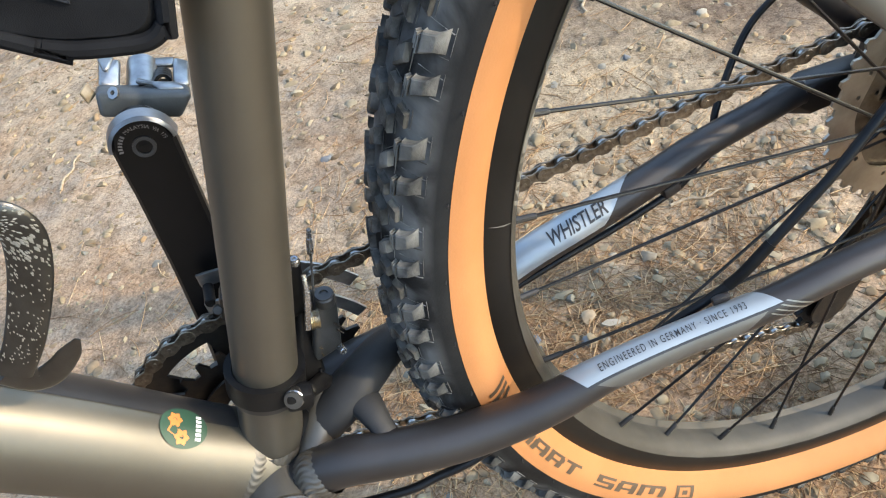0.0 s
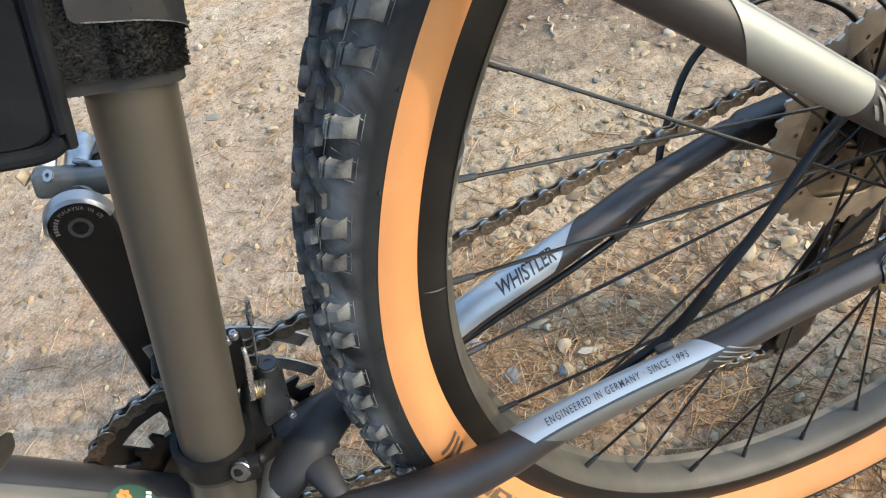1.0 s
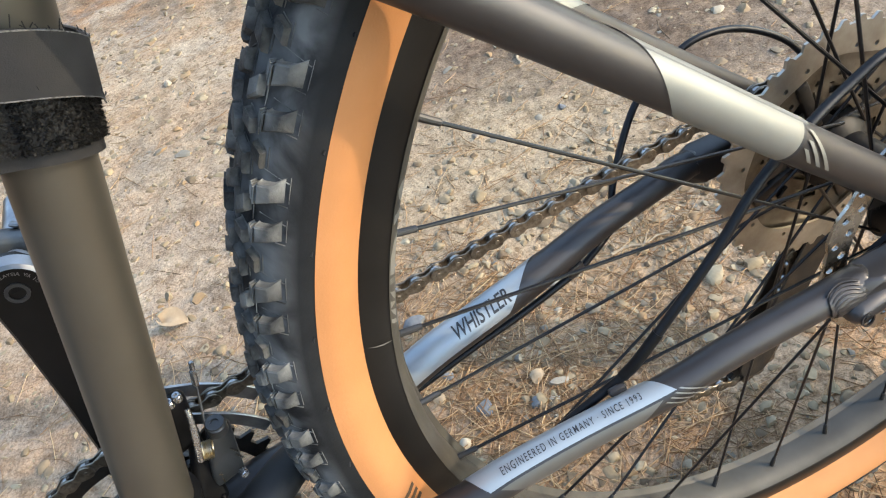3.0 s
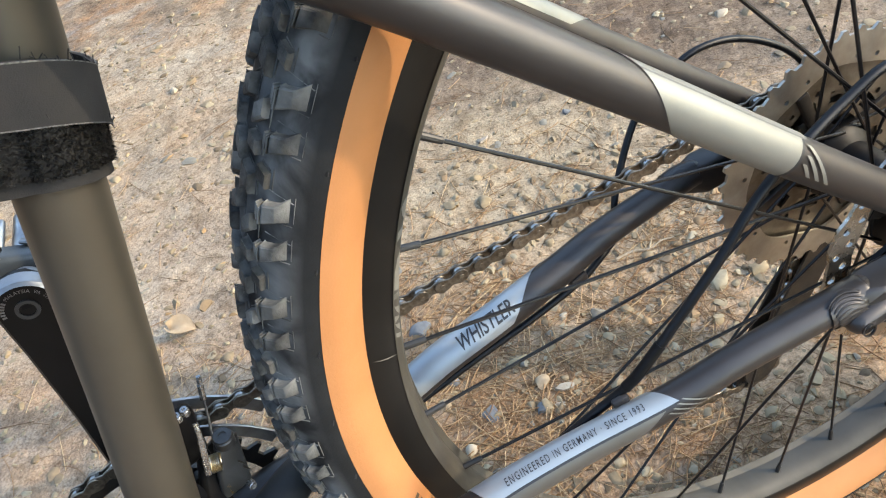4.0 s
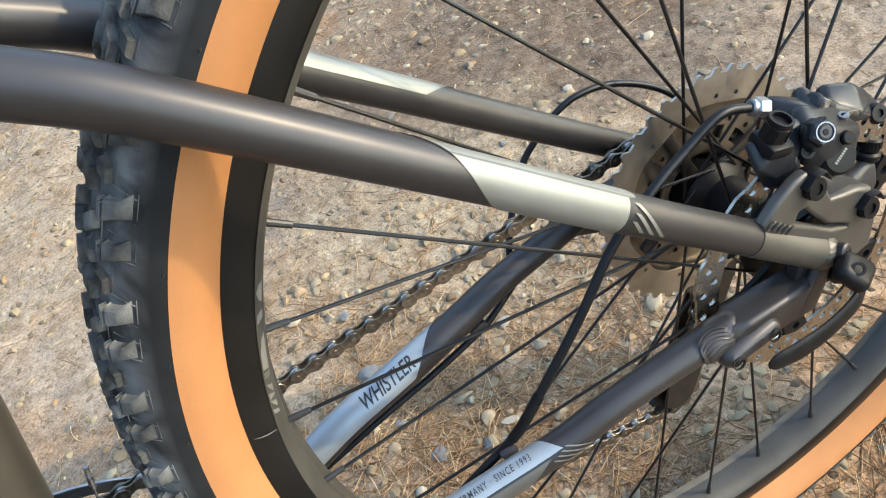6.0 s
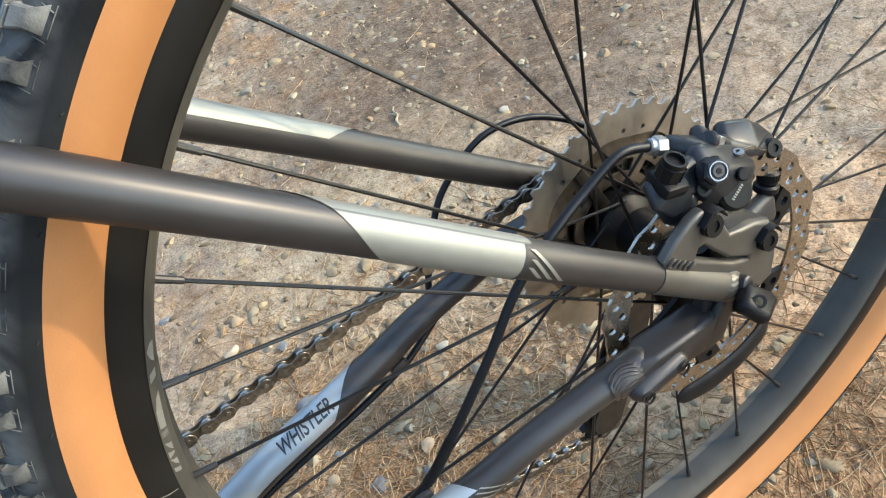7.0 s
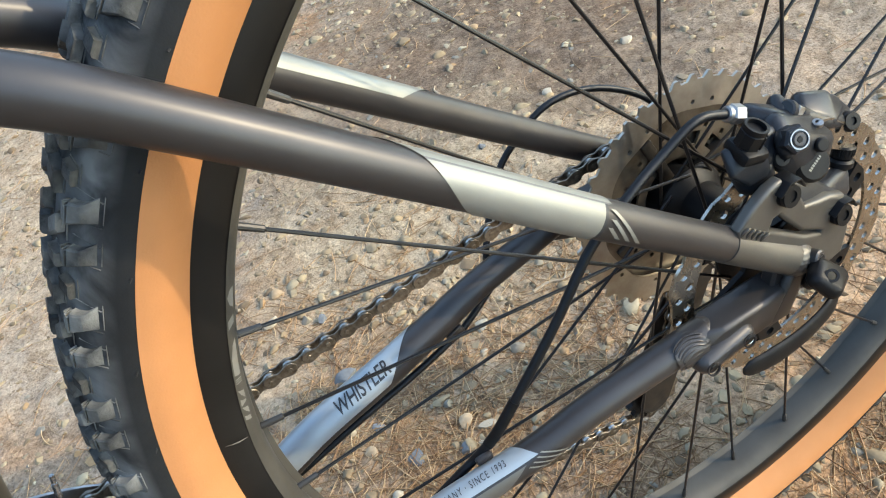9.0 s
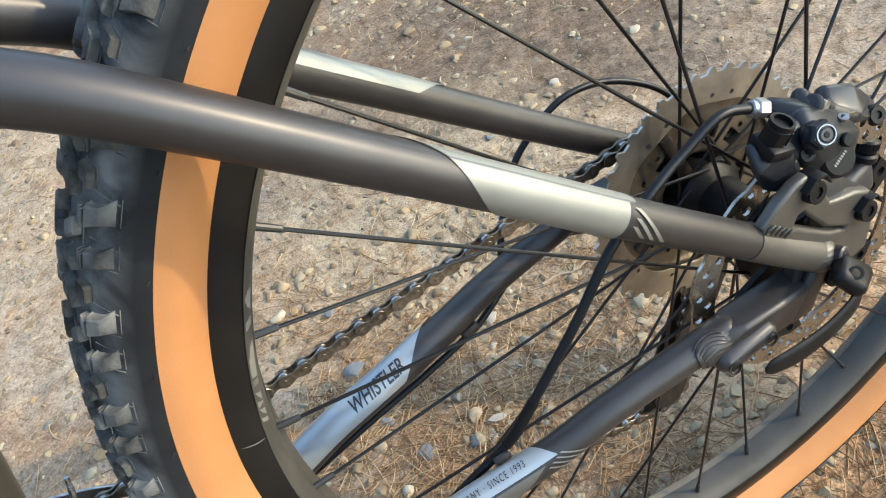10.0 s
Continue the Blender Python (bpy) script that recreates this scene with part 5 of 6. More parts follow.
rod(g, (-0.4420, 0.0330, 0.0560), (-0.4405, 0.0270, 0.0600), 0.0026, 14)
sub("link_bolt", fd, g, DARKSTEEL)
g = Geo()
sweep(g, spline([(-0.3975, 0.0140, 0.0400), (-0.3939, 0.0140, 0.0523), (-0.3890, 0.0175, 0.0660), (-0.3850, 0.0200, 0.0775)], 6), 0.0007, 6)
sub("bare_cable", fd, g, PEDALSTEEL, "bare shift cable end")
g = Geo()
rod(g, (-0.3856, 0.0199, 0.0760), (-0.3826, 0.0214, 0.0845), 0.0016, 8)
rod(g, (-0.3828, 0.0213, 0.0838), (-0.3809, 0.0220, 0.0890), 0.0013, 8)
sub("cable_crimp", fd, g, ZINC)
g = Geo()
sweep(g, spline([(-0.4080, 0.0080, 0.0100), (-0.4120, 0.0020, -0.0080), (-0.4200, 0.0, -0.0250), (-0.4280, 0.0, -0.0400)], 6), 0.0008, 6)
sub("bare_cable", fd, g, HOSE)

# ---------------------------------------------------------------- rear derailleur
g = Geo()
block(g, (0.012, 0.0700, -0.040), (0.030, 0.022, 0.034), None, 0.006)
block(g, (-0.004, 0.0640, -0.078), (0.030, 0.026, 0.050), axes_of((0.4, 0, 0.9), (0, 1, 0)), 0.006)
rd = bike_part("rear_derailleur", g, BRAKEBODY, "black rear derailleur with two toothed pulleys")
for y in (Y_COG - 0.0070, Y_COG + 0.0070):
    g = Geo()
    d = unit(PULLEY2 - PULLEY1)
    w = np.array((d[2], 0, -d[0]))
    o = []
    for c, r, a0 in ((PULLEY1, 0.0135, 0), (PULLEY2, 0.0150, 180)):
        for t in np.radians(np.linspace(a0, a0 + 180, 9)):
            v = c + r * (math.cos(t) * w - math.sin(t) * d)
            o.append((v[0], v[2]))
    plate(g, o, y - 0.0009, y + 0.0009, bevel=0.0005)
    sub("cage_plate", rd, g, DARKSTEEL, "dark steel pulley cage plate")
for c in (PULLEY1, PULLEY2):
    me = with_holes("pulley", [(c[0] + x, c[2] + z) for x, z in toothed(11, 0.0240, 0.0190)], [[(c[0] + x, c[2] + z) for x, z in circle(0, 0, 0.004, 12)]], Y_COG - 0.0022, Y_COG + 0.0022)
    sub("pulley", rd, me, BLACKPLASTIC)

# ---------------------------------------------------------------- disc brake caliper
E1, E2, E3 = unit((0.73, 0, -0.68)), unit((0.68, 0, 0.73)), np.array((0, -1.0, 0))
g = Geo()
hull(g, casting([(0.0000, -0.052, 0.0900), (0.0185, -0.052, 0.0780), (0.0240, -0.058, 0.0690), (-0.0020, -0.060, 0.0840), (0.0185, -0.060, 0.0610), (0.0085, -0.060, 0.0590), (-0.0035, -0.058, 0.0740)], 0.0062))
caliper = bike_part("brake_caliper", g, BRAKEBODY, "black hydraulic disc brake caliper with hex bolts")
g = Geo()
hull(g, casting([(0.0300, -0.038, 0.0775), (0.0430, -0.036, 0.0725), (0.0540, -0.038, 0.0655), (0.0585, -0.042, 0.0575), (0.0200, -0.048, 0.0820), (0.0340, -0.051, 0.0700), (0.0470, -0.050, 0.0620)], 0.0042))
hull(g, casting([(0.0300, -0.040, 0.0812), (0.0440, -0.041, 0.0745), (0.0250, -0.046, 0.0790), (0.0500, -0.044, 0.0660), (0.0380, -0.050, 0.0690)], 0.0050))
sub("outer_half", caliper, g, BRAKEBODY, "black smooth far half of the caliper")
# hose inlet arm and the shoulder beside the pad pin
g = Geo()
hull(g, [((-0.0030, -0.0380, 0.0930), 0.0054), ((0.0060, -0.0420, 0.0880), 0.0056), ((0.0020, -0.0500, 0.0900), 0.0056)])
hull(g, [((0.0060, -0.0420, 0.0870), 0.0056), ((0.0120, -0.0500, 0.0830), 0.0062), ((0.0020, -0.0500, 0.0900), 0.0056)])
hull(g, [((0.0148, -0.0390, 0.0890), 0.0046), ((0.0118, -0.0440, 0.0875), 0.0050), ((0.0180, -0.0440, 0.0800), 0.0060)])
sub("hose_boss", caliper, g, BRAKEBODY, "cast hose inlet arm")
g = Geo()
hd = unit((-0.80, 0.12, 0.42))
hn = np.array((-0.0070, -0.0385, 0.0955))
rod(g, hn, hn + hd * 0.0075, 0.0052, 6)
rod(g, hn + hd * 0.0070, hn + hd * 0.0105, 0.0042, 16)
sub("hose_nut", caliper, g, ALU, "bright hexagonal hose nut")
# pad pin with its steel spring
g = Geo()
pa, pb = np.array((0.0115, -0.0480, 0.0908)), np.array((0.0230, -0.0480, 0.0803))
rod(g, pa, pa + (pb - pa) * 0.30, 0.0052, 20)
rod(g, pa + (pb - pa) * 0.62, pb, 0.0046, 20)
sub("pin_boss", caliper, g, BRAKEBODY)
g = Geo()
block(g, pa + (pb - pa) * 0.44 + np.array((0, -0.002, 0.0012)), (0.0050, 0.0062, 0.0064), (unit(pb - pa), (0, 1, 0), unit((0.67, 0, 0.74))), 0.0008)
sub("pad_spring", caliper, g, CHROME, "bright steel pad spring")
g = Geo()
ring(g, (0.0215, -0.0585, 0.0805), (0.1, -0.2, 0.95), 0.0014, 0.0027, 0.0018, 18)
rod(g, (0.0190, -0.0585, 0.0790), (0.0240, -0.0590, 0.0800), 0.0014, 10)
sub("pad_clip", caliper, g, CHROME, "bright split pin")
# piston cap with its bright ring
cap = np.array((-0.0055, -0.0690, 0.0925))
cd = unit((-0.15, -0.85, 0.50))
g = Geo()
hull(g, [(tuple(cap - cd * 0.0030), 0.0072), (tuple(cap - cd * 0.0100 + E1 * 0.004), 0.0070)])
hull(g, [(tuple(cap - cd * 0.0030 - E2 * 0.0040), 0.0045), ((-0.0064, -0.0640, 0.0830), 0.0042), (tuple(cap - cd * 0.0080), 0.0050)])
rod(g, cap - cd * 0.004, cap + cd * 0.0040, 0.0072, 6)
sub("piston_boss", caliper, g, BRAKEBODY)
g = Geo()
ring(g, cap + cd * 0.0043, cd, 0.0042, 0.0048, 0.0008, 30)
sub("cap_ring", caliper, g, ALU, "bright ring")
g = Geo()
rod(g, cap + cd * 0.003, cap + cd * 0.0048, 0.0036, 20)
sub("cap_plug", caliper, g, PAINT)
g = Geo()
rod(g, cap + cd * 0.0044, cap + cd * 0.0051, 0.0017, 6)
sub("hex_socket", caliper, g, BLACKPLASTIC)
# round cover with a small pale mark
cc = np.array((0.0100, -0.0655, 0.0660))
cdir = unit((-0.10, -0.88, 0.46))
cu_ = unit(np.cross(cdir, (-0.44, 0, 0.90)))
cv_ = np.cross(cdir, cu_)
g = Geo()
rod(g, cc - cdir * 0.006, cc + cdir * 0.0022, 0.0098, 36)
rod(g, cc + cu_ * 0.0 - cv_ * 0.0 + np.array((0.0050, 0.0000, 0.0085)) - cdir * 0.002, cc + np.array((0.0050, 0, 0.0085)) + cdir * 0.0030, 0.0036, 20)
sub("piston_cover", caliper, g, BLACKPLASTIC, "round black piston cover with a small pale mark")
sg_ = 1 if np.dot(cu_, (0.9, 0, 0.42)) > 0 else -1
for i in range(7):
    g = Geo()
    block(g, cc + cdir * 0.0023 + cu_ * sg_ * 0.0014 * (i - 3), (0.0008, 0.0014, 0.0003), (cu_, cv_, cdir), 0)
    sub("pale_mark", caliper, g, SILVER)
g = Geo()
tx = np.array((-0.0094, -0.0645, 0.0818))
td = unit((-0.2, -0.85, 0.45))
rod(g, tx - td * 0.006, tx + td * 0.0012, 0.0048, 22)
ring(g, tx + td * 0.0016, td, 0.0020, 0.0038, 0.0010, 20)
sub("caliper_bolt", caliper, g, BLACKPLASTIC, "black screw")
# ribbed cap over the bleed port
g = Geo()
b1, b2 = np.array((-0.0268, -0.0605, 0.0985)), np.array((-0.0264, -0.0605, 0.0930))
BX = axes_of((0.34, -0.30, 0.89), (0, 1, 0))[[1, 2, 0]]
b0 = b1 + BX[2] * 0.0095
rod(g, b1, b0 + BX[2] * 0.0004, 0.0063, 8)
ring(g, b0 + BX[2] * 0.0014, BX[2], 0.0046, 0.0060, 0.0026, 24)
for k in range(5):
    t = radians(200 + 24 * k)
    block(g, b1 * 0.42 + b0 * 0.58 + 0.0062 * (math.cos(t) * BX[0] + math.sin(t) * BX[1]), (0.0010, 0.0014, 0.0072), (-math.sin(t) * BX[0] + math.cos(t) * BX[1], math.cos(t) * BX[0] + math.sin(t) * BX[1], BX[2]), 0.0003)
block(g, (b1 + b2) / 2, (0.0165, 0.0150, 0.0072), BX, 0.0022)
sub("caliper_bolt", caliper, g, BLACKPLASTIC, "black ribbed cap with a ring top")
g = Geo()
hull(g, casting([(-0.0275, -0.056, 0.0810), (-0.0175, -0.0605, 0.0790), (-0.0255, -0.058, 0.0725), (-0.0155, -0.060, 0.0650)], 0.0056))
hull(g, casting([(-0.0365, -0.0620, 0.0885), (-0.0345, -0.0560, 0.0965), (-0.0200, -0.0640, 0.0915), (-0.0180, -0.0630, 0.0780), (-0.0285, -0.0630, 0.0790), (-0.0180, -0.0560, 0.0930)], 0.0026))
hull(g, casting([(-0.0190, -0.0600, 0.0840), (-0.0060, -0.0560, 0.0800), (-0.0200, -0.0560, 0.0920), (-0.0040, -0.0520, 0.0880)], 0.0058))
sub("lug", caliper, g, BRAKEBODY, "black cast lug")
# knurled bolt on the far lug
g = Geo()
k0, k1, k2 = np.array((0.0496, -0.052, 0.0461)), np.array((0.0470, -0.052, 0.0388)), np.array((0.0452, -0.052, 0.0336))
rod(g, k1, k0, 0.0058, 24)
for k in range(20):
    t = radians(18 * k)
    kd = unit(k0 - k1)
    ka = unit(np.cross(kd, (0, 1, 0)))
    o_ = ka * math.cos(t) + np.array((0, 1, 0)) * math.sin(t)
    block(g, k0 * 0.6 + k1 * 0.4 + o_ * 0.0057, (0.0008, 0.0009, 0.0042), (np.cross(kd, o_), o_, kd), 0)
rod(g, k2, k1, 0.0070, 24)
sub("caliper_bolt", caliper, g, BLACKPLASTIC, "black knurled bolt head")
g = Geo()
fb, fdir = np.array((0.0505, -0.0525, 0.0610)), unit((-0.05, -0.80, 0.45))
rod(g, fb - fdir * 0.006, fb + fdir * 0.0025, 0.0056, 22)
ring(g, fb + fdir * 0.0030, fdir, 0.0022, 0.0046, 0.0012, 20)
sub("caliper_bolt", caliper, g, BLACKPLASTIC, "black hex bolt")
# mounting adapter and the two frame bolts with their folded tab washers
g = Geo()
hull(g, casting([(0.0428, -0.054, 0.0310), (0.0290, -0.060, 0.0330), (0.0390, -0.058, 0.0245), (0.0200, -0.062, 0.0385)], 0.0050))
hull(g, casting([(-0.0079, -0.063, 0.0630), (0.0043, -0.064, 0.0555), (0.0171, -0.066, 0.0370), (-0.0009, -0.067, 0.0480), (0.0290, -0.063, 0.0285)], 0.0046))
hull(g, casting([(-0.0175, -0.062, 0.0680), (-0.0060, -0.064, 0.0600)], 0.0052))
sub("adapter", caliper, g, BRAKEBODY, "black mounting adapter")
for c in ((-0.0171, -0.0775, 0.0697), (0.0189, -0.0775, 0.0312)):
    g = Geo()
    c = np.array(c)
    d_ = unit((0.06, -0.95, 0.18))
    rod(g, c - d_ * 0.012, c, 0.0060, 26)
    ring(g, c + d_ * 0.0004, d_, 0.0030, 0.0058, 0.0012, 26)
    sub("mount_bolt", caliper, g, BLACKPLASTIC, "black hex socket bolt")
    g = Geo()
    for (a1_, r1_), (a2_, r2_) in (((150, 0.0078), (95, 0.0086)), ((95, 0.0086), (55, 0.0092)), ((55, 0.0092), (10, 0.0084))):
        p_, q_ = [c + np.array((math.cos(radians(a_)) * r_, 0.0040, math.sin(radians(a_)) * r_)) for a_, r_ in ((a1_, r1_), (a2_, r2_))]
        block(g, (p_ + q_) / 2, (np.linalg.norm(q_ - p_) + 0.0008, 0.0012, 0.0105), (unit(q_ - p_), np.cross((0, 1, 0), unit(q_ - p_)), (0, 1, 0)), 0.0004)
    sub("tab_washer", caliper, g, BLACKPLASTIC, "black folded tab washer")
# frame bracket under the adapter
me = with_holes("brake_tab", [(-0.0450, 0.0560), (-0.0450, 0.0640), (-0.0360, 0.0715), (-0.0260, 0.0765), (-0.0200, 0.0770), (-0.0144, 0.0740), (-0.0100, 0.0640), (-0.0052, 0.0500), (0.0047, 0.0467),
                              (0.0128, 0.0445), (0.0220, 0.0390), (0.0262, 0.0300), (0.0250, 0.0150), (0.0215, 0.0010), (0.0139, -0.0005), (0.0083, 0.0060), (-0.0040, 0.0180), (-0.0200, 0.0350), (-0.0400, 0.0520)],
                [[(-0.0300, 0.0530), (-0.0262, 0.0600), (-0.0200, 0.0600), (-0.0145, 0.0510), (-0.0053, 0.0381), (0.0049, 0.0307), (0.0098, 0.0270), (0.0075, 0.0222), (-0.0050, 0.0290), (-0.0285, 0.0500)]], -0.0745, -0.0675, 0.0022)
sub("brake_tab", frame_ob, me, BARE, "dark grey frame bracket that carries the brake")
# its foot on the stay: a flared fillet with overlapping weld crescents
g = Geo()
hull(g, [((-0.0440, -0.0705, 0.0620), 0.0036), ((-0.0480, -0.0690, 0.0580), 0.0046), ((-0.0310, -0.0700, 0.0530), 0.0036), ((-0.0270, -0.0690, 0.0430), 0.0046), ((-0.0360, -0.0708, 0.0640), 0.0034)])
run, across = unit((0.70, 0, -0.71)), unit((0.28, -0.45, 0.85))
for i in range(5):
    c = np.array((-0.0425, -0.0744, 0.0600)) + run * 0.0041 * i
    sweep(g, [c + across * 0.0056 * u - run * 0.0034 * (1 - u * u) + np.array((0, 0.0012 * u * u, 0)) for u in np.linspace(-1, 1, 11)], [0.0004] + [0.0012] * 9 + [0.0004], 8, True, (0, -1, 0), 0.8)
sub("weld_fan", frame_ob, g, WELD)

# ---------------------------------------------------------------- hoses and cables
g = Geo()
hose_path = spline([(-0.0150, -0.0373, 0.0998), (-0.0330, -0.0362, 0.1060), (-0.0590, -0.0380, 0.1000), (-0.0842, -0.0420, 0.0935), (-0.1114, -0.0450, 0.0811), (-0.1419, -0.0480, 0.0535),
                    (-0.1842, -0.0480, 0.0146), (-0.1960, -0.0460, 0.0030), (-0.2080, -0.0425, -0.0070)], 8)
sweep(g, hose_path, 0.0026, 14)
hose = bike_part("brake_hose", g, HOSE, "black hydraulic brake hose")
g = Geo()
sweep(g, hose_path[46:58], 0.0031, 14)
sub("hose_sleeve", hose, g, BLACKPLASTIC)
g = Geo()
block(g, (-0.2030, -0.0480, -0.0030), (0.010, 0.006, 0.004), axes_of((0.95, -0.1, 0.12), (0, 0, 1)), 0.002)
sub("hose_clip", hose, g, PAINT, "grey hose guide on the stay")
g = Geo()
sweep(g, spline([(-0.2080, -0.0425, -0.0070), (-0.2300, -0.0385, -0.0200), (-0.2650, -0.0370, -0.0360), (-0.3000, -0.0360, -0.0480), (-0.3500, -0.0380, -0.0600), (-0.3740, -0.0360, -0.0640), (-0.3980, -0.0340, -0.0660), (-0.4560, -0.0180, -0.0700), (-0.5200, -0.0080, -0.0400), (-0.6100, -0.0060, 0.0900)], 8), 0.0026, 12)
sub("hose_lower_run", hose, g, HOSE)

g = Geo()
sweep(g, spline([(-0.1280, 0.0700, -0.0180), (-0.1200, 0.0800, 0.0040), (-0.0905, 0.0960, 0.0370), (-0.0664, 0.1000, 0.0530), (-0.0366, 0.1000, 0.0638), (-0.0010, 0.0990, 0.0550),
                 (0.0304, 0.0900, 0.0320), (0.0440, 0.0820, 0.0000), (0.0380, 0.0760, -0.0300), (0.0180, 0.0720, -0.0420)], 8), 0.0024, 12)
cable = bike_part("shift_cable", g, HOSE, "black shift cable housing with a loop behind the stay")
g = Geo()
sweep(g, spline([(-0.1280, 0.0700, -0.0180), (-0.1540, 0.0600, -0.0225), (-0.1691, 0.0555, -0.0240), (-0.2085, 0.0520, -0.0292), (-0.2520, 0.0500, -0.0340), (-0.3000, 0.0470, -0.0400), (-0.3700, 0.0400, -0.0430), (-0.4400, 0.0180, -0.0640)], 8), 0.0024, 12)
sub("housing_lower_run", cable, g, HOSE)
g = Geo()
block(g, (-0.1690, 0.0570, -0.0200), (0.013, 0.009, 0.011), axes_of((0.95, 0.1, 0.15), (0, 0, 1)), 0.0025)
sub("cable_stop", cable, g, PAINT, "dark cable stop")

# ---------------------------------------------------------------- quick release
g = Geo()
rod(g, (0, -0.0715, 0), (0, -0.0800, 0), 0.0090, 24)
qr = bike_part("quick_release", g, BLACKPLASTIC, "black quick release with a curved lever")
g = Geo()
hull(g, casting([(-0.0050, -0.0840, 0.0150), (0.0025, -0.0890, 0.0060), (-0.0080, -0.0945, 0.0080), (-0.0130, -0.0890, 0.0160), (0.0000, -0.0840, 0.0030)], 0.0052))
ring(g, (-0.0075, -0.0935, 0.0175), (-0.25, -0.6, 0.75), 0.0022, 0.0036, 0.0014, 18)
sub("cam_housing", qr, g, BLACKPLASTIC, "black rounded cam housing")
g = Geo()
lev = spline([(-0.0030, -0.0925, -0.0010), (-0.0120, -0.0950, -0.0048), (-0.0300, -0.0962, -0.0082), (-0.0500, -0.0958, -0.0086), (-0.0690, -0.0940, -0.0062)], 6)
sweep(g, lev, np.interp(np.linspace(0, 1, len(lev)), [0, 0.15, 0.75, 0.95, 1], [0.0044, 0.0056, 0.0068, 0.0056, 0.0024]), 18, True, (0, 1, 0), 0.36)
sub("lever", qr, g, BLACKPLASTIC, "flat black lever blade")
g = Geo()
bd = unit((0.25, -0.85, 0.2))
bq = np.array((-0.0030, -0.0800, 0.0175))
rod(g, bq - bd * 0.008, bq + bd * 0.003, 0.0050, 22)
sub("dropout_bolt", qr, g, PAINT, "grey alloy bolt")
g = Geo()
rod(g, bq + bd * 0.0028, bq + bd * 0.0034, 0.0026, 6)
sub("hex_socket", qr, g, BLACKPLASTIC)

# ---------------------------------------------------------------- bottle cage on the down tube
CARBON = material("glossy carbon weave", (0.006, 0.006, 0.006), 0.25, 0, (0.016, 0.016, 0.015), 120, 0.08, 900, 0.05, coat=0.6)
FLECK = material("pale worn weave", (0.17, 0.17, 0.155), 0.45, 0, obrand=0.3)
g = Geo()
sweep(g, spline([(-0.4704, -0.03, 0.1871), (-0.4644, -0.03, 0.183), (-0.4629, -0.03, 0.175), (-0.4683, -0.03, 0.1625), (-0.4784, -0.03, 0.1472), (-0.4907, -0.03, 0.1316), (-0.5021, -0.03, 0.1205)], 7), np.interp(np.linspace(0, 1, 43), [0, 0.3, 0.6, 1], [0.0066, 0.0074, 0.0074, 0.0068]), 20, True, (0, 1, 0), 0.34)
cage = bike_part("bottle_cage", g, CARBON, "glossy carbon bottle cage, scuffed pale at its shoulder")
# worn flecks of the weave, thickest where the shoulder is scuffed
cage_path = spline([(-0.4704, -0.03, 0.1871), (-0.4644, -0.03, 0.183), (-0.4629, -0.03, 0.175), (-0.4683, -0.03, 0.1625), (-0.4784, -0.03, 0.1472), (-0.4907, -0.03, 0.1316), (-0.5021, -0.03, 0.1205)], 7)
tan_, side_, up_ = frames(cage_path, (0, 1, 0))
cage_r = np.interp(np.linspace(0, 1, 43), [0, 0.3, 0.6, 1], [0.0066, 0.0074, 0.0074, 0.0068])
g = Geo()
rng = random.Random(5)
for i in range(260):
    k = rng.uniform(0.10, 0.92)
    scuff = math.exp(-((k - 0.38) / 0.10) ** 2)
    a_ = radians(270 + (rng.uniform(-62, 62) if rng.random() > 0.5 * scuff else rng.gauss(-5, 22)))
    q = k * 42
    lo = min(41, int(q))
    mixd = lambda arr: arr[lo] + (arr[lo + 1] - arr[lo]) * (q - lo)
    c_, s_, u_, t_, r_ = mixd(cage_path), unit(mixd(side_)), unit(mixd(up_)), unit(mixd(tan_)), mixd(cage_r)
    p_ = c_ + r_ * (math.cos(a_) * s_ + 0.34 * math.sin(a_) * u_)
    n_ = unit(0.34 * math.cos(a_) * s_ + math.sin(a_) * u_)
    w_ = unit(np.cross(n_, t_ + 0.5 * s_))
    v_ = np.cross(w_, n_)
    big = rng.uniform(0.00032, 0.00052) * (1 + 0.9 * scuff)
    g.add([p_ + v_ * big * 1.5, p_ + w_ * big * 0.7, p_ - v_ * big * 1.5, p_ - w_ * big * 0.7, p_ + n_ * 0.00018], [(0, 1, 4), (1, 2, 4), (2, 3, 4), (3, 0, 4)])
tagged(sub("weave_fleck", cage, g, FLECK, "pale worn flecks of carbon weave"), kind="stuff")
g = Geo()
sweep(g, spline([(-0.5065, -0.026, 0.1193), (-0.5003, -0.024, 0.1076), (-0.4894, -0.024, 0.1105), (-0.4762, -0.026, 0.1208)], 6), np.interp(np.linspace(0, 1, 19), [0, 0.5, 0.85, 1], [0.0070, 0.0066, 0.0045, 0.0012]), 18, True, (0, 1, 0), 0.22)
sub("foot_tongue", cage, g, CARBON, "dark worn cage tongue")

# ---------------------------------------------------------------- frame bag hung in the triangle, with its strap
bag_m = BIKE @ Matrix.Translation(UP)
def rounded(pts, r, n=6):
    """A polygon with its corners rounded."""
    out, m = [], len(pts)
    for i in range(m):
        p, a, b = np.array(pts[i]), np.array(pts[i - 1]), np.array(pts[(i + 1) % m])
        p0, p1 = p + unit(a - p) * r, p + unit(b - p) * r
        out += [tuple((1 - t) ** 2 * p0 + 2 * t * (1 - t) * p + t * t * p1) for t in np.linspace(0, 1, n)]
    return out


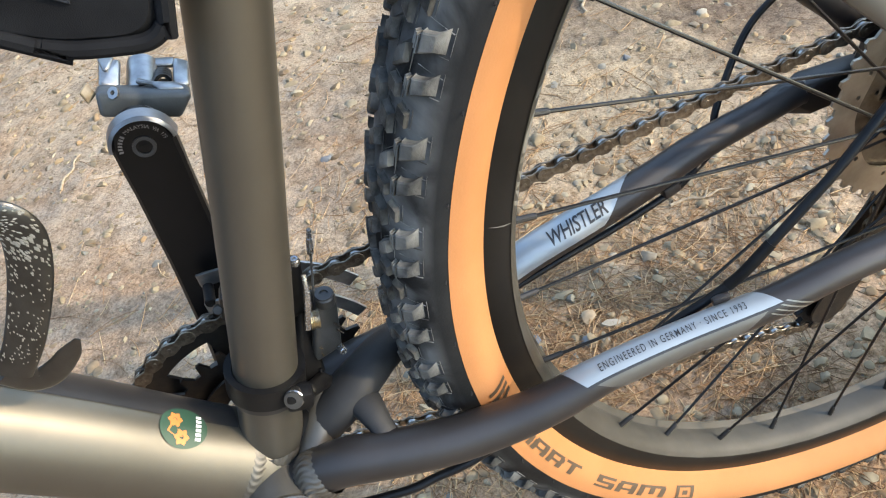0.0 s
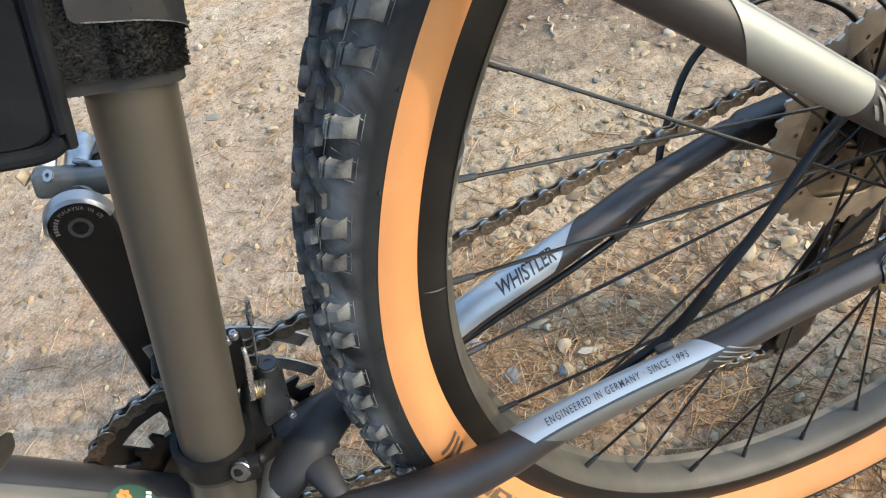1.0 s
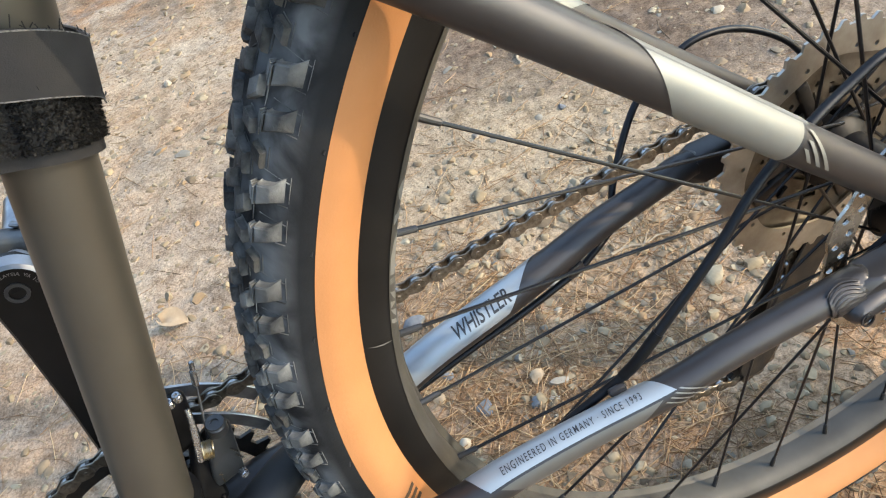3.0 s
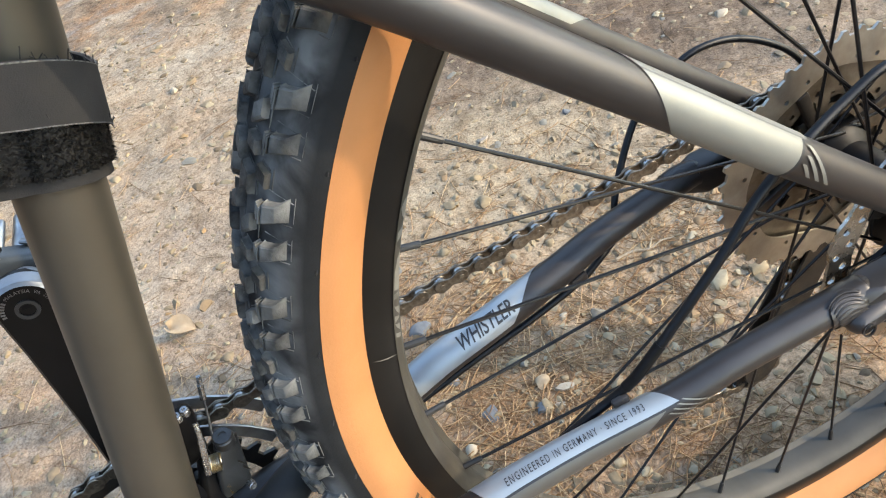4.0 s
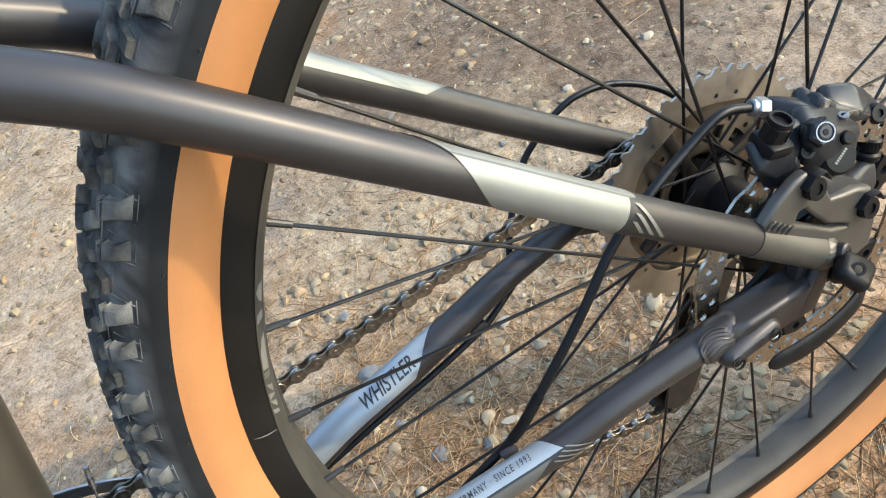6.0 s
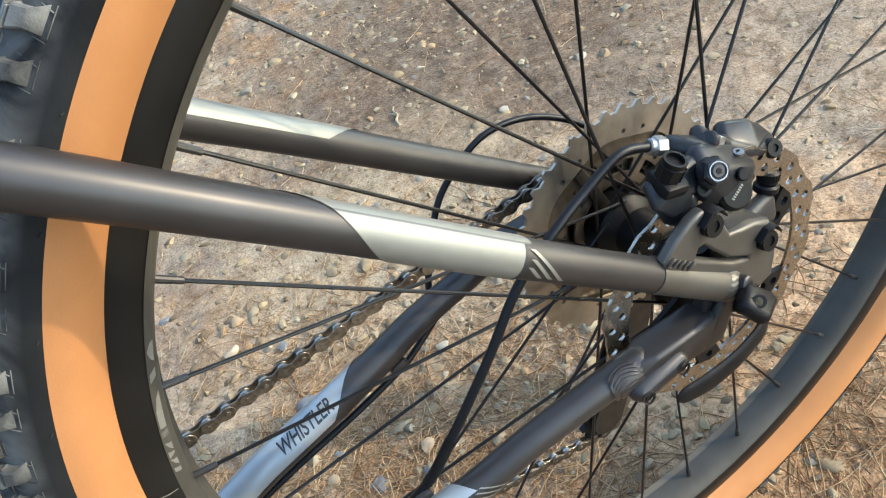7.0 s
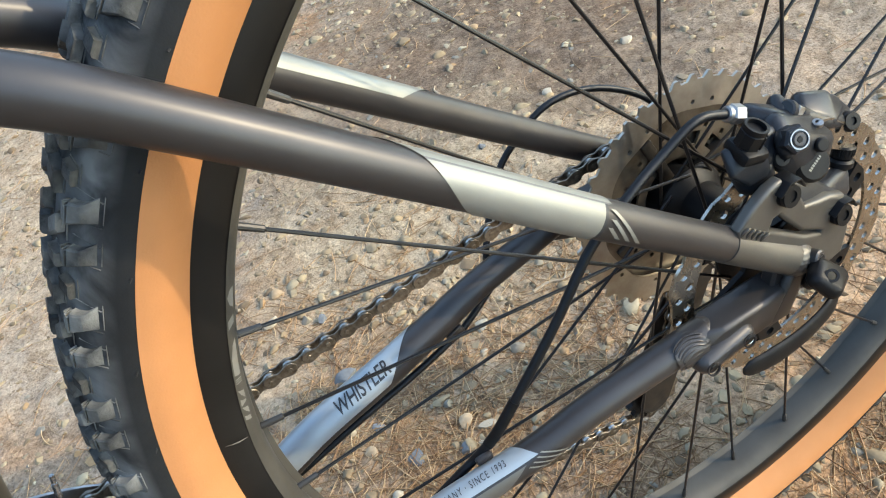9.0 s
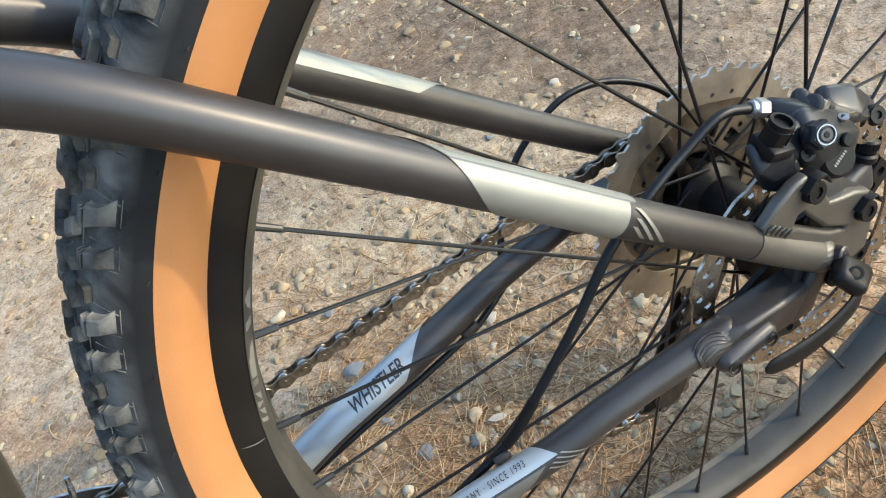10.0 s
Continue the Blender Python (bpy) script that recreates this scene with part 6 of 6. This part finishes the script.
def bag_outline(k=0.0):
    pts = rounded([(-0.3875, 0.2165), (-0.3380, 0.3500), (-0.5200, 0.4300), (-0.5950, 0.3750), (-0.4180, 0.2255)], 0.011)
    c = np.mean(pts, axis=0)
    return [tuple(np.array(p) + (c - p) * k) for p in pts]
g = Geo()
plate(g, bag_outline(), -0.0300, 0.0260, bevel=0.006)
frame_bag = tagged(new("frame_bag", g.mesh("frame_bag")), "black fabric frame bag with grey patches strapped to the tubes", "bag")
frame_bag.data.materials.append(FABRIC)
frame_bag.matrix_world = bag_m
g = Geo()
o = [np.array((x, -0.0290, z)) for x, z in bag_outline(0.006)]
sweep(g, spline(o + [o[0]], 2), 0.0030, 10, True, (0, 1, 0))
part("piping", g, FABRIC, frame_bag, "stitched black edge piping")
g = Geo()
BAG0, ALONG, ACROSS = np.array((-0.4060, 0.2320)), unit((-0.774, 0.633)), unit((0.45, 0.89))
for s0, s1, h0, h1, lean in ((0.004, 0.016, 0.004, 0.040, 0.012), (0.030, 0.040, 0.004, 0.055, 0.0), (0.052, 0.066, 0.004, 0.060, 0.0), (0.088, 0.104, 0.004, 0.060, -0.004)):
    plate(g, [tuple(BAG0 + ALONG * a_ + ACROSS * b_) for a_, b_ in ((s0, h0), (s1, h0), (s1 + lean, h1), (s0 + lean, h1))], -0.0312, -0.0299, bevel=0.0003)
part("patch", g, FABRIC_GREY, frame_bag, "grey fabric patches")

strap_u = [(-0.034, -0.0200)] + [(-0.016, -0.0198)] + [(0.0192 * math.cos(t), 0.0192 * math.sin(t)) for t in np.radians(np.linspace(-105, 105, 18))] + [(-0.016, 0.0198), (-0.034, 0.0200)]


def ribbon(s0, s1, path_uv, grow=0.0, thick=0.0016, drop=0.0, corner=0.0, n=5):
    """A band round the seat tube between two heights. drop: how much lower it runs on the near side; corner: radius at its free end."""
    g = Geo()
    uv = np.array(path_uv)
    uv = np.array(spline([(a, b, 0) for a, b in uv], 2))[:, :2]
    d = np.gradient(uv, axis=0)
    nrm = np.stack([d[:, 1], -d[:, 0]], axis=1) / np.linalg.norm(d, axis=1)[:, None]
    rows = []
    for i, p in enumerate(uv):
        sec = []
        lo = s0 - drop * max(0, -p[1]) / 0.022
        hi = s1 - drop * max(0, -p[1]) / 0.022
        run = np.linalg.norm(uv[:i + 1][1:] - uv[:i + 1][:-1], axis=1).sum()
        if corner and run < corner:
            inset = corner - math.sqrt(max(0.0, corner ** 2 - (corner - run) ** 2))
            lo, hi = lo + inset, hi - inset
        for s, k in [(lo + (hi - lo) * j / n, grow) for j in range(n + 1)] + [(hi - (hi - lo) * j / n, grow + thick) for j in range(n + 1)]:
            q = p + nrm[i] * k
            sec.append(on_seat(s, q[0], q[1]))
        rows.append(sec)
    return g.grid(rows, close_v=True, cap=True)


strap = tagged(new("strap", ribbon(0.2715, 0.2920, strap_u, -0.0024, 0.0022, -0.006).mesh("strap")), "grey webbing strap with black pile wrapped round the seat tube", "strap")
strap.data.materials.append(STRAPM)
strap.matrix_world = bag_m
pile = ribbon(0.2765, 0.3070, strap_u, 0.0, 0.0014, -0.006)
rng = random.Random(3)
for _ in range(5400):
    i = rng.random() * 0.72
    t = math.radians(-125 + i * 320)
    s = 0.2760 + 0.0270 * rng.random() + 0.006 * max(0, -math.sin(t))
    r = 0.0204
    p = on_seat(s, r * math.cos(t), r * math.sin(t)) if t > math.radians(-100) else on_seat(0.2825 + 0.0260 * rng.random(), -0.030 * rng.random(), -0.0212)
    out = unit(NORMAL * math.cos(t) + np.array((0, math.sin(t), 0)) + np.array([rng.uniform(-0.7, 0.7) for _ in range(3)]))
    q = p + out * rng.uniform(0.0006, 0.0016)
    w = unit(np.cross(out, (0.3, 0.5, 0.8))) * 0.00030
    pile.add([p - w, p + w, q + w, q - w], [(0, 1, 2, 3)])
tagged(part("fuzzy_lining", pile, FLEECE, strap, "black fuzzy loop pile"), kind="stuff")
flap_u = [(-0.0118 + 0.0005 * i, -0.0208 + 0.00006 * i) for i in range(12)] + strap_u[3:]
part("overlap", ribbon(0.2886, 0.3095, flap_u, 0.0018, 0.0016, -0.0138, 0.0025), STRAPM, strap, "dark grey webbing end laid over")
for edge in (0.28855, 0.30915):
    part("edge_binding", ribbon(edge, edge + 0.0004, flap_u[6:], 0.0030, 0.0006, -0.0138, n=1), FRAY, strap, "pale frayed webbing edge")
g = Geo()
rng = random.Random(8)
for _ in range(46):
    t = math.radians(rng.uniform(-80, 40))
    p = on_seat((0.3084 if rng.random() < 0.7 else 0.2888) + 0.0138 * max(0, -math.sin(t)), 0.0222 * math.cos(t), 0.0222 * math.sin(t))
    q = p + np.array([rng.uniform(-0.0015, 0.0015) for _ in range(3)]) + SEAT_DIR * rng.uniform(0.0004, 0.0019) * (1 if rng.random() < 0.8 else -0.5)
    rod(g, p, q, 0.00018, 4)
part("loose_thread", g, STRAPM, strap)
g = Geo()
block(g, on_seat(0.3160, -0.0235, -0.0218), (0.026, 0.0014, 0.012), (NORMAL, (0, 1, 0), SEAT_DIR), 0.0006)
part("tag", g, REDTAG, strap, "orange-red tag")

# ---------------------------------------------------------------- ground
def graded(lo, hi, step, far):
    """Even steps from lo to hi, then wider and wider ones out to far on both sides."""
    mid = list(np.arange(lo, hi, step))
    out, d, x = [], step, hi
    while x < far:
        out.append(x)
        d *= 1.22
        x += d
    back, d, x = [], step, lo - step
    while x > -far:
        back.append(x)
        d *= 1.22
        x -= d
    return np.array(sorted(back) + mid + out)


def height(x, y):
    v = Vector((x * 2.2, y * 2.2, 0.0))
    h = 0.010 * noise.noise(v) + 0.0045 * noise.noise(v * 5.1) + 0.0022 * noise.noise(v * 17.0)
    near = min(1.0, math.hypot(x, y + 0.016) / 0.12)
    return h * near - 0.001


xs, ys = graded(-1.5, 1.3, 0.014, 600), graded(-0.45, 2.4, 0.014, 600)
g = Geo()
rows = np.array([[(x, y, height(x, y) if max(abs(x), abs(y)) < 30 else 0.0) for x in xs] for y in ys])
g.grid(rows)
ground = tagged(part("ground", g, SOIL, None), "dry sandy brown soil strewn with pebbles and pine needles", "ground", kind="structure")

ico = bmesh.new()
bmesh.ops.create_icosphere(ico, subdivisions=1, radius=1)
ico.verts.index_update()
V1, F1 = np.array([v.co[:] for v in ico.verts]), [tuple(v.index for v in f.verts) for f in ico.faces]
ico.free()
ico = bmesh.new()
bmesh.ops.create_icosphere(ico, subdivisions=2, radius=1)
ico.verts.index_update()
V2, F2 = np.array([v.co[:] for v in ico.verts]), [tuple(v.index for v in f.verts) for f in ico.faces]
ico.free()
rs = np.random.RandomState(4)


def pebble(r, coarse):
    v = (V1 if coarse else V2).copy()
    k = rs.uniform(0.65, 1.5, 3)
    k[2] *= 0.55
    for _ in range(3 if coarse else 11):
        d = unit(rs.normal(size=3))
        t = v @ d
        cut = rs.uniform(0.42, 0.90)
        v = v - np.outer(np.maximum(t - cut, 0) * 0.97, d)
    v = v * (1 + (0.12 if coarse else 0.02) * rs.normal(size=(len(v), 1))) * k * r
    a = rs.uniform(0, 6.28)
    c, s = math.cos(a), math.sin(a)
    return v @ np.array(((c, s, 0), (-s, c, 0), (0, 0, 1)))


def spot(y_far=2.6):
    """A place on the ground, thinner with distance."""
    while True:
        y = -0.30 + (y_far + 0.30) * rs.random_sample() ** 1.5
        x = rs.uniform(-1.35, 1.0)
        if noise.noise(Vector((x * 2.4 + 7, y * 2.4, 3.0))) > rs.uniform(-0.55, 0.45):
            return x, y


vs, fs, base = [], [], 0
for i in range(21400):
    x, y = spot()
    r = 0.0013 + 0.0062 * rs.random_sample() ** 2.4
    if i >= 20200:      # stones among the needles round the wheel
        x, y = rs.normal(-0.10, 0.30), rs.normal(0.26, 0.24)
        if y < -0.3:
            continue
        r = 0.0022 + 0.0062 * rs.random_sample() ** 2.0
    elif i >= 18400:      # coarser scatter over the open soil beyond the bicycle
        x, y = rs.uniform(-1.0, 0.9), rs.uniform(0.45, 1.8)
        r = 0.0028 + 0.0085 * rs.random_sample() ** 2.3
    if y > 0.9:
        r *= 1.2
    v = pebble(r, r < 0.0034) + (x, y, height(x, y) + (r * 0.05 if r > 0.003 and math.hypot(x + 0.17, y - 0.22) < 0.42 else -r * (0.08 if i >= 18000 else 0.25)))
    f = F1 if r < 0.0034 else F2
    vs.append(v)
    fs += [tuple(j + base for j in q) for q in f]
    base += len(v)
me = bpy.data.meshes.new("gravel")
me.from_pydata(np.concatenate(vs).tolist(), [], fs)
me.shade_smooth()
me.set_sharp_from_angle(angle=radians(32))
me.materials.append(STONE)
gravel = tagged(new("gravel", me), "pale pebbles and grit scattered over dry soil", "gravel", kind="stuff")

# the larger stones, each a thing of its own
placed = 0
while placed < 270:
    x, y = spot(2.2) if rs.random_sample() < 0.45 else (rs.normal(-0.16, 0.26), rs.normal(0.24, 0.20))
    if math.hypot(x, y) < 0.06 or y < -0.35 or abs(x + 0.16) > 0.9:
        continue
    r = 0.0042 + 0.0076 * rs.random_sample() ** 2.0
    gg = Geo()
    gg.add(pebble(r, False), F2)
    me = gg.mesh("stone", 32)
    me.materials.append(STONE)
    ob = tagged(new("stone", me), "pale rounded stone half sunk in dry soil", "stone", "stones on the ground")
    ob.location = (x, y, height(x, y) + r * (0.0 if math.hypot(x + 0.17, y - 0.22) < 0.42 else -0.12))
    placed += 1

# stones that stand out by their size and colour
PALE = litter_material("pale quartz stone", [(0.0, (0.34, 0.285, 0.205)), (1.0, (0.46, 0.395, 0.300))], 160)
SLATE = litter_material("blue-grey slate stone", [(0.0, (0.145, 0.150, 0.152)), (1.0, (0.22, 0.223, 0.220))], 160)
OCHRE = litter_material("ochre sandstone", [(0.0, (0.33, 0.225, 0.125)), (1.0, (0.42, 0.310, 0.195))], 160)
for x, y, r, mat, label in ((-0.243, 0.500, 0.0095, SLATE, "s"), (-0.306, 0.546, 0.0105, PALE, "p"), (-0.167, 0.229, 0.0092, OCHRE, "o"), (-0.150, 0.210, 0.0085, PALE, "p"), (-0.184, 0.200, 0.0065, SLATE, "s"),
                            (-0.165, 0.193, 0.0052, PALE, "p"), (-0.237, 0.228, 0.0079, SLATE, "s"), (-0.273, 0.197, 0.0090, PALE, "p"), (-0.253, 0.291, 0.0095, SLATE, "s"), (-0.276, 0.265, 0.0062, OCHRE, "o"),
                            (-0.258, 0.382, 0.0131, SLATE, "s"), (-0.281, 0.598, 0.0102, OCHRE, "o"), (-0.100, 0.295, 0.0062, PALE, "p"), (-0.079, 0.331, 0.0085, PALE, "p"), (0.443, 0.683, 0.0103, PALE, "p"),
                            (0.266, 0.664, 0.0120, PALE, "p"), (-0.373, 0.700, 0.0089, SLATE, "s"), (0.112, 0.631, 0.0083, SLATE, "s"), (-0.454, 1.334, 0.0145, PALE, "p")):
    gg = Geo()
    gg.add(pebble(r * 1.15, False), F2)
    me = gg.mesh("stone", 32)
    me.materials.append(mat)
    ob = tagged(new("stone", me), {"s": "blue-grey slate stone lying on dry soil", "p": "pale cream quartz stone lying on dry soil", "o": "ochre sandstone lump lying on dry soil"}[label], "stone", "stones on the ground")
    ob.location = (x, y, height(x, y) + r * 0.15)

# a curled dead leaf, a chip of bark and a few twigs
LEAF = material("dead pale leaf", (0.36, 0.25, 0.15), 0.8, 0, (0.46, 0.35, 0.23), 60, 0.3, 900)
TWIG = material("dry weathered twig", (0.30, 0.225, 0.145), 0.85, 0, (0.42, 0.34, 0.24), 160, 0.4, 900)
BARK = material("flake of pine bark", (0.36, 0.31, 0.25), 0.85, 0, (0.22, 0.16, 0.11), 90, 0.4, 700)


def dead_leaf(x, y, turn, size):
    g = Geo()
    rows = []
    for i in range(13):
        u = i / 12
        w = size * 0.42 * math.sin(math.pi * (0.06 + 0.9 * u)) ** 0.8
        rows.append([(size * (u - 0.5), w * v, 0.004 + 0.010 * abs(v) ** 1.6 * (0.4 + u) + 0.006 * math.sin(3.0 * u) + k) for v, k in
                     [(q, 0.0) for q in np.linspace(-1, 1, 9)] + [(q, 0.0007) for q in np.linspace(1, -1, 9)]])
    g.grid(rows, close_v=True, cap=True)
    ob = tagged(new("dead_leaf", g.mesh("dead_leaf", 50)), "curled pale brown dead leaf lying on the soil", "leaf")
    ob.data.materials.append(LEAF)
    ob.matrix_world = pose(x, y, height(x, y) - 0.0005, 0, 0, turn)


def bark_chip(x, y, turn, size):
    g = Geo()
    plate(g, [(size * math.cos(t) * (0.85 + 0.2 * math.sin(3 * t + 1)), 0.42 * size * math.sin(t) * (0.9 + 0.2 * math.cos(5 * t))) for t in np.radians(np.arange(0, 360, 24))], 0, 0.0035, bevel=0.001)
    ob = tagged(new("bark_chip", g.mesh("bark_chip", 40)), "grey flake of pine bark lying on the soil", "bark")
    ob.data.materials.append(BARK)
    ob.matrix_world = pose(x, y, height(x, y) + 0.003, 84, 0, turn)


def twig(a, b, r, label):
    g = Geo()
    a, b = np.array(a), np.array(b)
    side = np.array((-(b - a)[1], (b - a)[0]))
    path = [(*(a + (b - a) * k + side * q), 0.0) for k, q in ((0, 0), (0.3, 0.05), (0.55, -0.03), (0.8, 0.04), (1, 0))]
    path = spline([(x, y, height(x, y) + r * 0.8) for x, y, _ in path], 5)
    sweep(g, path, np.linspace(r, r * 0.5, len(path)), 8)
    k = len(path) // 2
    sweep(g, [path[k], path[k] + np.array((*(0.18 * side + 0.12 * (b - a)), 0.002))], [r * 0.6, r * 0.35], 6)
    ob = tagged(new("twig", g.mesh("twig")), label, "twig", "twigs on the ground")
    ob.data.materials.append(TWIG)


dead_leaf(-0.550, 0.606, 150, 0.042)
bark_chip(-0.022, 0.660, 20, 0.011)
twig((0.000, 0.330), (0.075, 0.313), 0.0022, "short pale weathered twig lying on the soil")
twig((-0.805, 0.900), (-0.770, 0.985), 0.0026, "thin pale twig lying on the soil")
twig((0.126, 0.790), (0.149, 0.860), 0.0028, "thick pale broken twig lying on the soil")

# pine needles, in pairs, thickest beside the wheel
vs, fs, base = [], [], 0
for i in range(8500):
    if i > 7300:        # a thick drift behind the wheel
        x, y = rs.normal(0.16, 0.13), rs.normal(-0.13, 0.10)
    elif rs.random_sample() < 0.72:
        x, y = rs.normal(-0.18, 0.24), rs.normal(0.22, 0.17)
        if noise.noise(Vector((x * 7, y * 7, 9.0))) < rs.uniform(-0.55, 0.15):
            continue
    else:
        x, y = spot(2.0)
    L, a = rs.uniform(0.018, 0.075), rs.uniform(0, 6.28)
    bend = rs.normal(0, 0.25)
    z0 = height(x, y) + rs.uniform(0.0004, 0.0032)
    tilt = rs.normal(0, 0.06)
    w = rs.uniform(0.00035, 0.00065)
    pts = []
    for k in range(5):
        s = (k / 4 - 0.5) * L
        aa = a + bend * k / 4
        px_, py_ = x + s * math.cos(aa), y + s * math.sin(aa)
        pts.append((px_, py_, max(z0 + tilt * s, height(px_, py_) + 0.0004)))
    pts = np.array(pts)
    side = np.array((-math.sin(a), math.cos(a), 0)) * w
    upv = np.array((0, 0, w * 1.2))
    ring_v = np.concatenate([[p - side, p + side, p + upv] for p in pts])
    vs.append(ring_v)
    for k in range(4):
        for j in range(3):
            q, r_ = base + k * 3 + j, base + k * 3 + (j + 1) % 3
            fs.append((q, r_, r_ + 3, q + 3))
    base += len(ring_v)
me = bpy.data.meshes.new("pine_needles")
me.from_pydata(np.concatenate(vs).tolist(), [], fs)
me.shade_smooth()
me.materials.append(NEEDLE)
tagged(new("pine_needles", me), "dry reddish-brown pine needles lying over the soil", "pine needles", kind="stuff")

# unseen dark woods added far round to dim the low sky, open towards the sun
UNSEEN_WOODS = litter_material("added unseen woods", [(0.0, (0.030, 0.036, 0.020)), (0.5, (0.045, 0.050, 0.030)), (1.0, (0.060, 0.055, 0.036))], 0.9, 0.95)
az = math.atan2(SUN_DIR.y, SUN_DIR.x)
for k in range(2):
    g = Geo()
    a0, a1 = az + radians(62 + 118 * k), az + radians(62 + 118 * (k + 1))
    rows = []
    for i in range(121):
        t = a0 + (a1 - a0) * i / 120
        r = 17 + 2.0 * noise.noise(Vector((3 * math.cos(t), 3 * math.sin(t), 0)))
        h = 7.5 + 3.0 * noise.noise(Vector((9 * math.cos(t), 9 * math.sin(t), 2))) + 1.6 * noise.noise(Vector((40 * math.cos(t), 40 * math.sin(t), 5)))
        rows.append([((r + q) * math.cos(t), (r + q) * math.sin(t), z) for q, z in ((0, -0.2), (0.3, h * 0.5), (1.0, h), (2.5, h * 0.9), (3.0, -0.2))])
    g.grid(rows, cap=True)
    tagged(part("backdrop", g, UNSEEN_WOODS, None), "added ring of dark woods, unseen, far round the bicycle", "woods", kind="structure")
